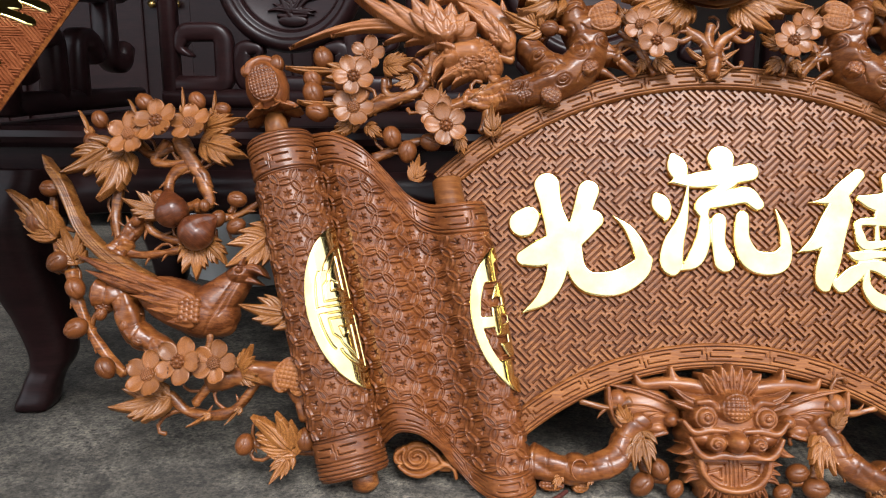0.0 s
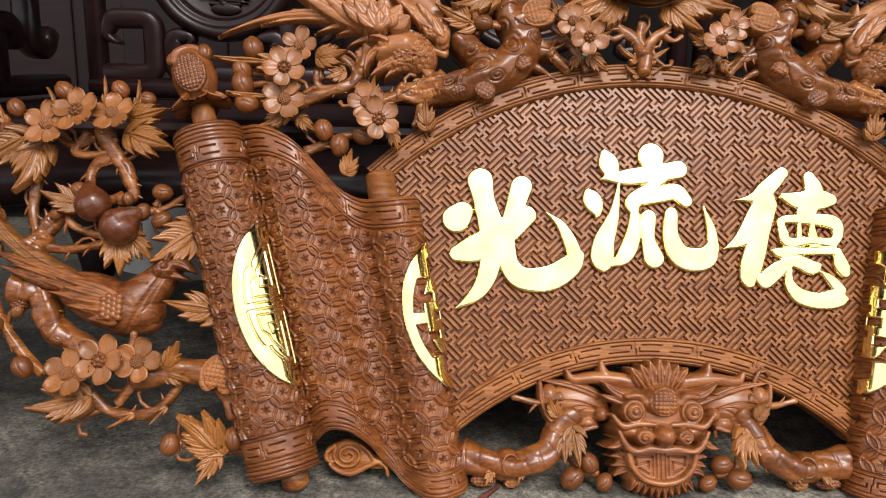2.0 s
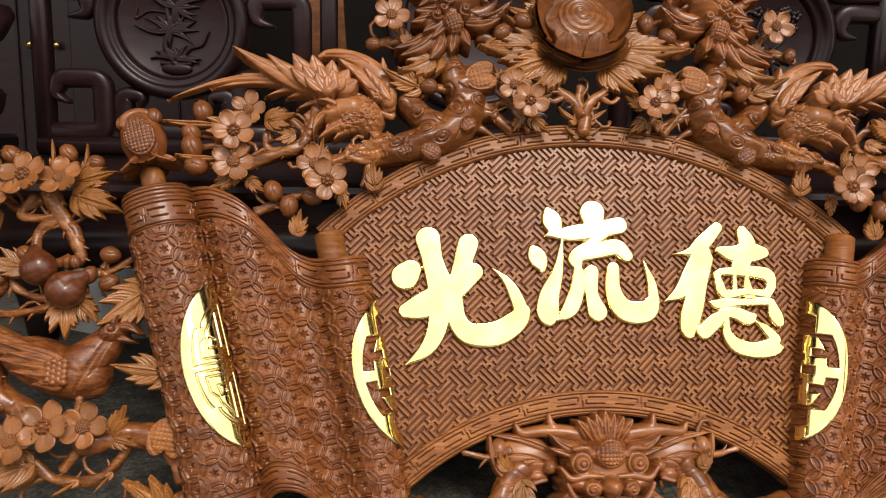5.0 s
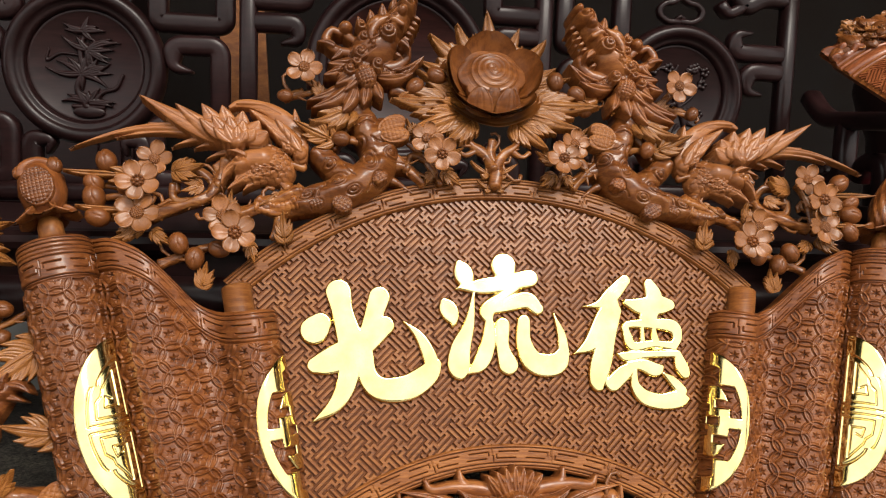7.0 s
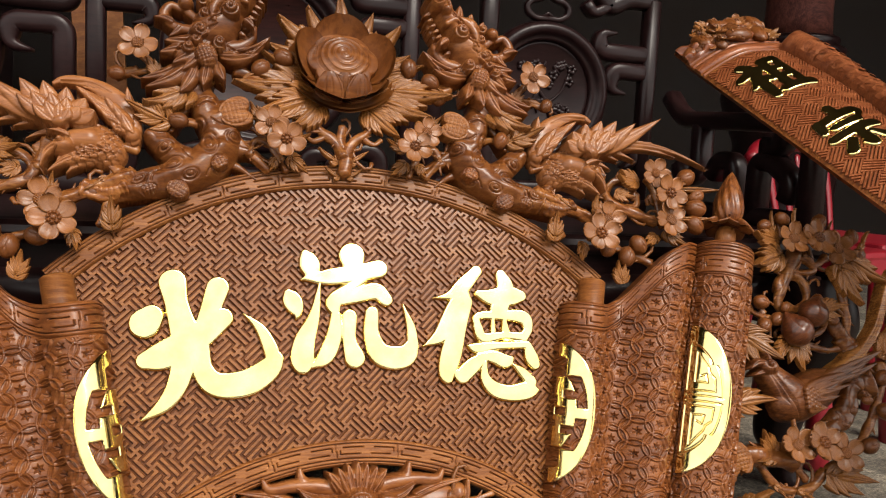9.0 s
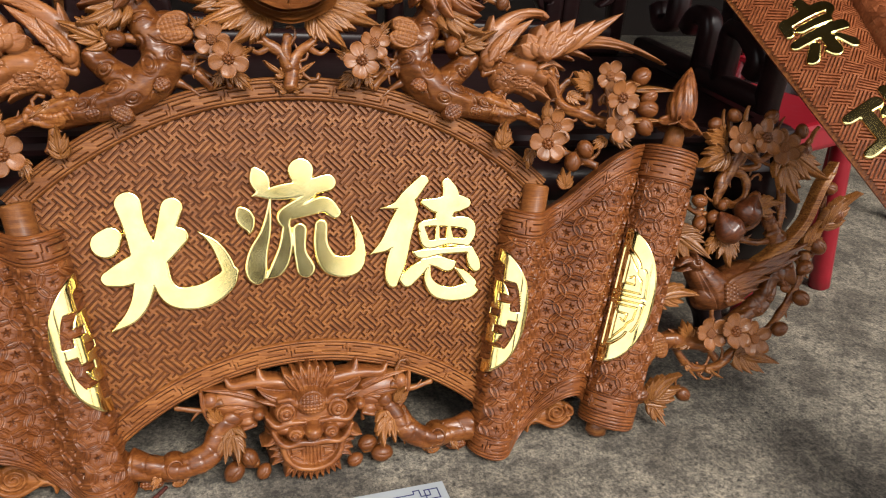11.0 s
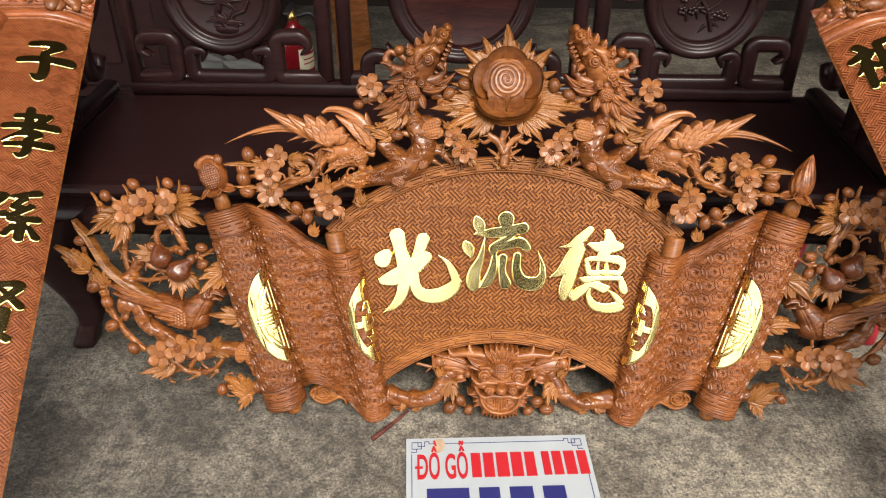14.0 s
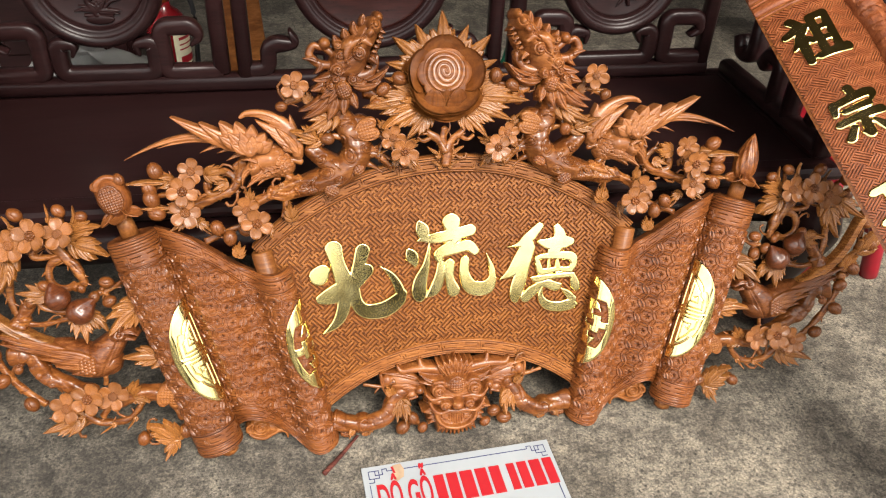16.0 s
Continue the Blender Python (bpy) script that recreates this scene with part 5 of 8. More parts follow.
def crest_spray(g):
    """The half of the crest beside the lotus: trunk, blossoms, a dragon head and a phoenix."""
    def X(u):
        return -g * u

    for u, v, r, kind in ((-522, 629, 27, "net"), (-541, 592, 32, "stamen"), (-541, 547, 32, "net"), (-422, 545, 30, "net"), (-403, 518, 33, "stamen"), (-310, 788, 28, "net"), (-120, 677, 26, "net"), (-98, 649, 29, "stamen")):
        flower(X(u / 1000), v / 1000, 0.046 if kind == "net" else 0.055, r / 1000, kind, (rnd.uniform(-8, 8), rnd.uniform(-8, 8)))
    for u, v, r in ((-593, 630, 16), (-608, 597, 15), (-606, 575, 17), (-598, 545, 16), (-485, 508, 15), (-461, 486, 15), (-428, 500, 14), (-338, 747, 11), (-251, 679, 13), (-135, 773, 14), (-100, 794, 15),
                    (-560, 590, 14), (-150, 745, 12)):
        bud(X(u / 1000), v / 1000, r / 1000)
    for u0, v0, u1, v1, kind in ((-500, 618, -450, 624, "broad"), (-560, 608, -650, 608, "spike"), (-556, 554, -630, 556, "spike"), (-540, 533, -576, 505, "oak"), (-524, 526, -495, 503, "oak"),
                                 (-334, 512, -338, 560, "oak"), (-417, 555, -413, 592, "oak"), (-450, 442, -441, 480, "broad"), (-386, 510, -375, 476, "oak"), (-262, 676, -326, 702, "oak"),
                                 (-232, 728, -300, 690, "oak"), (-160, 752, -118, 742, "oak")):
        leaf(X(u0 / 1000), v0 / 1000, X(u1 / 1000), v1 / 1000, kind=kind)
    for u0, v0, u1, v1, kind in ((-130, 690, -152, 716, "oak"), (-92, 655, -58, 670, "oak"), (-92, 634, -62, 606, "oak"), (-280, 752, -300, 775, "broad"), (-215, 770, -250, 742, "broad"), (-205, 770, -190, 735, "broad"),
                                 (-456, 600, -488, 588, "broad"), (-110, 632, -120, 606, "oak"), (-345, 590, -372, 566, "spike"), (-150, 640, -128, 652, "spike"), (-262, 722, -230, 700, "oak")):
        leaf(X(u0 / 1000), v0 / 1000, X(u1 / 1000), v1 / 1000, kind=kind, w=0.018)
    for r0, r1, pts in ((8, 9, [(-530, 552), (-460, 578), (-436, 601), (-421, 640)]), (8, 12, [(-415, 545), (-401, 556), (-347, 580), (-310, 594)]), (10, 13, [(-376, 574), (-345, 566), (-318, 576)]),
                        (8, 5, [(-418, 645), (-432, 616), (-446, 583), (-479, 574), (-498, 581), (-499, 601)]), (7, 5, [(-172, 662), (-150, 640), (-122, 612)]), (6, 5, [(-512, 478), (-470, 496), (-425, 512)]),
                        (6, 5, [(-330, 600), (-352, 622), (-338, 640), (-306, 634)]), (6, 5, [(-150, 634), (-140, 660), (-116, 652), (-104, 628)]), (6, 5, [(-436, 601), (-462, 622), (-492, 614), (-494, 590)]),
                        (8, 6, [(-436, 601), (-420, 616), (-428, 634), (-440, 628)]), (6, 5, [(-347, 580), (-345, 545), (-352, 520)]), (5, 4, [(-160, 690), (-130, 668), (-110, 640), (-95, 612)]),
                        (5, 4, [(-340, 748), (-312, 756), (-280, 768)]), (10, 8, [(-170, 770), (-140, 760), (-105, 770)]), (5, 4, [(-608, 545), (-570, 548), (-540, 545)])):
        branch([(X(a / 1000), b / 1000) for a, b in pts], r0 / 1000, r1 / 1000, lumps=0.22)
    for a, b, c0, d in ((-548, 596, -593, 628), (-545, 588, -608, 597), (-545, 580, -606, 575), (-545, 556, -598, 545), (-470, 494, -485, 508), (-466, 492, -461, 486), (-415, 524, -428, 502),
                        (-312, 760, -338, 747), (-225, 680, -251, 679), (-80, 775, -135, 773), (-70, 790, -100, 794), (-540, 592, -522, 629), (-540, 592, -541, 547), (-422, 545, -403, 518), (-120, 677, -98, 649), (-310, 788, -285, 760)):
        branch([(X(a / 1000), b / 1000), (X((a + c0) / 2000), (b + d) / 2000 + 0.003), (X(c0 / 1000), d / 1000)], 0.0055, 0.0045)
    crest_trunk(g)
    shell(X(-0.171), 0.694, 0.024, -15 if g > 0 else 195)
    knot(X(-0.249), 0.573, 0.016, 0.014, 30 * g, 0.034)
    knot(X(-0.192), 0.614, 0.013, 0.010, -30 * g, 0.040)
    flipper = np.array([1.0 if g > 0 else -1.0, 1, 1])
    # phoenix with spread wings
    c = Carving(-0.67, -0.285, 0.575, 0.755, 0.0010)
    for p, q, wd, bend, b0 in (((-0.430, 0.684), (-0.652, 0.652), 0.011, -0.10, 0.004), ((-0.420, 0.684), (-0.540, 0.697), 0.009, -0.03, 0.006), ((-0.425, 0.674), (-0.590, 0.672), 0.009, -0.08, 0.002),
                               ((-0.42, 0.672), (-0.505, 0.660), 0.010, -0.10, 0.005), ((-0.415, 0.668), (-0.472, 0.658), 0.010, -0.08, 0.006), ((-0.405, 0.660), (-0.455, 0.642), 0.009, -0.05, 0.004)):
        c.feather(p, q, wd, b0, 0.008, bend, 0.4)
    # far wing: an upright blade that curls over at its tip, its inner edge cut into feather points
    c.cord([(-0.313, 0.648), (-0.317, 0.672), (-0.330, 0.698), (-0.354, 0.720), (-0.384, 0.733), (-0.408, 0.734), (-0.421, 0.728)], [0.011, 0.016, 0.017, 0.013, 0.008, 0.006, 0.0035], 0.012, 0.55)
    c.feather((-0.308, 0.655), (-0.324, 0.729), 0.011, 0.012, 0.008, 0.02, 1.0, 0.0, 0.03)
    for k, (tu, tv) in enumerate(((-0.392, 0.722), (-0.380, 0.712), (-0.369, 0.700), (-0.358, 0.688), (-0.346, 0.676))):
        c.feather((-0.322 + 0.002 * k, 0.682 - 0.007 * k), (tu, tv), 0.0105, 0.0165 + 0.0010 * k, 0.0050, 0.04, 1.1, 0.002, 0.05, 0.0011)
    for k, (tu, tv) in enumerate(((-0.352, 0.706), (-0.340, 0.694), (-0.328, 0.682))):
        c.feather((-0.311, 0.668 - 0.008 * k), (tu, tv), 0.0090, 0.0225 + 0.0010 * k, 0.0042, 0.04, 1.1, 0.002, 0.05, 0.0010)
    c.dome(-0.314, 0.654, 0.011, 0.012, 0, 0.016, 0.010)
    for k in range(5):
        c.groove([(-0.345 - 0.008 * k, 0.716 + 0.002 * k), (-0.374 - 0.004 * k, 0.730 - 0.001 * k), (-0.412, 0.732 - 0.001 * k)], 0.0008, 0.0022)
    # breast, neck and the plume under it
    c.dome(-0.356, 0.637, 0.040, 0.031, -40, 0.0, 0.030)
    c.dome(-0.374, 0.628, 0.034, 0.021, -20, 0.0, 0.034)
    c.feather((-0.338, 0.626), (-0.420, 0.588), 0.013, 0.016, 0.014, -0.10, 0.8, 0.004, 0.02)
    c.feather((-0.345, 0.615), (-0.398, 0.590), 0.010, 0.010, 0.012, -0.14, 0.8, 0.0, 0.02)
    for k in range(11):
        t = k / 10
        c.groove([(-0.330 - 0.030 * t, 0.655 - 0.046 * t + 0.008 * math.sin(9 * t)), (-0.346 - 0.028 * t, 0.650 - 0.038 * t), (-0.364 - 0.024 * t, 0.640 - 0.026 * t), (-0.382 - 0.014 * t, 0.634 - 0.018 * t)], 0.0009, 0.0030)
    for k in range(14):
        a0, b0 = -0.326 - 0.0040 * k, 0.634 + 0.012 * math.sin(k * 2.4)
        c.groove([(a0, b0), (a0 - 0.007, b0 - 0.003), (a0 - 0.013, b0 - 0.010)], 0.0007, 0.0020)
    # overlapping rows of small feathers
    along, over = (0.80 * c.X + 0.60 * c.Y) / 0.0095, (0.80 * c.Y - 0.60 * c.X) / 0.0105
    row = np.floor(along)
    d = np.mod(along, 1.0) + 1.5 * (np.mod(over + 0.5 * np.mod(row, 2), 1.0) - 0.5) ** 2
    near = ((c.X + 0.360) / 0.046) ** 2 + ((c.Y - 0.632) / 0.042) ** 2 < 1
    c.H = np.where((c.H > -0.5) & near, c.H - 0.0036 * np.mod(d, 1.0), c.H)
    # near wing: a rounded fan of pointed feathers and one long quill
    c.feather((-0.412, 0.662), (-0.553, 0.735), 0.0155, 0.022, 0.0050, 0.02, 0.75, 0.004, 0.03, 0.0014)
    c.feather((-0.408, 0.658), (-0.500, 0.722), 0.0150, 0.025, 0.0050, 0.02, 0.9, 0.004, 0.03, 0.0014)
    for k, (tu, tv) in enumerate(((-0.461, 0.722), (-0.431, 0.720), (-0.400, 0.712), (-0.374, 0.696), (-0.361, 0.678))):
        c.feather((-0.408 + 0.003 * k, 0.658), (tu, tv), 0.0165, 0.0280 + 0.0014 * k, 0.0046, 0.02, 1.35, 0.004, 0.05, 0.0012)
    for k, (tu, tv) in enumerate(((-0.462, 0.696), (-0.444, 0.702), (-0.420, 0.701), (-0.398, 0.694), (-0.380, 0.680))):
        c.feather((-0.410 + 0.003 * k, 0.657), (tu, tv), 0.0125, 0.0345 + 0.0012 * k, 0.0040, 0.02, 1.35, 0.003, 0.05, 0.0011)
    for k, (tu, tv) in enumerate(((-0.440, 0.680), (-0.424, 0.686), (-0.406, 0.684), (-0.392, 0.676))):
        c.feather((-0.410 + 0.003 * k, 0.655), (tu, tv), 0.0100, 0.0405 + 0.0010 * k, 0.0038, 0.02, 1.35, 0.002, 0.05, 0.0010)
    c.dome(-0.405, 0.660, 0.012, 0.010, 20, 0.036, 0.012)
    # bent-down head with a hooked beak
    c.cord([(-0.370, 0.642), (-0.388, 0.640), (-0.402, 0.630)], [0.019, 0.017, 0.014], 0.016)
    c.dome(-0.402, 0.628, 0.0175, 0.0150, 40, 0.018, 0.024)
    c.feather((-0.402, 0.632), (-0.427, 0.592), 0.0100, 0.022, 0.016, -0.16, 0.45, 0.0, 0.0)
    c.feather((-0.396, 0.618), (-0.410, 0.600), 0.007, 0.018, 0.010, -0.10, 0.4, 0.0, 0.0)
    c.feather((-0.392, 0.640), (-0.424, 0.646), 0.005, 0.034, 0.008, -0.1, 0.5)
    c.dome(-0.405, 0.634, 0.0042, 0.0042, 0, 0.038, 0.006)
    c.groove([(-0.405 + 0.0064 * math.cos(a), 0.634 + 0.0054 * math.sin(a)) for a in np.linspace(0, 6.28, 10)], 0.0009, 0.003)
    c.groove([(-0.408, 0.622), (-0.415, 0.610), (-0.421, 0.600)], 0.0009, 0.004)
    part("phoenix", c.mesh("phoenix", WOOD_WING, base=-0.004, place=lambda p: p * flipper + (0, 0, 0.006)), plaque, "carved phoenix with spread wings and trailing tail")
    # dragon head growing from the trunk
    c = Carving(-0.322, -0.100, 0.690, 0.940, 0.0010)
    # mane, beard and whiskers
    for p, q, wd, b0, bend in (((-0.232, 0.774), (-0.298, 0.722), 0.015, 0.010, 0.10), ((-0.238, 0.780), (-0.306, 0.736), 0.014, 0.006, 0.10), ((-0.228, 0.766), (-0.250, 0.716), 0.015, 0.012, 0.06), ((-0.212, 0.768), (-0.218, 0.726), 0.014, 0.016, 0.0),
                               ((-0.200, 0.772), (-0.188, 0.738), 0.013, 0.016, -0.05), ((-0.200, 0.784), (-0.120, 0.820), 0.013, 0.012, -0.14), ((-0.196, 0.780), (-0.138, 0.790), 0.012, 0.010, -0.10)):
        c.feather(p, q, wd, b0, 0.016, bend, 0.95, 0.006, 0.0, 0.0016)
    # leafy cheek flaps and the curled horn
    for q, wd in (((-0.280, 0.776), 0.020), ((-0.274, 0.796), 0.016), ((-0.262, 0.760), 0.018), ((-0.248, 0.750), 0.014)):
        c.feather((-0.206, 0.812), q, wd, 0.018, 0.014, 0.06, 1.1, 0.004, 0.0, 0.0014)
    c.cord([(-0.215, 0.834), (-0.240, 0.824), (-0.264, 0.830), (-0.277, 0.846), (-0.268, 0.862), (-0.254, 0.858)], [0.010, 0.009, 0.008, 0.008, 0.007, 0.006], 0.014)
    c.feather((-0.262, 0.832), (-0.292, 0.838), 0.009, 0.014, 0.012, -0.1, 0.5, 0.0, 0.0).feather((-0.252, 0.828), (-0.270, 0.808), 0.009, 0.012, 0.012, 0.1, 0.5, 0.0, 0.0).feather((-0.232, 0.828), (-0.246, 0.806), 0.009, 0.014, 0.012, 0.1, 0.5, 0.0, 0.0)
    c.dome(-0.246, 0.866, 0.012, 0.012, 0, 0.014, 0.018).cord([(-0.246, 0.858), (-0.230, 0.846), (-0.214, 0.842)], [0.007, 0.008, 0.009], 0.012)
    # crest of flames from brow to nose
    for k in range(4):
        c.feather((-0.212 + 0.016 * k, 0.856 + 0.010 * k), (-0.228 + 0.020 * k, 0.882 + 0.013 * k), 0.0120, 0.016, 0.016, 0.08, 0.95, 0.004, 0.0, 0.0015)
    # skull, snout and nose
    c.dome(-0.198, 0.836, 0.050, 0.037, 52, 0.0, 0.050)
    c.dome(-0.166, 0.876, 0.042, 0.023, 60, 0.0, 0.054)
    c.dome(-0.150, 0.898, 0.018, 0.019, 20, 0.014, 0.052)
    c.dome(-0.200, 0.864, 0.021, 0.013, 42, 0.030, 0.026)
    c.dome(-0.158, 0.884, 0.010, 0.008, 60, 0.050, 0.013)
    c.groove([(-0.146 + 0.0062 * math.cos(a), 0.902 + 0.0085 * math.sin(a)) for a in np.linspace(0, 6.28, 14)], 0.0014, 0.006)
    c.dome(-0.140, 0.914, 0.010, 0.012, 20, 0.020, 0.034)
    # eye under its brow
    c.cord([(-0.158, 0.862), (-0.174, 0.870), (-0.194, 0.864), (-0.206, 0.846), (-0.204, 0.828)], [0.005, 0.007, 0.008, 0.007, 0.004], 0.048)
    c.dome(-0.181, 0.846, 0.0145, 0.0145, 0, 0.044, 0.024)
    for er in (0.0100, 0.0040):
        c.groove([(-0.181 + er * math.cos(a), 0.846 + er * math.sin(a)) for a in np.linspace(0, 6.28, 16)], 0.0011, 0.004)
    # lips, teeth and lower jaw
    c.cord([(-0.182, 0.800), (-0.164, 0.806), (-0.150, 0.820), (-0.144, 0.838)], [0.013, 0.011, 0.009, 0.005], 0.012)
    for k in range(8):
        c.feather((-0.136 - 0.0045 * k, 0.888 - 0.0095 * k), (-0.124 - 0.0045 * k, 0.882 - 0.0095 * k), 0.0048, 0.020, 0.012, 0.0, 0.5, 0.0, 0.0)
    c.feather((-0.160, 0.838), (-0.146, 0.822), 0.009, 0.034, 0.012, 0.1, 0.5, 0.0, 0.0)
    c.cord([(-0.134, 0.892), (-0.138, 0.868), (-0.151, 0.843), (-0.168, 0.825), (-0.190, 0.812), (-0.206, 0.820)], [0.004, 0.005, 0.005, 0.005, 0.005, 0.004], 0.014, 0.7)
    # coiled cheeks and the netted oval
    for k, (cu, cv, cr) in enumerate(((-0.224, 0.815, 0.015), (-0.230, 0.798, 0.010), (-0.218, 0.842, 0.010), (-0.196, 0.796, 0.011), (-0.240, 0.786, 0.010), (-0.222, 0.862, 0.009))):
        c.dome(cu, cv, cr, cr * 0.9, 30 * k, 0.034, 0.016)
        w = np.linspace(0.6, 9.5, 26)
        c.groove(np.stack([cu + cr * 0.09 * w * np.cos(w + k), cv + cr * 0.09 * w * np.sin(w + k)], -1), 0.0011, 0.0045)
    c.dome(-0.214, 0.776, 0.016, 0.019, 20, 0.036, 0.012).checker(-0.214, 0.776, 0.016, 0.019, 20, 0.0050, 0.0024)
    # wrinkles
    for k in range(6):
        c.groove([(-0.152 - 0.008 * k, 0.900 - 0.012 * k), (-0.166 - 0.008 * k, 0.890 - 0.012 * k), (-0.172 - 0.008 * k, 0.876 - 0.010 * k)], 0.0010, 0.0040)
        c.groove([(-0.200 - 0.006 * k, 0.822 - 0.002 * k), (-0.224 - 0.006 * k, 0.804 - 0.004 * k), (-0.250 - 0.003 * k, 0.796 - 0.007 * k)], 0.0010, 0.0030)
        c.groove([(-0.186 + 0.004 * k, 0.800 - 0.002 * k), (-0.176 + 0.006 * k, 0.788), (-0.160 + 0.006 * k, 0.790 + 0.003 * k)], 0.0009, 0.0030)
    part("dragon_head", c.mesh("dragon_head", WOOD_BIRD, base=-0.010, place=lambda p: p * flipper + (0, 0, 0.014)), plaque, "carved curling dragon head")


side_spray(1)
side_spray(-1)
crest_spray(1)
crest_spray(-1)


# the lotus on top
def sepal_mesh():
    r, a = np.meshgrid(np.linspace(0, 1, 12), np.linspace(-1, 1, 13), indexing="ij")
    half = 0.44 * np.sin(np.pi * (0.12 + 0.80 * r)) ** 0.7
    x, y = r * math.cos(0.66), a * half
    z = r * math.sin(0.66) + 0.9 * a**2 * half - 0.18 * np.sin(np.pi * r) + 0.10 * r**6
    top = np.stack([x, y, z], -1)
    under = np.stack([x + 0.035, y * 1.03, z - 0.045], -1)
    return grid_mesh("sepal", np.concatenate([top, under[:, ::-1]], 1), WOOD_BIRD, wrap=True)


OUTER_PETAL = sepal_mesh()
LU = -0.006
LOTUS = pose(LU, 0.786, 0.004, -14, 0, 0)


def cup_petal(r0, r1, h, half, lip=0.006, notch=0.10, power=0.95):
    """One petal of a cup: rises from r0 to r1 over height h, with a rolled rim and a notch at its middle."""
    s, a = np.meshgrid(np.linspace(0, 1, 18), np.linspace(-1, 1, 33), indexing="ij")
    top = (1 - 0.52 * np.abs(a) ** 2.6) * (1 - notch * np.exp(-(a / 0.10) ** 2)) + 0.02 * np.cos(a * 7)
    k = s * top
    rad = r0 + (r1 - r0) * np.sin(np.clip(k, 0, 1) * np.pi / 2) ** 0.9 + lip * k**6 - 0.003 * (1 - a**2) * s + 0.0011 * np.exp(-(a / 0.10) ** 2) * s
    th = a * half * (0.80 + 0.20 * np.sin(np.pi * np.clip(0.12 + 0.62 * s, 0, 1)))
    z = h * np.abs(k)**power - 0.002 * k**8
    top_s = np.stack([rad * np.cos(th), rad * np.sin(th), z], -1)
    under = np.stack([(rad + 0.0045) * np.cos(th), (rad + 0.0045) * np.sin(th), z - 0.003], -1)
    return grid_mesh("petal", np.concatenate([top_s, under[:, ::-1]], 1), LOTUS_WOOD, wrap=True)


def rose_heart():
    """A closed ball of petals with a raised coil wound over its top."""
    r, a = np.meshgrid(np.concatenate([np.linspace(0, 0.72, 70), np.linspace(0.73, 1, 20)]), np.linspace(0, 2 * np.pi, 145), indexing="ij")
    phi = r * 1.95
    rr = 0.052 * np.sin(np.minimum(phi, np.pi / 2)) - 0.012 * np.clip(phi - np.pi / 2, 0, 1) ** 2
    z = 0.010 + 0.028 * np.cos(phi) * np.where(phi > np.pi / 2, 1.1, 1.0)
    turns = rr / 0.0092 - a / (2 * np.pi) + 0.12 * np.sin(2 * a + 60 * rr)
    coil = np.mod(turns, 1.0)
    on = np.clip((0.0445 - rr) / 0.002, 0, 1) * np.clip(rr / 0.003, 0, 1) * (phi < np.pi / 2)
    z = z + on * (0.0020 * np.exp(-((coil - 0.5) / 0.085) ** 2) - 0.0026 * np.abs(coil - 0.5))
    edge = np.clip((phi - 1.05) / 0.4, 0, 1)
    rr = rr * (1 + edge * (0.13 * np.abs(np.cos(3 * a)) ** 0.7 - 0.03))
    z = z + 0.006 * edge * (phi < 1.75) * np.clip((1.75 - phi) / 0.2, 0, 1)
    return grid_mesh("lotus_flower", np.stack([rr * np.cos(a), rr * np.sin(a) + 0.012, z], -1), LOTUS_WOOD)


def lobe_mesh():
    """A rounded inner petal with two slits and a raised edge."""
    x, y = np.meshgrid(np.linspace(-1, 1, 31), np.linspace(0, 1, 25), indexing="ij")
    wide = 0.023 * np.sin(np.pi * (0.10 + 0.86 * y) ** 0.85) ** 0.55
    z = 0.011 * np.cos(x * 1.25) * np.sin(np.pi * (0.06 + 0.86 * y)) ** 0.5
    z = z + 0.0016 * np.exp(-((np.abs(x) - 0.93) / 0.06) ** 2) - 0.0016 * np.exp(-((np.abs(x - 0.05) - 0.24) / 0.045) ** 2) * (y > 0.12) * (y < 0.86)
    return grid_mesh("petal", np.stack([x * wide, y * 0.056, z], -1), LOTUS_WOOD)


lotus = part("lotus_flower", rose_heart(), plaque, "large open lotus with a coiled heart", LOTUS)
OUTER_CUP = cup_petal(0.030, 0.0745, 0.058, 0.80, power=1.15, lip=0.005, notch=0.05)
for k in range(5):
    turn = 72 * k + 18
    lift = (1.06, 1.04, 1.06, 0.80, 0.80)[k]
    part("petal", OUTER_CUP, lotus, "", pose(0, 0, -0.006, 0, 0, turn) @ Matrix.Diagonal((1.0 + 0.02 * (k % 2), 1.0 + 0.02 * (k % 2), lift, 1)))
for k in range(7):
    part("petal", OUTER_CUP, lotus, "", pose(0, 0, -0.008, 0, 0, 360 / 7 * k + 13) @ Matrix.Diagonal((1.10, 1.10, 0.46, 1)))
LOBE = lobe_mesh()
for side in (-1, 1):
    part("petal", LOBE, lotus, "", pose(side * 0.0215, -0.060, -0.010, 50, side * 12, side * 9))
part("petal", LOBE, lotus, "", pose(0, -0.056, -0.014, 50, 0, 0))
for u0, v0, u1, v1, fat in ((-0.060, 0.752, -0.180, 0.740, 0.75), (-0.062, 0.782, -0.136, 0.796, 0.7), 
                            (-0.050, 0.740, -0.145, 0.700, 0.8), (-0.040, 0.725, -0.092, 0.668, 0.9)):
    leaf(u0, v0, u1, v1, w=0.010, kind="lance", fat=fat * 1.3)
    leaf(-0.010 - u0, v0, -0.010 - u1, v1, w=0.010, kind="lance", fat=fat * 1.3)
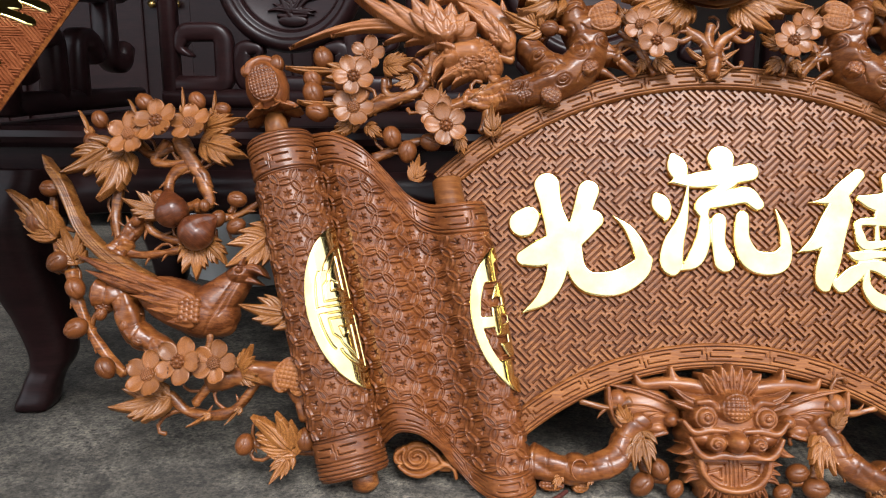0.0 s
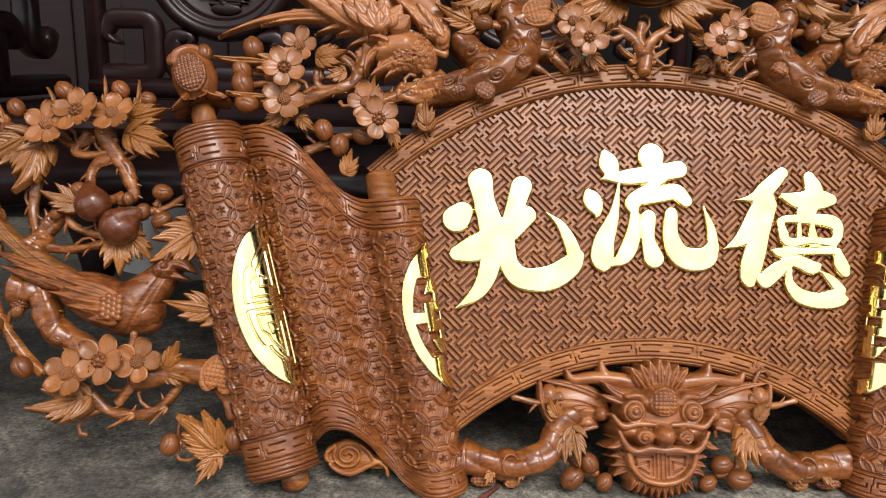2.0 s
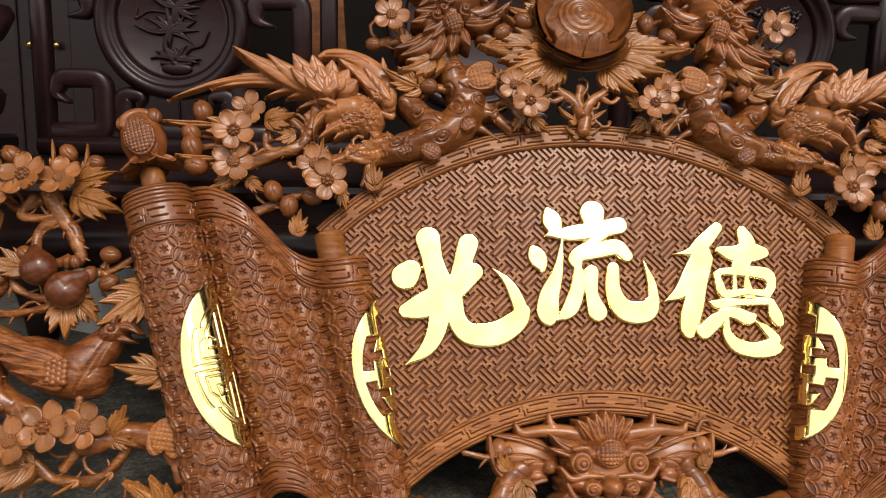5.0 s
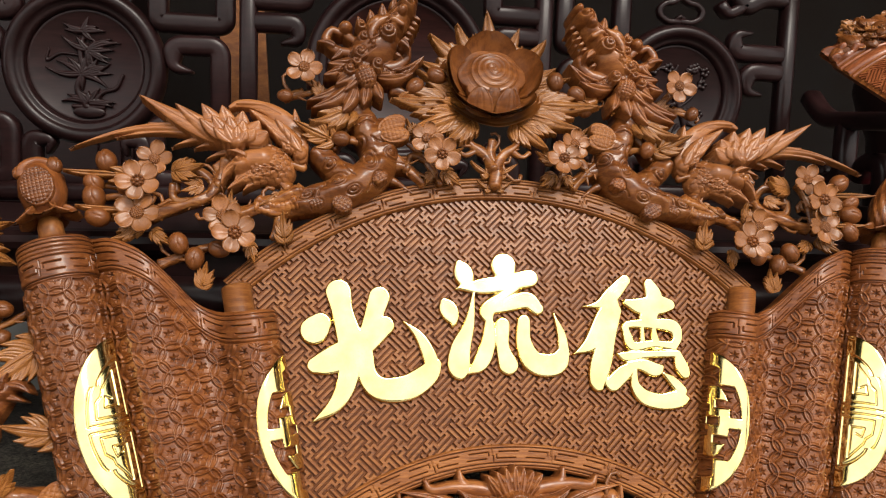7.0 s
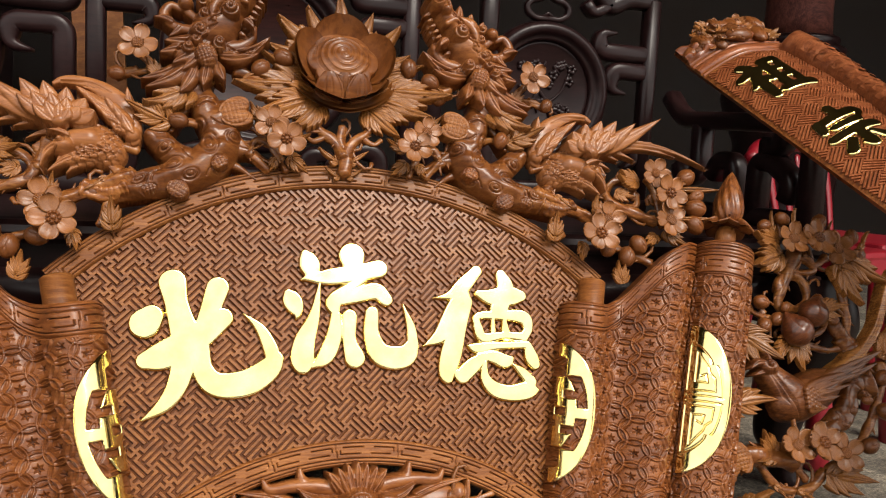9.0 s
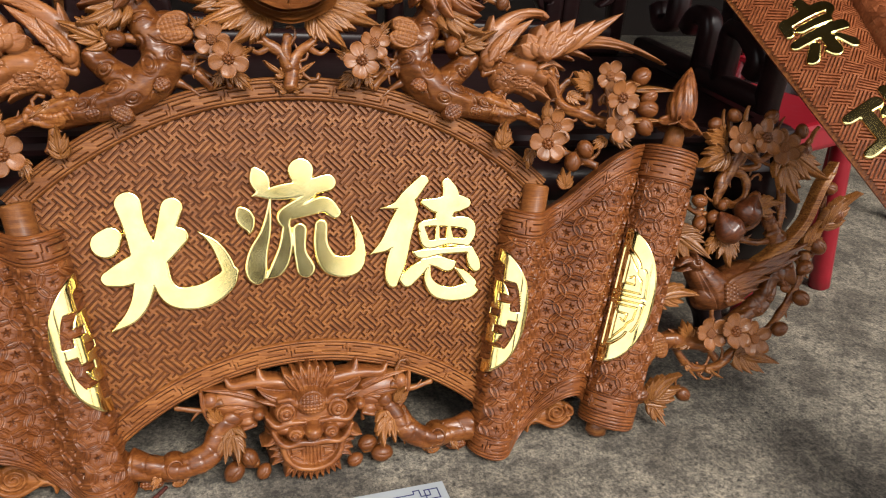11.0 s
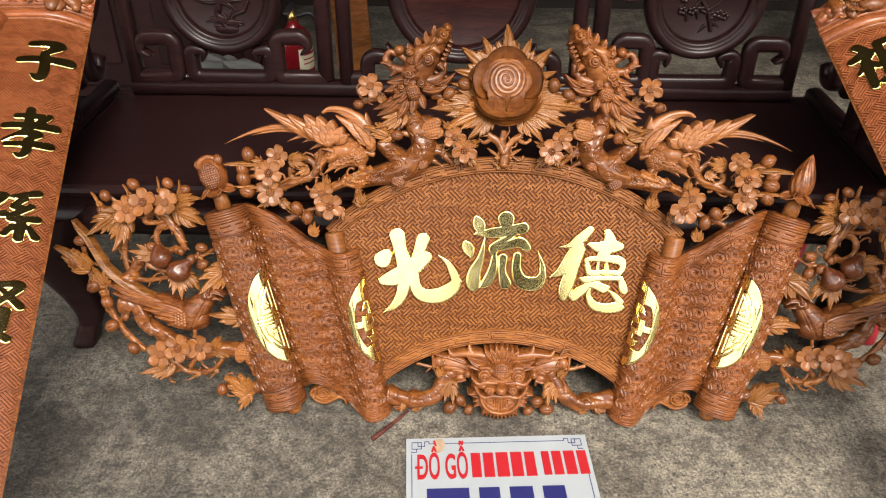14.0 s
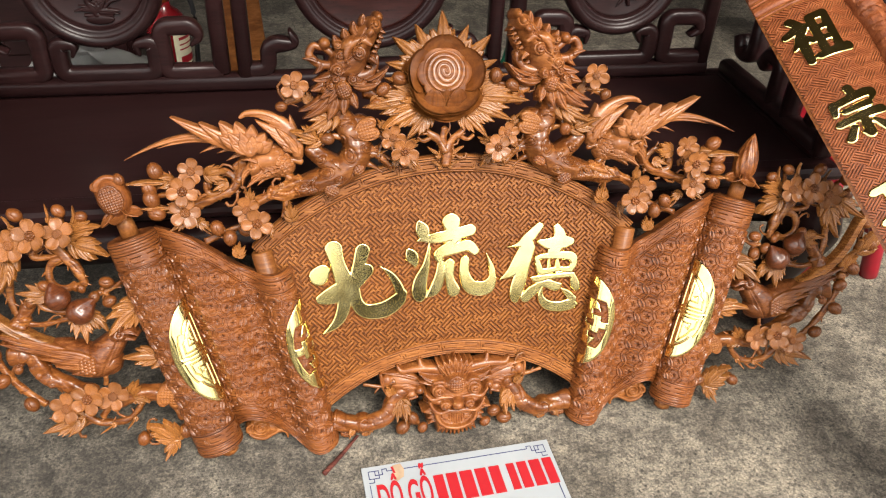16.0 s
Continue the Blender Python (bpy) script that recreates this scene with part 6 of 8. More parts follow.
for turn, reach in ((90, 0.136), (118, 0.122), (141, 0.134), (63, 0.120), (40, 0.132), (164, 0.124), (17, 0.120), (104, 0.102), (76, 0.102), (129, 0.102), (52, 0.102)):
    a = radians(turn)
    leaf(LU + 0.050 * math.cos(a), 0.790 + 0.050 * math.sin(a), LU + reach * math.cos(a), 0.790 + reach * math.sin(a), w=-0.014 if reach < 0.103 else -0.006, kind="crown", fat=1.45, rise=4)
for pts, r0, r1 in (([(-0.007, 0.690), (-0.012, 0.664), (-0.004, 0.640), (-0.008, 0.612)], 0.006, 0.0095), ([(-0.008, 0.640), (-0.020, 0.664), (-0.042, 0.682), (-0.060, 0.710)], 0.0085, 0.005), ([(-0.006, 0.640), (0.008, 0.664), (0.030, 0.682), (0.048, 0.710)], 0.0085, 0.005),
                    ([(-0.030, 0.676), (-0.052, 0.664), (-0.066, 0.672)], 0.005, 0.003), ([(0.018, 0.676), (0.040, 0.664), (0.054, 0.672)], 0.005, 0.003)):
    branch(pts, r0, r1)


for s in (-1, 1):
    leaf(-0.008 + s * 0.008, 0.630, -0.008 + s * 0.040, 0.652, w=0.010, kind="spike", fat=1.5)
    leaf(-0.008 + s * 0.006, 0.606, -0.008 + s * 0.030, 0.622, w=0.010, kind="spike", fat=1.5)


# finials on the rollers
def finial(g):
    up = np.array([-AX[0] * (1 if g > 0 else -1), -AX[1]])
    base = np.array([-0.655 * (1 if g > 0 else -1), 0.503])
    turn = math.degrees(math.atan2(up[1], up[0])) - 90
    body = lathe_mesh("finial", [(0.0005, -0.006), (0.018, -0.004), (0.017, 0.030), (0.015, 0.034), (0.013, 0.040), (0.0005, 0.041)], WOOD_BORDER)
    ob = part("finial", body, plaque, "netted seed-pod finial" if g > 0 else "pointed lotus-bud finial", Matrix.Translation((base[0], base[1], 0.022)) @ pose(0, 0, 0, 0, 0, turn) @ pose(0, 0, 0, -90, 0, 0))
    for k in range(6):
        part("sepal", OUTER_PETAL, ob, "", pose(0, 0, 0.058, 0, 0, 60 * k + 30) @ pose(0.010, 0, 0, 0, 78, 0) @ Matrix.Diagonal((0.036, 0.046, 0.036, 1)))
    if g > 0:
        part("seed_pod", lathe_mesh("seed_pod", [(0.0005, 0.040), (0.016, 0.043), (0.028, 0.060), (0.033, 0.080), (0.031, 0.100), (0.022, 0.118), (0.010, 0.126), (0.0005, 0.127)], WOOD_SCROLL), ob)
        c = Carving(-0.03, 0.03, -0.035, 0.035, 0.001)
        c.dome(0, 0, 0.023, 0.030, 0, 0.0, 0.007).checker(0, 0, 0.023, 0.030, 0, 0.0052, 0.0022)
        part("netted_face", c.mesh("netted_face", WOOD_SCROLL, base=-0.012), ob, "", pose(0, -0.029, 0.082, 90, 0, 0) @ pose(0, 0, 0, 0, 0, 0))
        for s, r in ((-1, 0.009), (1, 0.012)):
            part("curl", BUD, ob, "", pose(s * 0.024, -0.012, 0.112, 90, 0, 40 * s) @ Matrix.Diagonal((r, r, r, 1)))
        part("curl", tube_mesh("curl", curve_through([(-0.022, -0.014, 0.106), (-0.015, -0.016, 0.119), (0.002, -0.014, 0.124), (0.016, -0.014, 0.118), (0.020, -0.012, 0.106)], 8), np.linspace(0.008, 0.005, 33), WOOD_SCROLL), ob)
    else:
        n = 26
        th, ph = np.meshgrid(np.linspace(0, 1, n), np.linspace(0, 2 * np.pi, 56, endpoint=False), indexing="ij")
        rr = 0.0255 * np.sin(np.pi * th ** 0.62) ** 0.8 * (1 + 0.15 * np.abs(np.cos(6 * (ph + 0.9 * th))) ** 0.7 - 0.10) + 0.0004
        part("bud_tip", grid_mesh("bud_tip", np.stack([rr * np.cos(ph), rr * np.sin(ph), 0.042 + 0.108 * th], -1), WOOD_BUD, wrap=True), ob)


finial(1)
finial(-1)

# the guardian mask under the fan
c = Carving(-0.180, 0.180, -0.014, 0.192, 0.0010)
c.dome(0, 0.100, 0.064, 0.058, 0, 0.0, 0.044).dome(0, 0.040, 0.057, 0.050, 0, 0.0, 0.046).dome(0, 0.124, 0.034, 0.028, 0, 0.016, 0.042)
for s in (-1, 1):
    # broad scalloped ears
    c.dome(s * 0.112, 0.116, 0.048, 0.028, s * 10, 0.0, 0.016)
    for eu, ev, ea, eb in ((0.152, 0.128, 0.014, 0.018), (0.142, 0.102, 0.017, 0.015), (0.121, 0.091, 0.017, 0.013), (0.098, 0.091, 0.017, 0.012)):
        c.dome(s * eu, ev, ea, eb, 0, 0.0, 0.016)
    c.feather((s * 0.080, 0.128), (s * 0.168, 0.150), 0.011, 0.0, 0.016, s * 0.05, 0.5, 0.0, 0.0)
    c.cord([(s * 0.166, 0.146), (s * 0.164, 0.122), (s * 0.154, 0.098), (s * 0.136, 0.084), (s * 0.112, 0.080), (s * 0.086, 0.086)], 0.0032, 0.012)
    for q in ((0.140, 0.122), (0.132, 0.108), (0.118, 0.100)):
        c.groove([(s * 0.084, 0.112), (s * (q[0] * 0.5 + 0.044), q[1] * 0.5 + 0.060), (s * q[0], q[1])], 0.0011, 0.003)
    c.dome(s * 0.080, 0.104, 0.010, 0.010, 0, 0.016, 0.012)
    # forked horns
    c.cord([(s * 0.026, 0.146), (s * 0.056, 0.152), (s * 0.088, 0.154), (s * 0.118, 0.152), (s * 0.128, 0.164)], [0.012, 0.011, 0.009, 0.007, 0.003], 0.012)
    c.cord([(s * 0.062, 0.152), (s * 0.074, 0.160), (s * 0.078, 0.176)], [0.010, 0.008, 0.003], 0.012)
    # flame brows over drum eyes
    c.feather((s * 0.030, 0.126), (s * 0.082, 0.150), 0.013, 0.026, 0.014, s * -0.10, 0.5, 0.0, 0.0)
    c.feather((s * 0.052, 0.122), (s * 0.086, 0.132), 0.008, 0.024, 0.012, 0.0, 0.5, 0.0, 0.0)
    c.cord([(s * 0.024, 0.122), (s * 0.034, 0.131), (s * 0.050, 0.130)], [0.005, 0.006, 0.004], 0.044)
    c.dome(s * 0.0405, 0.110, 0.0175, 0.0175, 0, 0.034, 0.024)
    for er in (0.0125, 0.0050):
        c.groove([(s * 0.0405 + er * math.cos(a), 0.110 + er * math.sin(a)) for a in np.linspace(0, 6.28, 18)], 0.0011, 0.004)
    # muzzle, nostrils, lip and tusk
    c.dome(s * 0.042, 0.082, 0.030, 0.018, s * 10, 0.0, 0.046)
    c.cord([(s * 0.012, 0.092), (s * 0.034, 0.093), (s * 0.056, 0.090), (s * 0.070, 0.104)], [0.004, 0.005, 0.005, 0.003], 0.044)
    c.dome(s * 0.027, 0.076, 0.0150, 0.0130, 0, 0.038, 0.024)
    t = np.linspace(0.6, 9, 30)
    c.groove(np.stack([s * (0.029 + 0.0010 * t * np.cos(t)), 0.075 + 0.0010 * t * np.sin(t)], -1), 0.0011, 0.004)
    c.cord([(0, 0.058), (s * 0.020, 0.060), (s * 0.038, 0.056), (s * 0.052, 0.064), (s * 0.062, 0.082)], [0.0055, 0.0055, 0.005, 0.005, 0.003], 0.046)
    c.feather((s * 0.054, 0.072), (s * 0.080, 0.060), 0.008, 0.034, 0.012, s * -0.1, 0.5, 0.0, 0.0)
    # mane at the jaw and the beard
    for k in range(5):
        c.feather((s * 0.046, 0.028 + 0.007 * k), (s * (0.074 - 0.003 * abs(k - 3)), 0.018 + 0.014 * k), 0.009, 0.006, 0.020, s * 0.15, 0.5, 0.0, 0.0)
    for k in range(5):
        c.feather((s * (0.004 + 0.008 * k), 0.016), (s * (0.005 + 0.010 * k), -0.012 + 0.003 * k), 0.0075, 0.014, 0.022, 0.0, 0.5, 0.0, 0.0)
for k in range(7):
    x = -0.036 + 0.012 * k
    c.feather((x * 0.35, 0.136), (x * 1.15, 0.184 - 0.7 * abs(x) ** 1.2), 0.0125, 0.020 + 0.001 * (k % 2), 0.018, 0.0, 1.0, 0.0, 0.0)
for k in range(8):
    x = -0.028 + 0.008 * k
    c.groove([(x * 0.9, 0.140), (x * 1.3, 0.158)], 0.0010, 0.004)
c.dome(0, 0.078, 0.0155, 0.0165, 0, 0.040, 0.030).dome(0, 0.124, 0.0205, 0.0200, 0, 0.050, 0.012).checker(0, 0.124, 0.020, 0.019, 0, 0.0058, 0.0022)
mouth = (c.Y < 0.054) & ((c.X / 0.046) ** 2 + ((c.Y - 0.054) / 0.042) ** 2 < 1)
c.H = np.where(mouth & (c.H > -0.5), 0.028, c.H)
c.cord([(-0.047, 0.052), (-0.042, 0.034), (-0.026, 0.018), (0, 0.012), (0.026, 0.018), (0.042, 0.034), (0.047, 0.052)], 0.0042, 0.038)
for pts in ([(0, 0.052), (0, 0.017)], [(-0.006, 0.052), (-0.006, 0.019)], [(0.006, 0.052), (0.006, 0.019)]):
    c.groove(pts, 0.0011, 0.004)
for s in (-1, 1):
    c.groove([(s * 0.011, 0.047), (s * 0.036, 0.047)], 0.0011, 0.004).groove([(s * 0.036, 0.047), (s * 0.034, 0.036)], 0.0011, 0.004).groove([(s * 0.034, 0.036), (s * 0.017, 0.040)], 0.0011, 0.004)
    c.groove([(s * 0.011, 0.047), (s * 0.011, 0.022)], 0.0011, 0.004).groove([(s * 0.017, 0.040), (s * 0.017, 0.030)], 0.0011, 0.004).groove([(s * 0.017, 0.024), (s * 0.030, 0.031)], 0.0011, 0.004)
part("guardian_mask", c.mesh("guardian_mask", WOOD_BIRD, base=-0.014, place=lambda p: p + (0.0, 0, 0.004)), plaque, "carved guardian beast mask with bulging eyes")
for s in (-1, 1):
    branch([(s * 0.120, 0.104, 0.002), (s * 0.142, 0.078, 0.010), (s * 0.158, 0.050, 0.016), (s * 0.200, 0.030, 0.014), (s * 0.240, 0.034, 0.008), (s * 0.275, 0.040, 0.002)], 0.016, 0.0185, lumps=0.08, mat=WOOD_TRUNK, name="trunk", label="polished dark curved trunk")
    branch([(s * 0.135, 0.128), (s * 0.165, 0.118), (s * 0.205, 0.126)], 0.006, 0.003)
    branch([(s * 0.128, 0.080), (s * 0.122, 0.052), (s * 0.110, 0.026), (s * 0.085, 0.022)], 0.007, 0.005)
    for u, v, r in ((0.094, 0.036, 0.014), (0.118, 0.016, 0.016), (0.073, 0.010, 0.012)):
        bud(s * u - 0.004, v, r, w=0.02)
    for u0, v0, u1, v1, kind in ((0.122, 0.086, 0.112, 0.030, "oak"), (0.132, 0.080, 0.134, 0.034, "oak"), (0.142, 0.100, 0.155, 0.128, "broad"), (0.19, 0.03, 0.20, 0.008, "oak"), (0.235, 0.025, 0.245, 0.004, "oak")):
        leaf(s * u0, v0, s * u1, v1, kind=kind)
    shell(s * 0.205, 0.012, 0.012, 0, w=0.014)
    # broken-off twig and a netted oval on the trunk
    c = Carving(s * 0.212 - 0.024, s * 0.212 + 0.024, 0.010, 0.058, 0.0009)
    c.dome(s * 0.212, 0.034, 0.020, 0.020, 0, 0.014, 0.020)
    deep = np.sqrt(((c.X - s * 0.209) / 0.010) ** 2 + ((c.Y - 0.034) / 0.0125) ** 2)
    c.H = np.where(c.H > -0.5, c.H - 0.012 * np.exp(-(deep / 0.85) ** 4) + 0.0022 * np.exp(-((deep - 1.15) / 0.16) ** 2), c.H)
    part("knot", c.mesh("knot", WOOD_TRUNK, base=0.0), plaque, "hollow polished twig stump")
    knot(s * 0.246, 0.010, 0.018, 0.009, 0, 0.014)


# ---- the dark bench behind ----
BX, BY = -0.105, 1.97                 # middle of the bench, plane of its back
bench = thing("carved_bench", "dark polished rosewood bench with round medallions in its fretwork back", "bench", pose(BX, 0, 0))


def bench_bar(points, parent=None, name="fret_bar", width=0.044, depth=0.040, y=BY, r=0.022, mat=None, m=None, tips=(False, False)):
    me = bar_mesh(name, rounded(points, r, 7), width, depth, mat or ROSEWOOD, tips)
    return part(name, me, parent or bench, "", m if m is not None else pose(0, y, 0))


def moulded(name, x0, x1, y0, y1, profile, mat):
    """A slab with a moulded edge: rows of (inset, height)."""
    rows = []
    for d, z in profile:
        a = np.array([(x0 + d, y0 + d), (x1 - d, y0 + d), (x1 - d, y1 - d), (x0 + d, y1 - d)])
        ring = []
        for p, q in zip(a, np.roll(a, -1, 0)):
            ring += [p + (q - p) * t for t in np.linspace(0, 1, 6, endpoint=False)]
        rows.append(np.c_[np.array(ring), np.full(24, z)])
    mid = np.array([(x0 + x1) / 2, (y0 + y1) / 2])
    rows = [np.c_[np.repeat(mid[None], 24, 0), np.full(24, profile[0][1])], *rows, np.c_[np.repeat(mid[None], 24, 0), np.full(24, profile[-1][1])]]
    return grid_mesh(name, np.array(rows), mat, wrap=True, smooth=False)


part("seat", moulded("seat", -1.09, 1.09, 1.385, 2.02, [(0.03, 0.452), (0.012, 0.454), (0.003, 0.462), (0.0, 0.472), (0.003, 0.482), (0.012, 0.489), (0.03, 0.491), (0.06, 0.4905), (0.064, 0.4885), (0.09, 0.4885)], ROSEWOOD), bench, "glossy dark plank seat")
part("waist", moulded("waist", -1.055, 1.055, 1.415, 2.0, [(0.0, 0.415), (0.0, 0.453)], ROSEWOOD), bench)


def apron(x0, x1, y):
    t = np.linspace(0, 1, 60)
    low = 0.345 - 0.028 * np.exp(-((t - 0.5) / 0.10) ** 2) - 0.03 * np.exp(-(t / 0.05) ** 2) - 0.03 * np.exp(-((1 - t) / 0.05) ** 2)
    rows = []
    for dy, f in ((0.02, 0.0), (-0.014, 0.0), (-0.030, 0.35), (-0.032, 0.6), (-0.022, 0.95), (-0.012, 1.0), (0.02, 1.0)):
        rows.append(np.stack([x0 + (x1 - x0) * t, np.full_like(t, y + dy), 0.417 + (low - 0.417) * f], -1))
    return grid_mesh("apron", np.array(rows), ROSEWOOD)


part("apron", apron(-1.06, 1.06, 1.42), bench)


def leg_mesh(name, sx, sy):
    line = curve_through([(-0.004 * sx, 0.0, 0.425), (-0.026 * sx, -0.014 * sy, 0.33), (-0.004 * sx, 0.0, 0.20), (0.010 * sx, 0.008 * sy, 0.10), (-0.006 * sx, -0.002 * sy, 0.050), (-0.022 * sx, -0.010 * sy, 0.003)], 8)
    k = np.interp(np.linspace(0, 1, len(line)), [0, 0.2, 0.45, 0.72, 0.86, 0.95, 1.0], [0.075, 0.074, 0.044, 0.029, 0.029, 0.032, 0.030])
    a = np.linspace(0, 2 * np.pi, 20, endpoint=False)
    f = (np.abs(np.cos(a)) ** 4 + np.abs(np.sin(a)) ** 4) ** -0.25
    P = line[:, None] + k[:, None, None] * np.stack([np.cos(a) * f, np.sin(a) * f, 0 * a], -1)
    cap = np.repeat(line[-1][None], 20, 0)
    return grid_mesh(name, np.concatenate([P, cap[None]]), ROSEWOOD, wrap=True)


for sx, x in ((1, -0.998), (-1, 0.998)):
    part("leg", leg_mesh("leg", sx, 1), bench, "", pose(x, 1.395, 0))
    part("leg", leg_mesh("leg", sx, -1), bench, "", pose(x, 1.955, 0))

# back rails and posts
bench_bar([(-0.98, 0.515), (0.98, 0.515)], name="rail", width=0.045, depth=0.05)
for x in (-0.965, -0.338, 0.338, 0.965):
    bench_bar([(x, 0.50), (x, 1.10 if abs(x) < 0.5 else 1.03)], name="post", width=0.040, depth=0.044)
bench_bar([(-0.36, 1.10), (-0.30, 1.10), (-0.27, 1.15), (0.27, 1.15), (0.30, 1.10), (0.36, 1.10)], name="rail", width=0.045, depth=0.05)


def medallion(x, z, r, label):
    a = np.linspace(0, 2 * np.pi, 64, endpoint=False)
    rows = []
    for rr, y in ((r, 0.022), (r + 0.002, 0.0), (r - 0.004, -0.022), (r - 0.018, -0.030), (r - 0.030, -0.022), (r - 0.034, -0.012), (r - 0.040, -0.016), (r - 0.046, -0.008), (r - 0.048, 0.0), (r - 0.048, 0.022)):
        rows.append(np.stack([rr * np.cos(a), np.full_like(a, y), rr * np.sin(a)], -1))
    ob = part("medallion", grid_mesh("medallion", np.array(rows), ROSEWOOD, wrap=True), bench, label, pose(x, BY, z))
    rows = [np.stack([rr * np.cos(a), np.full_like(a, y), rr * np.sin(a)], -1) for rr, y in ((r - 0.046, 0.002), (r - 0.050, -0.002), (r - 0.054, 0.001), (0.001, 0.001))]
    part("disc", grid_mesh("disc", np.array(rows), ROSEWOOD if r < 0.2 else RED_ROSEWOOD, wrap=True), ob)
    return ob


def pot_relief(ob, s, seed):
    """A potted plant carved on a medallion."""
    rng = random.Random(seed)
    c = Carving(-0.095, 0.095, -0.115, 0.115, 0.0013)
    c.dome(0.005, -0.088, 0.030, 0.012, 0, 0.002, 0.006).cord([(-0.024, -0.078), (0.032, -0.078)], 0.004, 0.002)
    c.cord([(0.0, -0.078), (-0.016, -0.045), (-0.006, -0.010), (-0.010, 0.03), (0.0, 0.06)], [0.006, 0.006, 0.005, 0.004], 0.002)
    c.cord([(0.010, -0.078), (0.030, -0.050), (0.055, -0.040), (0.068, -0.015)], [0.004, 0.004, 0.003], 0.002)
    c.cord([(-0.010, 0.02), (-0.045, 0.022), (-0.070, 0.008), (-0.066, 0.030)], [0.003, 0.003, 0.002], 0.002)
    for cx, cy, n, ln in ((-0.004, 0.066, 6, 0.050), (0.004, 0.030, 9, 0.072), (-0.008, -0.016, 10, 0.076), (0.004, -0.070, 7, 0.056)):
        for k in range(n):
            a = math.pi * (0.02 + 0.96 * k / (n - 1)) * (1 if rng.random() < 0.75 else -0.5)
            q = (cx + ln * rng.uniform(0.7, 1.0) * math.cos(a), cy + 0.6 * ln * rng.uniform(0.5, 1.0) * math.sin(a))
            c.feather((cx, cy), q, 0.0080, 0.001, 0.0075, rng.uniform(-0.1, 0.1), 0.5)
    part("plant_relief", c.mesh("plant_relief", ROSEWOOD, base=-0.003), ob, "low carved potted plant", pose(0, 0.0, 0, 90, 0, 0) @ Matrix.Diagonal((s * 1.12, s * 1.12, 1.0, 1)))


def flower_relief(ob, s, seed):
    rng = random.Random(seed)
    c = Carving(-0.10, 0.10, -0.10, 0.10, 0.0013)
    c.cord([(0.03, -0.085), (0.010, -0.03), (-0.02, 0.02), (0.0, 0.07)], [0.006, 0.005, 0.004], 0.001)
    c.cord([(0.010, -0.03), (0.045, 0.0), (0.065, 0.045)], [0.004, 0.003], 0.001)
    for k in range(16):
        u, v = rng.uniform(-0.06, 0.075), rng.uniform(-0.06, 0.075)
        for j in range(5):
            c.dome(u + 0.008 * math.cos(j * 1.257), v + 0.008 * math.sin(j * 1.257), 0.006, 0.006, 0, 0.001, 0.005)
    for k in range(10):
        u, v, a = rng.uniform(-0.06, 0.06), rng.uniform(-0.07, 0.07), rng.uniform(0, 6)
        c.feather((u, v), (u + 0.03 * math.cos(a), v + 0.03 * math.sin(a)), 0.006, 0.001, 0.004)
    part("plant_relief", c.mesh("plant_relief", ROSEWOOD, base=-0.003), ob, "low carved flowering twig", pose(0, 0.0, 0, 90, 0, 0) @ Matrix.Diagonal((s, s, 1.0, 1)))


pot_relief(medallion(-0.682, 0.788, 0.168, "round dark medallion carved with a potted plant"), 1.0, 3)
flower_relief(medallion(0.682, 0.788, 0.168, "round dark medallion carved with flowers"), 1.0, 5)
medallion(0.0, 0.810, 0.212, "large round medallion with a red-brown disc")

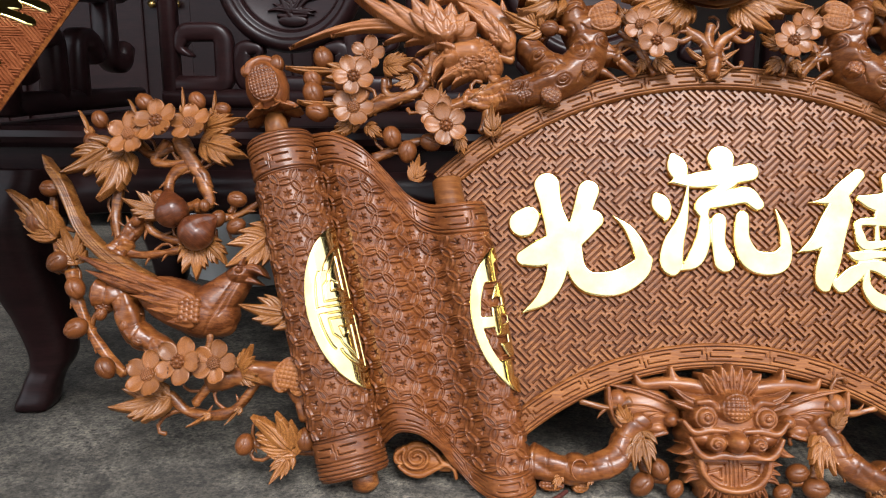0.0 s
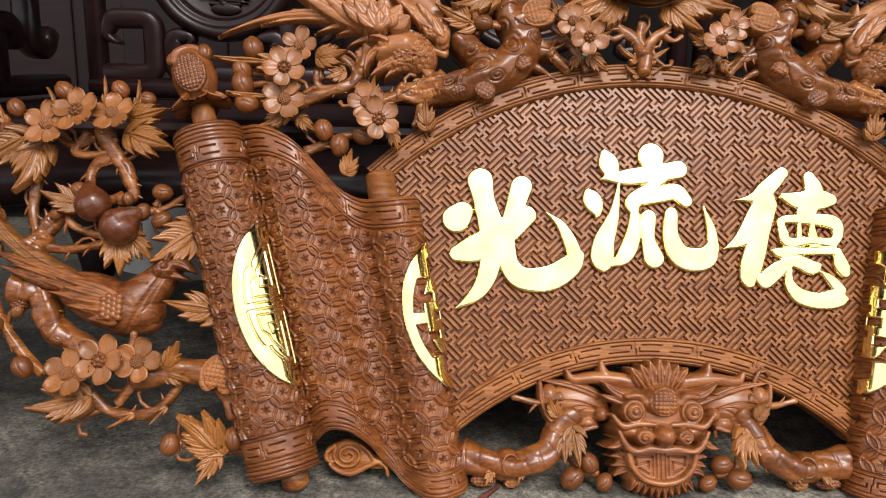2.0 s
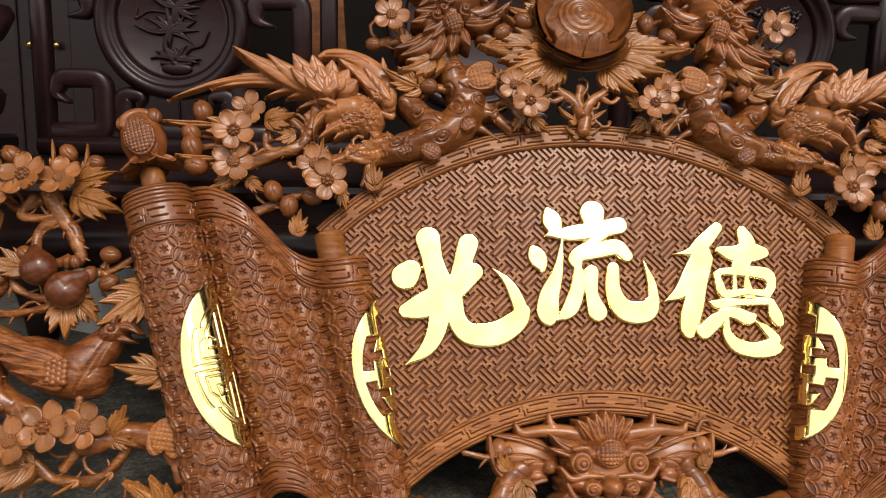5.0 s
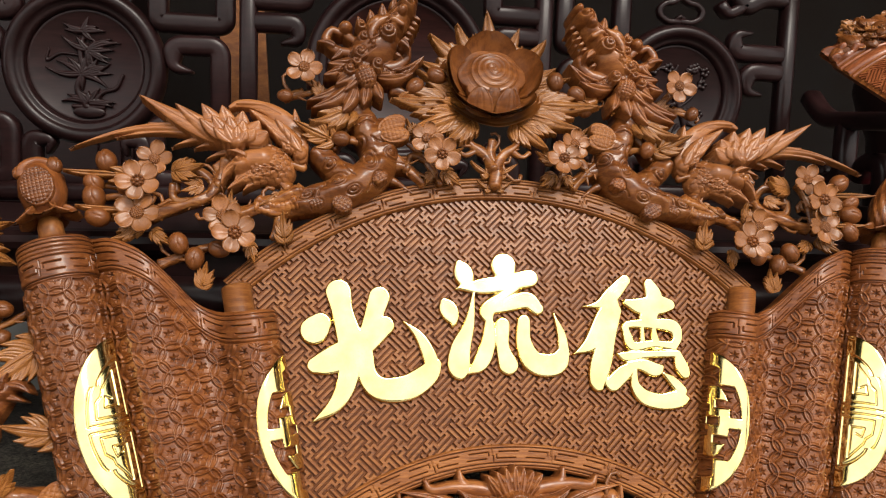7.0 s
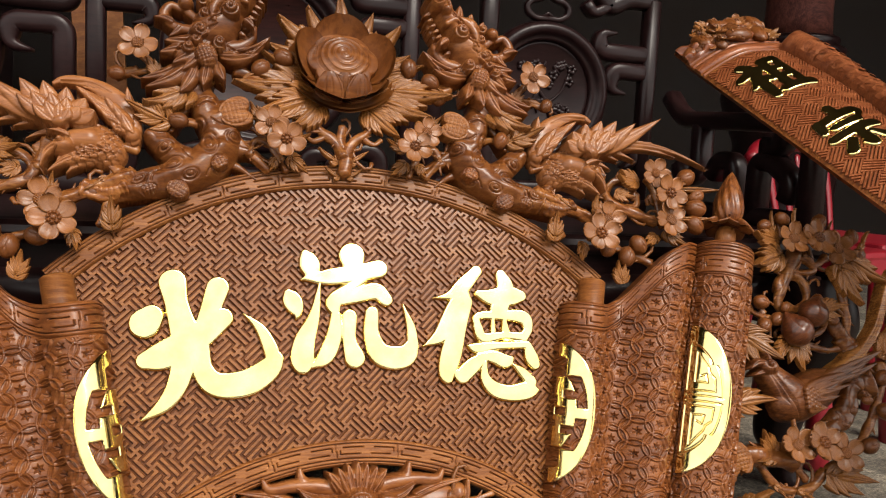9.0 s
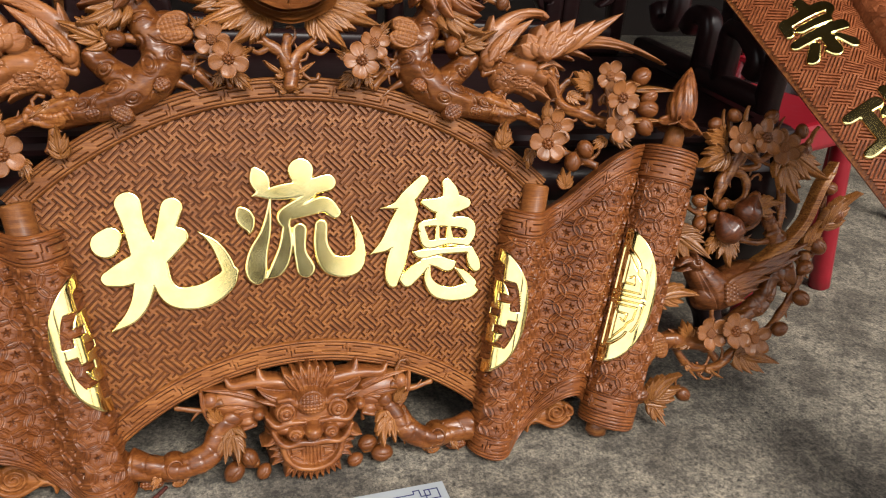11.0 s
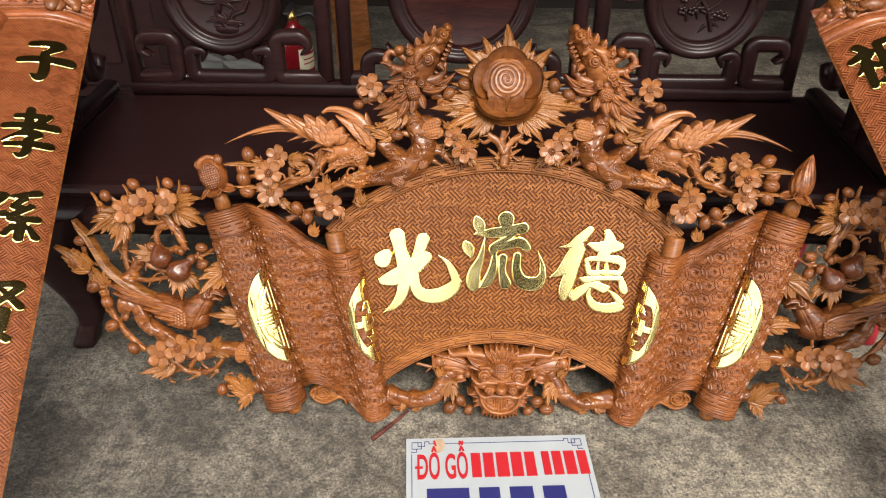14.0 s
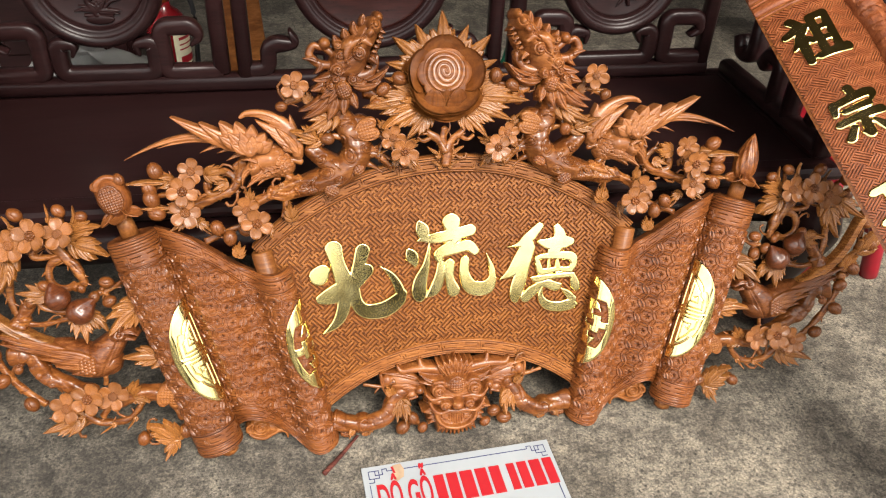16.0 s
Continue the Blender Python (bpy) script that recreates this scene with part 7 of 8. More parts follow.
for s in (-1, 1):
    # below the side medallion: a tray with curled ends
    bench_bar([(s * 0.760, 0.600), (s * 0.750, 0.628), (s * 0.795, 0.630), (s * 0.795, 0.545), (s * 0.560, 0.545), (s * 0.560, 0.630), (s * 0.605, 0.628), (s * 0.598, 0.600)], r=0.030, tips=(True, True))
    # hooks towards the posts
    bench_bar([(s * 0.915, 0.612), (s * 0.942, 0.626), (s * 0.930, 0.664), (s * 0.838, 0.664), (s * 0.838, 0.545), (s * 0.955, 0.545)], r=0.026, tips=(True, False))
    bench_bar([(s * 0.465, 0.622), (s * 0.442, 0.640), (s * 0.462, 0.670), (s * 0.540, 0.668), (s * 0.540, 0.545), (s * 0.40, 0.545)], r=0.026, tips=(True, False))
    bench_bar([(s * 0.898, 0.797), (s * 0.860, 0.803), (s * 0.862, 0.853), (s * 0.960, 0.853)], r=0.026, tips=(True, False))
    bench_bar([(s * 0.862, 0.944), (s * 0.822, 0.940), (s * 0.826, 0.897), (s * 0.960, 0.897)], r=0.026, tips=(True, False))
    bench_bar([(s * 0.462, 0.786), (s * 0.500, 0.794), (s * 0.500, 0.842), (s * 0.398, 0.844), (s * 0.398, 0.545)], r=0.026, tips=(True, False))
    bench_bar([(s * 0.530, 1.070), (s * 0.530, 0.890), (s * 0.388, 0.890), (s * 0.388, 1.070)], r=0.016)
    # stepped shoulder of the top rail
    bench_bar([(s * 0.965, 1.030), (s * 0.890, 1.030), (s * 0.845, 1.000), (s * 0.800, 1.060), (s * 0.36, 1.090)], name="rail", r=0.04, width=0.042)
    bench_bar([(s * 0.845, 1.010), (s * 0.800, 0.985), (s * 0.780, 1.010)], r=0.02, width=0.028)
    # ring on top of the side medallion
    cloud = [(0.0, -0.022), (0.030, -0.024), (0.052, -0.012), (0.056, 0.006), (0.040, 0.020), (0.020, 0.022), (0.0, 0.036)]
    cloud = cloud + [(-a, b) for a, b in cloud[-2::-1]]
    bench_bar([(s * (0.680 + a), 0.985 + b) for a, b in cloud], r=0.010, width=0.014, depth=0.02)
    bench_bar([(s * 0.668, 0.968), (s * 0.680, 0.976), (s * 0.692, 0.968)], r=0.003, width=0.008, depth=0.014)
    # about the middle medallion
    bench_bar([(s * 0.215, 0.650), (s * 0.200, 0.615), (s * 0.275, 0.615), (s * 0.275, 0.545), (s * 0.340, 0.545)], r=0.03, tips=(True, False))
    bench_bar([(s * 0.150, 0.575), (s * 0.165, 0.600), (s * 0.110, 0.602), (s * 0.110, 0.545), (0.0, 0.545)], r=0.025, tips=(True, False))
    bench_bar([(s * 0.262, 0.858), (s * 0.226, 0.866), (s * 0.232, 0.902), (s * 0.325, 0.902)], r=0.026, tips=(True, False))
    bench_bar([(s * 0.215, 1.070), (s * 0.215, 0.950), (s * 0.325, 0.950)], r=0.016)
    # arms
    arm = pose(s * 1.045, 0, 0, 0, 0, 90)
    for pts in ([(1.44, 0.505), (1.44, 0.700), (1.52, 0.720), (1.90, 0.740), (1.97, 0.800)], [(1.44, 0.520), (1.95, 0.520)], [(1.50, 0.560), (1.49, 0.600), (1.55, 0.640), (1.60, 0.640), (1.60, 0.525)],
                [(1.68, 0.525), (1.68, 0.640), (1.74, 0.640), (1.76, 0.600)], [(1.82, 0.725), (1.82, 0.600), (1.88, 0.590), (1.90, 0.630)], [(1.52, 0.715), (1.53, 0.670), (1.58, 0.672)]):
        bench_bar(pts, name="arm_bar", width=0.042, depth=0.048, r=0.045, m=arm)


# ---- the two couplet boards leaning on the bench ----
# brush strokes of their signs in a square of 100: x, y down, half width
ZU = [[(22, 8, 6), (30, 18, 6)], [(8, 32, 6), (36, 28, 7), (10, 62, 3)], [(26, 45, 7), (24, 95, 5)], [(36, 52, 5), (42, 60, 4)], [(55, 14, 6), (54, 86, 6)], [(55, 14, 6), (84, 12, 7)], [(84, 12, 7), (82, 84, 6)],
      [(56, 38, 5), (80, 37, 5)], [(56, 60, 5), (80, 60, 5)], [(42, 90, 6), (96, 87, 8)]]
ZONG = [[(50, 4, 6), (52, 14, 6)], [(18, 24, 6), (14, 42, 4)], [(18, 26, 6), (84, 20, 7), (78, 36, 3)], [(30, 42, 5), (70, 40, 6)], [(14, 60, 6), (88, 56, 7)], [(50, 60, 6), (50, 92, 6), (40, 86, 3)],
        [(30, 74, 5), (18, 90, 6)], [(66, 72, 4), (80, 88, 7)]]
GONG = [[(8, 26, 6), (44, 22, 7)], [(26, 26, 6), (26, 70, 6)], [(4, 78, 6), (48, 66, 7)], [(48, 40, 6), (88, 34, 8), (84, 78, 7), (72, 90, 6), (62, 82, 3)], [(66, 10, 6), (64, 50, 6), (40, 94, 3)]]
ZI = [[(24, 16, 6), (74, 12, 7), (50, 36, 5)], [(50, 36, 6), (54, 70, 7), (48, 92, 6), (34, 84, 3)], [(6, 52, 6), (94, 46, 8)]]
XIAO = [[(26, 16, 5), (72, 13, 6)], [(48, 2, 6), (48, 34, 6)], [(8, 36, 6), (92, 32, 7)], [(80, 10, 5), (50, 42, 5), (10, 66, 3)], [(36, 52, 5), (68, 50, 6), (52, 64, 4)], [(52, 64, 5), (54, 84, 6), (46, 96, 5), (36, 92, 3)],
        [(18, 74, 5), (88, 70, 7)]]
SUN = [[(6, 18, 5), (36, 15, 6), (22, 36, 4)], [(22, 36, 5), (25, 78, 6), (16, 92, 5), (6, 86, 3)], [(2, 56, 5), (42, 48, 6)], [(86, 4, 6), (50, 16, 4)], [(68, 18, 5), (54, 34, 5), (78, 34, 4)],
       [(80, 30, 5), (52, 56, 5), (92, 52, 6)], [(70, 56, 6), (70, 90, 6)], [(58, 70, 5), (48, 84, 5)], [(82, 68, 4), (94, 84, 6)]]
XIAN = [[(16, 10, 5), (16, 44, 5)], [(16, 10, 5), (44, 10, 5)], [(16, 27, 4), (42, 27, 4)], [(16, 44, 5), (46, 44, 5)], [(56, 12, 5), (88, 10, 6), (60, 44, 4)], [(62, 20, 4), (92, 44, 6)], [(28, 54, 5), (28, 84, 5)],
        [(28, 54, 5), (74, 54, 6)], [(74, 54, 6), (74, 84, 5)], [(30, 68, 4), (72, 68, 4)], [(28, 84, 5), (74, 84, 5)], [(40, 88, 4), (22, 98, 4)], [(62, 88, 4), (82, 98, 6)]]


def couplet(name, edge, along, outward, side, words, first, bow, label):
    """A long board, bowed across, leaning from the floor; edge: its upper inner corner; along: down its length."""
    a = unit(np.array(along))
    o = np.array(outward, float)
    o = unit(o - a * (o @ a))
    nrm = np.cross(a, o)
    nrm = nrm if nrm[2] > 0 else -nrm
    e = np.array(edge)
    length = edge[2] / -a[2] - 0.02
    wide = 0.208
    board = thing(name, label, "couplet board", group="couplet boards")

    def rise(t):
        return bow * np.sin(np.clip(t / 0.55, 0, 1) * np.pi / 2) ** 0.9 - 0.03 * np.clip(t - 0.75, 0, 1) ** 2

    def at(p):
        """p: across from the inner edge, down the length, height."""
        p = np.asarray(p, float)
        t = np.clip(p[:, 0] / wide, -0.2, 1.4)
        x = p[:, 0]
        z = rise(t)
        dz = np.gradient(rise(np.linspace(0, 1, 50)), 1 / 49 * wide)
        slope = np.interp(np.clip(t, 0, 1), np.linspace(0, 1, 50), dz)
        n = np.stack([-slope, np.ones_like(slope)], -1)
        n /= np.linalg.norm(n, axis=1, keepdims=True)
        X = x + n[:, 0] * p[:, 2]
        Z = z + n[:, 1] * p[:, 2]
        return e + X[:, None] * o + p[:, 1:2] * a + Z[:, None] * nrm

    xs, ys = np.meshgrid(np.linspace(0, wide, 40), np.linspace(0, length, 60), indexing="ij")
    P = at(np.stack([xs.ravel(), ys.ravel(), 0 * xs.ravel()], -1)).reshape(40, 60, 3)
    # the darker wood paints shade into the gaps between the strips
    part("board", grid_mesh("board", P, WOOD_BUD), board)
    under = at(np.stack([xs.ravel(), ys.ravel(), 0 * xs.ravel() - 0.016], -1)).reshape(40, 60, 3)
    ring = np.concatenate([P[:, :1].transpose(1, 0, 2), under[:, :1].transpose(1, 0, 2)], 0)
    part("end_edge", grid_mesh("end_edge", ring, WOOD_PANEL), board)
    ring = np.concatenate([P[:1], under[:1]], 0)
    part("long_edge", grid_mesh("long_edge", ring, WOOD_PANEL), board)
    part("underside", grid_mesh("underside", under, WOOD_PANEL), board)
    # head bands
    for y0, y1, h in ((0.002, 0.020, 0.004), (0.024, 0.030, 0.003), (0.034, 0.056, 0.004), (0.060, 0.066, 0.003)):
        xx, yy = np.meshgrid(np.linspace(0.002, wide - 0.002, 40), np.array([y0, y0 + 0.002, y1 - 0.002, y1]), indexing="ij")
        hh = np.broadcast_to(np.array([0, h, h, 0]), xx.shape)
        part("head_band", grid_mesh("head_band", at(np.stack([xx.ravel(), yy.ravel(), hh.ravel()], -1)).reshape(40, 4, 3), WOOD_PANEL), board)
    # plaited strips
    me = strip_mesh("plaited_strip_ground", basket_runs(60), 0.00455, 0.35, 0.0038, 45.0, (0, 0), lambda x, y: (x > 0.006) & (x < wide - 0.004) & (y > 0.072) & (y < length - 0.03), (0.0, wide, 0.07, length), at, WOOD_PANEL)
    tagged(part("plaited_strip_ground", me, board, "carved basket-weave strips"), kind="stuff")
    # gilded signs
    y = first
    for w in words:
        chains = [[(side * (px - 50) * 0.00110 + 0.074, (py - 50) * 0.00128 + y, pr * 0.00165) for px, py, pr in ch] for ch in w]
        me = plate_mesh("gilded_sign", np.arange(0.004, 0.160, 0.0014), np.arange(y - 0.080, y + 0.082, 0.0014), lambda X, Y: brush_field(X, Y, chains), 0.0028, GOLD, lambda q: at(q + (0, 0, 0.0046)), soft=0.0028)
        part("gilded_sign", me, board, "gilded brush-written sign")
        y += 0.205
    return board, at, length, wide


def dragon_trim(board, at, length, wide, start):
    """The scaly carved dragon body winding along the outer side, with blossoms at the head."""
    n = 150
    t = np.linspace(0, 1, n)
    y = start + t * (length - start - 0.05)
    x = wide - 0.012 + 0.022 * np.sin(y * 9.0)
    line = at(np.stack([x, y, np.full(n, 0.008)], -1))
    rad = 0.030 + 0.004 * np.sin(y * 17)
    part("dragon_body", tube_mesh("dragon_body", line, rad, WOOD_PANEL, sides=20, lumps=0.05, seed=3), board, "scaly carved dragon body")
    k = 0
    sc = mesh_of("scale", *[list(q) for q in ([(-0.011, 0, -0.001), (0, -0.0105, 0.0006), (0.012, 0, 0.0022), (0, 0.0105, 0.0006), (0.002, 0, 0.0030)], [(0, 1, 4), (1, 2, 4), (2, 3, 4), (3, 0, 4)])], WOOD_PANEL, smooth=False)
    for i in range(4, n - 6, 2):
        ctr, nxt = line[i], line[i + 1]
        d = unit(nxt - ctr)
        q0 = at(np.array([[x[i], y[i], 0.06]]))[0]
        up = unit(q0 - ctr)
        sd = np.cross(up, d)
        for a in (-70, -35, 0, 35, 70):
            aa = radians(a + (17 if k % 2 else 0))
            nn = up * math.cos(aa) + sd * math.sin(aa)
            p = ctr + nn * rad[i] * 0.98
            m = Matrix((tuple((d[j], np.cross(nn, d)[j], nn[j], p[j]) for j in range(1)) + tuple((d[j], np.cross(nn, d)[j], nn[j], p[j]) for j in range(1, 3)) + ((0, 0, 0, 1),)))
            part("scale", sc, board, "", m)
        k += 1
    return line


def head_carving(board, at, wide, seed):
    """Flowers and leaves carved over the head of a board, lying on its bowed face."""
    rng = random.Random(seed)
    xs, ys = np.meshgrid(np.linspace(0.004, wide - 0.006, 60), np.linspace(-0.048, 0.016, 26), indexing="ij")
    lump = 0.010 + 0.006 * np.sin(95 * xs + 2 * np.sin(70 * ys)) * np.cos(120 * ys + 40 * xs) + 0.004 * np.sin(210 * xs - 160 * ys)
    lump = lump - 0.022 * np.clip((-0.036 + 0.006 * np.sin(80 * xs) - ys) / 0.012, 0, 1)
    face = at(np.stack([xs.ravel(), ys.ravel(), lump.ravel()], -1)).reshape(60, 26, 3)
    back = at(np.stack([xs.ravel(), ys.ravel(), 0 * lump.ravel() - 0.014], -1)).reshape(60, 26, 3)
    part("head_block", grid_mesh("head_block", np.concatenate([face, back[:, ::-1]], 1), WOOD_PANEL, wrap=True), board, "lumpy carved head block")
    for k in range(46):
        x, y, r = rng.uniform(0.012, wide - 0.012), rng.uniform(-0.052, 0.014), rng.uniform(0.018, 0.028)
        p, px, py = at(np.array([[x, y, 0.002 + 0.012 * rng.random()], [x + 0.01, y, 0.004], [x, y - 0.01, 0.004]]))
        ex, ey = unit(px - at(np.array([[x, y, 0.004]]))[0]), unit(py - at(np.array([[x, y, 0.004]]))[0])
        ez = np.cross(ex, ey)
        lie = Matrix([[ex[q], ey[q], ez[q], p[q]] for q in range(3)] + [[0, 0, 0, 1]])
        if k % 3 == 0:
            f = part("blossom", HEARTS["stamen"], board, "", lie @ pose(0, 0, 0.004, rng.uniform(-25, 25), rng.uniform(-25, 25), rng.uniform(0, 90)) @ Matrix.Diagonal((r, r, r, 1)))
            for j in range(5):
                part("petal", PETAL, f, "", pose(0, 0, 0, 0, 0, 72 * j))
        elif k % 6 == 1:
            part("leaf", LEAVES[rng.choice(["broad", "oak"])], board, "", lie @ pose(0, 0, 0, rng.uniform(-15, 15), -12, rng.uniform(0, 180)) @ Matrix.Diagonal((r * 1.5, r * 1.9, r * 1.2, 1)))
        else:
            part("bud", BUD, board, "", lie @ pose(0, 0, 0, 0, 0, rng.uniform(0, 360)) @ Matrix.Diagonal((r * 0.75, r * 0.95, r * 0.55, 1)))


right_board = couplet("couplet_board", (0.732, 1.602, 0.832), (0.186, -1.0, -0.573), (1.0, 0.0, 0.065), 1, (ZU, ZONG, GONG), 0.163, 0.053, "long bowed carved couplet board with gilded signs and dragon edge")
dragon_trim(*right_board, 0.06)
head_carving(right_board[0], right_board[1], right_board[3], 2)
left_board = couplet("couplet_board", (-1.010, 1.656, 0.832), (0.093, -1.0, -0.562), (-1.0, 0.0, 0.06), -1, (ZI, XIAO, SUN, XIAN), 0.192, 0.044, "long bowed carved wooden couplet board with gilded signs")
dragon_trim(*left_board, 0.06)
head_carving(left_board[0], left_board[1], left_board[3], 5)


# ---- small things ----
def word_mesh(name, text, size, mat, squeeze=1.0):
    font = bpy.data.curves.new(name, 'FONT')
    font.body = text
    font.size = size
    font.offset = 0.0020
    font.extrude = 0.0004
    tmp = bpy.data.objects.new(name, font)
    scene.collection.objects.link(tmp)
    me = bpy.data.meshes.new_from_object(tmp.evaluated_get(bpy.context.evaluated_depsgraph_get()))
    bpy.data.objects.remove(tmp)
    for v in me.vertices:
        v.co.x *= squeeze
    me.materials.clear()
    me.materials.append(mat)
    return me


def shop_sign():
    sign = thing("shop_sign", "white printed sign board with red and blue lettering on concrete", "sign", pose(-0.012, 1.060, 0.001, 0, 0, 3.2))
    part("board", box_mesh("board", -0.214, 0.214, -0.30, 0.0, 0.0, 0.004, WHITE_PLASTIC, 0.001, 1), sign)
    part("lettering", word_mesh("lettering", "DỒ GỖ", 0.100, INK_RED, 0.362), sign, "red printed words", pose(-0.190, -0.122, 0.0052))
    part("letter_stroke", box_mesh("letter_stroke", -0.1935, -0.1755, -0.094, -0.086, 0.0046, 0.0055, INK_RED, 0.0003, 1), sign)
    x = -0.064
    for w in (0.022, 0.024, 0.028, 0.026, 0.024):
        part("print_bar", box_mesh("print_bar", x, x + w, -0.122, -0.050, 0.0042, 0.0050, INK_RED, 0.0003, 1), sign)
        x += w + 0.006
    x += 0.010
    for w in (0.018, 0.022, 0.025, 0.022):
        x1 = x + w
        part("print_bar", box_mesh("print_bar", x, x1, -0.120, -0.050, 0.0042, 0.0050, INK_RED, 0.0003, 1), sign)
        x += w + 0.006
    x = -0.168
    for w in (0.094, 0.046, 0.052, 0.050):
        part("print_bar", box_mesh("print_bar", x, x + w, -0.206, -0.150, 0.0042, 0.0050, INK_BLUE, 0.0003, 1), sign)
        x += w + 0.022
    # thin printed frame with stepped corners
    for x0, x1, y0, y1 in ((-0.16, 0.16, -0.0195, -0.018), (-0.16, 0.16, -0.282, -0.2805), (-0.2015, -0.200, -0.25, -0.05), (0.200, 0.2015, -0.25, -0.05)):
        part("frame_line", box_mesh("frame_line", x0, x1, y0, y1, 0.0042, 0.0048, INK_BLUE, 0), sign)
    for sx in (-1, 1):
        for sy, yb in ((1, -0.018), (-1, -0.282)):
            for px, py, qx, qy in ((0.16, 0.006, 0.16, 0.0), (0.16, 0.006, 0.170, 0.006), (0.170, 0.006, 0.170, -0.008), (0.170, -0.008, 0.186, -0.008), (0.186, -0.008, 0.186, 0.004), (0.178, 0.004, 0.20, 0.004), (0.20, 0.004, 0.20, -0.016), (0.20, -0.016, 0.178, -0.016),
                                   (0.178, -0.016, 0.178, 0.004), (0.19, -0.016, 0.19, -0.026), (0.19, -0.026, 0.2015, -0.026)):
                part("frame_line", box_mesh("frame_line", sx * px - 0.0008 if sx * (qx - px) >= 0 else sx * qx - 0.0008, (sx * qx if sx * (qx - px) >= 0 else sx * px) + 0.0008,
                                            yb + min(sy * py, sy * qy) - 0.0008, yb + max(sy * py, sy * qy) + 0.0008, 0.0042, 0.0048, INK_BLUE, 0), sign)
    patch = mesh_of("torn_patch", [(-0.146, -0.006, 0.0050), (-0.128, -0.004, 0.0050), (-0.122, -0.020, 0.0050), (-0.126, -0.040, 0.0050), (-0.142, -0.050, 0.0050), (-0.150, -0.042, 0.0050), (-0.148, -0.024, 0.0050)], [(0, 6, 5, 4, 3, 2, 1)], TAN, False)
    part("torn_patch", patch, sign, "torn tan patch")


shop_sign()

stick = new("stick", tube_mesh("stick", curve_through([(-0.225, 1.140, 0.006), (-0.262, 1.092, 0.007), (-0.305, 1.044, 0.006)], 6), np.linspace(0.003, 0.006, 13), STICK_WOOD, sides=8))
tagged(stick, "small dark red sliver of wood lying on concrete", "stick")


def extinguisher(x, y, z=0.0):
    ob = thing("fire_extinguisher", "red fire extinguisher with a paper label standing behind the bench", "extinguisher", pose(x, y, z) @ Matrix.Diagonal((0.95, 0.95, 0.87, 1)))
    part("cylinder", lathe_mesh("cylinder", [(0.001, 0.0), (0.070, 0.002), (0.076, 0.02), (0.076, 0.42), (0.070, 0.46), (0.050, 0.49), (0.026, 0.51), (0.024, 0.53), (0.001, 0.53)], RED_PAINT), ob)
    a = np.linspace(-1.2, 0.4, 20)
    rows = np.stack([np.stack([0.0772 * np.cos(a), 0.0772 * np.sin(a), np.full_like(a, h)], -1) for h in (0.28, 0.42)])
    part("label", grid_mesh("label", rows, PAPER), ob, "pale paper label")
    for h, k in ((0.395, 0.012), (0.37, 0.006), (0.35, 0.006), (0.305, 0.03)):
        rows = np.stack([np.stack([0.0778 * np.cos(a[3:-3]), 0.0778 * np.sin(a[3:-3]), np.full_like(a[3:-3], q)], -1) for q in (h - k / 2, h + k / 2)])
        part("print_bar", grid_mesh("print_bar", rows, INK_RED), ob)
    part("valve", lathe_mesh("valve", [(0.001, 0.53), (0.018, 0.53), (0.018, 0.555), (0.012, 0.56), (0.012, 0.585), (0.001, 0.586)], BRASS), ob, "brass valve")
    part("lever", box_mesh("lever", -0.012, 0.012, -0.11, 0.03, 0.588, 0.600, BLACK_RUBBER, 0.004), ob, "black squeeze lever")
    part("hose", tube_mesh("hose", curve_through([(0.02, 0, 0.55), (0.08, 0.0, 0.56), (0.105, 0, 0.48), (0.095, 0, 0.25)], 8), 0.010, BLACK_RUBBER, sides=10), ob)


extinguisher(-0.765, 2.80)

plank = thing("leaning_board", "pale brown wooden board leaning behind the bench", "board", pose(-0.425, 2.25, 0.0, -6, -4, 0))
part("panel", box_mesh("panel", -0.06, 0.06, -0.01, 0.01, 0, 1.1, WOOD_BORDER, 0.002), plank)


def stool(x, y, turn):
    ob = thing("plastic_stool", "red moulded plastic stool standing beside the bench", "stool", pose(x, y, 0, 0, 0, turn))
    part("seat", box_mesh("seat", -0.15, 0.15, -0.15, 0.15, 0.43, 0.455, RED_PLASTIC, 0.012), ob)
    part("rim", moulded("rim", -0.152, 0.152, -0.152, 0.152, [(0.004, 0.39), (0.0, 0.40), (0.004, 0.44)], RED_PLASTIC), ob)
    for sx in (-1, 1):
        for sy in (-1, 1):
            line = np.array([(sx * 0.130, sy * 0.130, 0.42), (sx * 0.150, sy * 0.150, 0.2), (sx * 0.170, sy * 0.170, 0.005)])
            part("leg", tube_mesh("leg", curve_through(line, 6), 0.026, RED_PLASTIC, sides=12), ob)


stool(1.13, 1.66, 20)


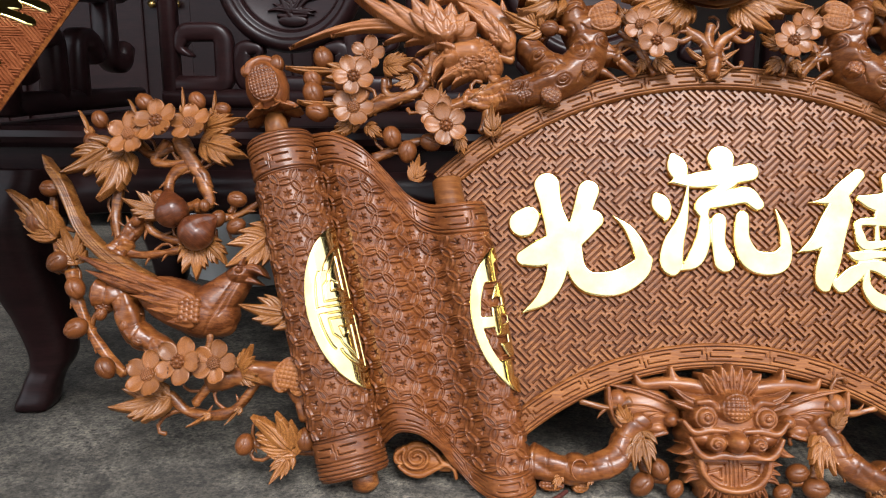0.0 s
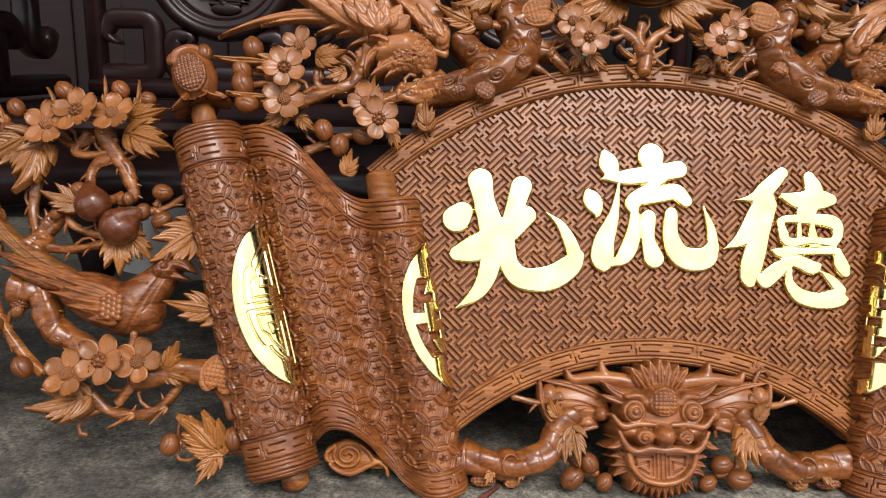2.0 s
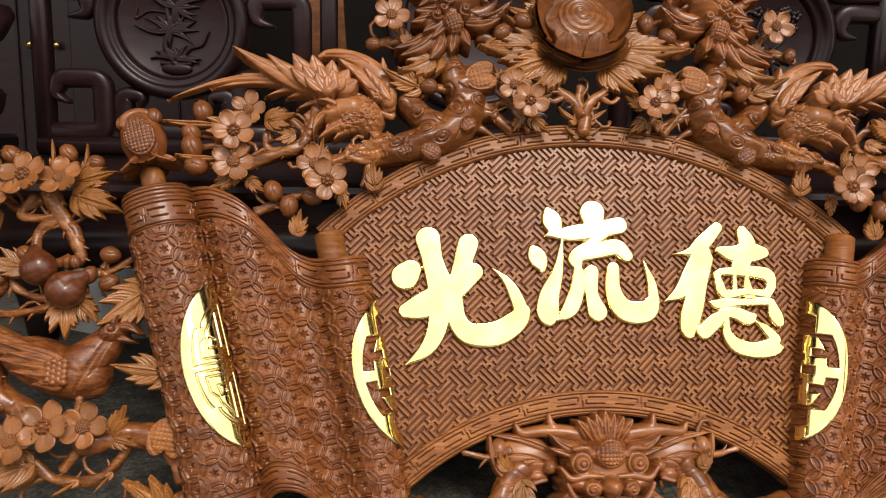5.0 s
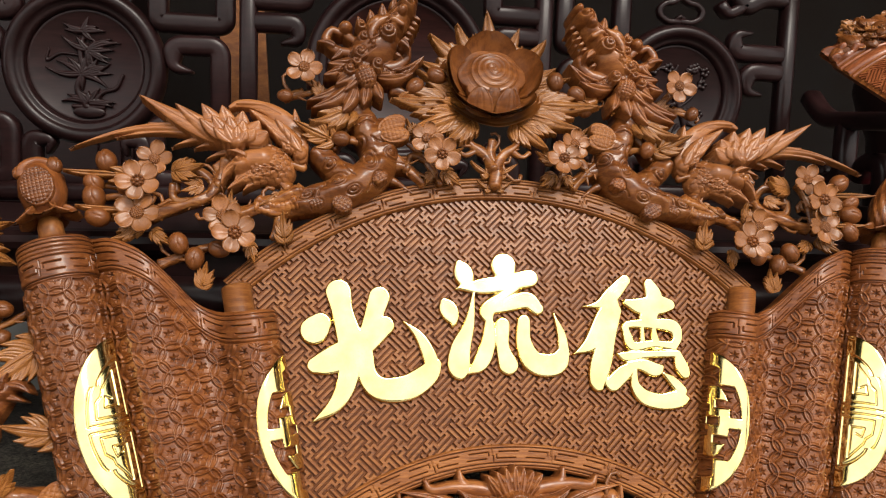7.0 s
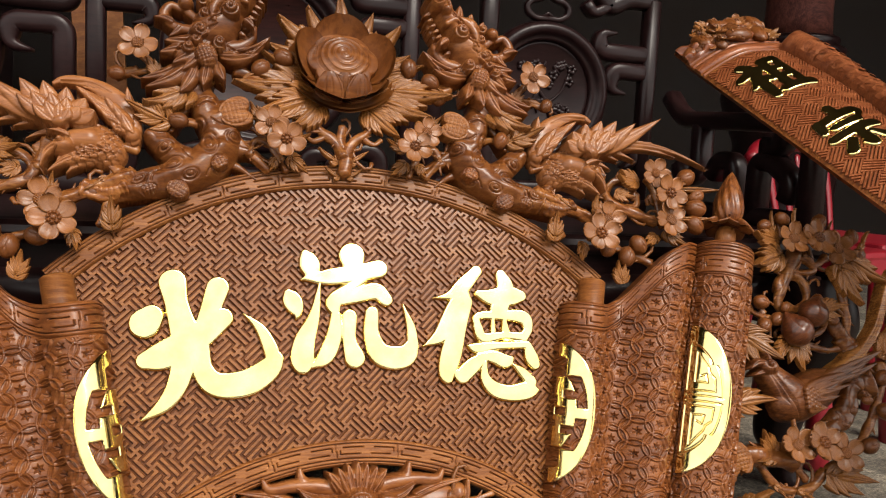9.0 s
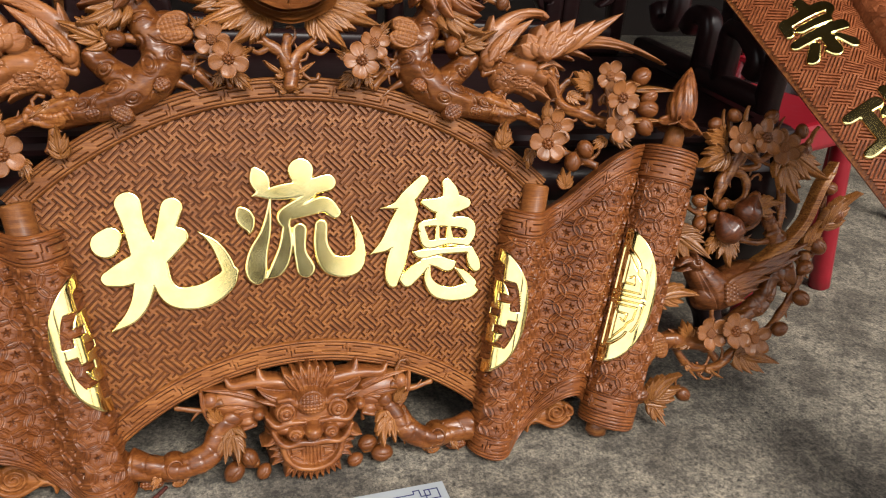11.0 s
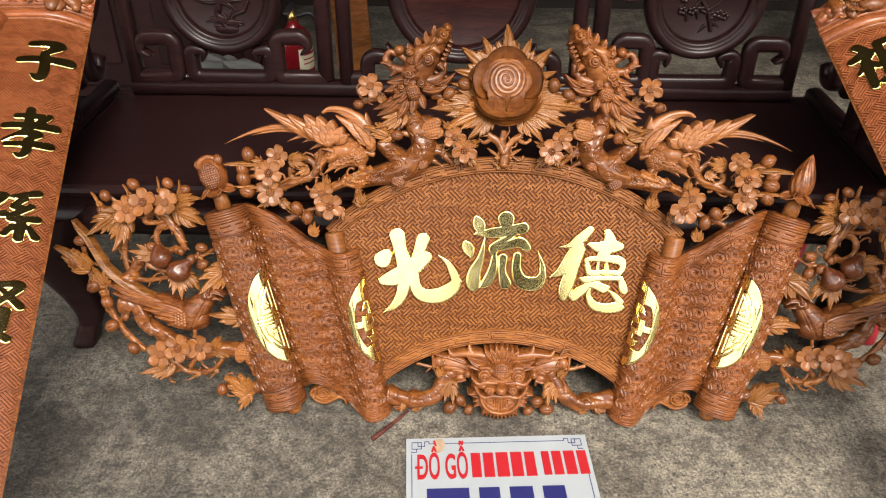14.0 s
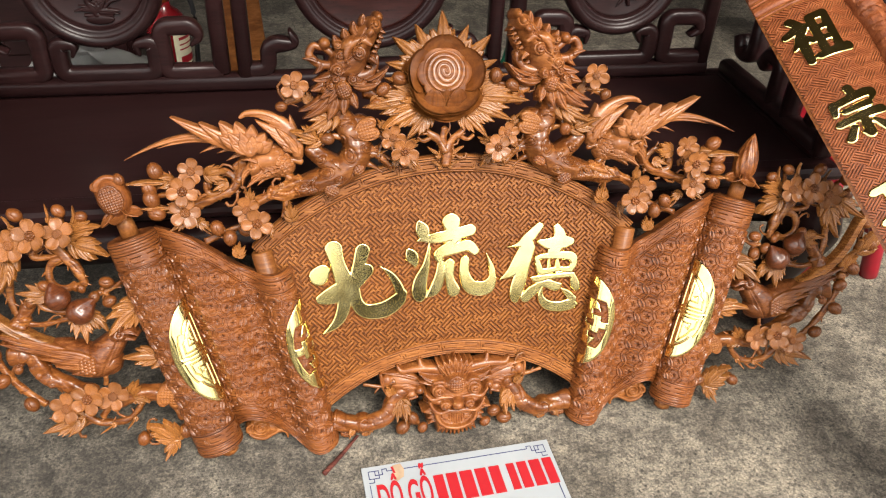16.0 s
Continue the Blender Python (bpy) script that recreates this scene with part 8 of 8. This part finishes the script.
def slat_chair(x, y, turn):
    """A red plastic chair whose back of upright slats shows beside the bench."""
    ob = thing("plastic_chair", "red plastic chair with an upright slatted back", "chair", pose(x, y, 0, 0, 0, turn))
    part("seat", box_mesh("seat", -0.21, 0.21, -0.20, 0.20, 0.42, 0.445, RED_PLASTIC, 0.012), ob)
    for k in range(6):
        u = -0.17 + 0.068 * k
        part("slat", tube_mesh("slat", curve_through([(u, 0.19, 0.44), (u * 1.08, 0.22, 0.56), (u * 1.1, 0.25, 0.68)], 6), 0.014, RED_PLASTIC, sides=10, flat=0.5), ob)
    part("top_rail", tube_mesh("top_rail", curve_through([(-0.21, 0.24, 0.66), (-0.12, 0.26, 0.71), (0.12, 0.26, 0.71), (0.21, 0.24, 0.66)], 6), 0.022, RED_PLASTIC, sides=12), ob)
    for sx in (-1, 1):
        for sy in (-1, 1):
            part("leg", tube_mesh("leg", np.array([(sx * 0.19, sy * 0.18, 0.43), (sx * 0.205, sy * 0.20, 0.21), (sx * 0.22, sy * 0.22, 0.0)]), 0.022, RED_PLASTIC, sides=10), ob)


slat_chair(1.66, 2.05, 15)

column = thing("turned_stand", "large dark turned wooden drum stand at the back", "stand", pose(2.2, 3.05, 0))
part("drum", lathe_mesh("drum", [(0.001, 0), (0.24, 0.0), (0.24, 0.08), (0.20, 0.12), (0.22, 0.75), (0.26, 0.84), (0.29, 0.94), (0.28, 1.04), (0.22, 1.11), (0.20, 1.13), (0.205, 1.145), (0.20, 1.16), (0.17, 1.175), (0.175, 1.19), (0.17, 1.205), (0.145, 1.21), (0.001, 1.215)], ROSEWOOD, sides=40), column)
part("shaft", lathe_mesh("shaft", [(0.001, 1.211), (0.142, 1.211), (0.135, 1.30), (0.13, 1.75), (0.15, 1.80), (0.001, 1.81)], STICK_WOOD, sides=40), column, "dull brown turned shaft")

cloth = new("cloth_bundle", None)
tagged(cloth, "pale crumpled cloth bundle on the floor behind the bench", "cloth")
cloth.location = (-0.95, 2.42, 0)
P = []
for th in np.linspace(0, np.pi / 2, 14):
    row = []
    for ph in np.linspace(0, 2 * np.pi, 40, endpoint=False):
        v = Vector((math.cos(ph) * math.cos(th), math.sin(ph) * math.cos(th), math.sin(th)))
        k = 1 + 0.25 * noise.noise(v * 2.5) + 0.08 * noise.noise(v * 7)
        row.append((v.x * 0.34 * k, v.y * 0.22 * k, v.z * 0.42 * k))
    P.append(row)
part("folds", grid_mesh("folds", np.array(P), CLOTH, wrap=True), cloth)

tarp = new("green_bag", None)
tagged(tarp, "folded green plastic bag on the floor behind the bench", "bag")
tarp.location = (0.42, 2.25, 0)
P2 = np.array(P) * np.array([0.5, 0.5, 1.1])
part("folds", grid_mesh("folds", P2, GREEN, wrap=True), tarp)


def cabinet(x, y):
    """A dark cupboard added in place of vague dark furniture in the shop behind the bench."""
    ob = thing("cabinet", "dark rosewood cabinet with panelled doors, added in place of vague dark furniture behind the bench", "cabinet", pose(x, y, 0))
    part("body", box_mesh("body", -1.05, 1.05, 0.0, 0.42, 0.08, 1.50, ROSEWOOD, 0.008), ob)
    part("cornice", moulded("cornice", -1.08, 1.08, -0.03, 0.45, [(0.0, 1.50), (0.0, 1.53), (0.015, 1.545), (0.04, 1.55)], ROSEWOOD), ob)
    for k in range(4):
        d = part("door", box_mesh("door", -1.02 + 0.515 * k, -0.53 + 0.515 * k, -0.018, -0.001, 0.14, 1.44, ROSEWOOD, 0.006), ob)
        part("panel", box_mesh("panel", -0.95 + 0.515 * k, -0.60 + 0.515 * k, -0.026, -0.0185, 0.24, 1.34, ROSEWOOD, 0.006), d)
        part("knob", lathe_mesh("knob", [(0.0005, 0.0), (0.006, 0.0), (0.006, 0.012), (0.014, 0.018), (0.012, 0.028), (0.0005, 0.031)], BRASS, sides=14), d, "brass knob", pose(-0.56 + 0.515 * k if k % 2 == 0 else -0.99 + 0.515 * k, -0.018, 0.80, 90, 0, 0))
    for sx in (-0.98, 0.98):
        for sy in (0.06, 0.36):
            part("foot", box_mesh("foot", sx - 0.04, sx + 0.04, sy - 0.04, sy + 0.04, 0.0, 0.085, ROSEWOOD, 0.006), ob)


cabinet(-1.95, 2.92)
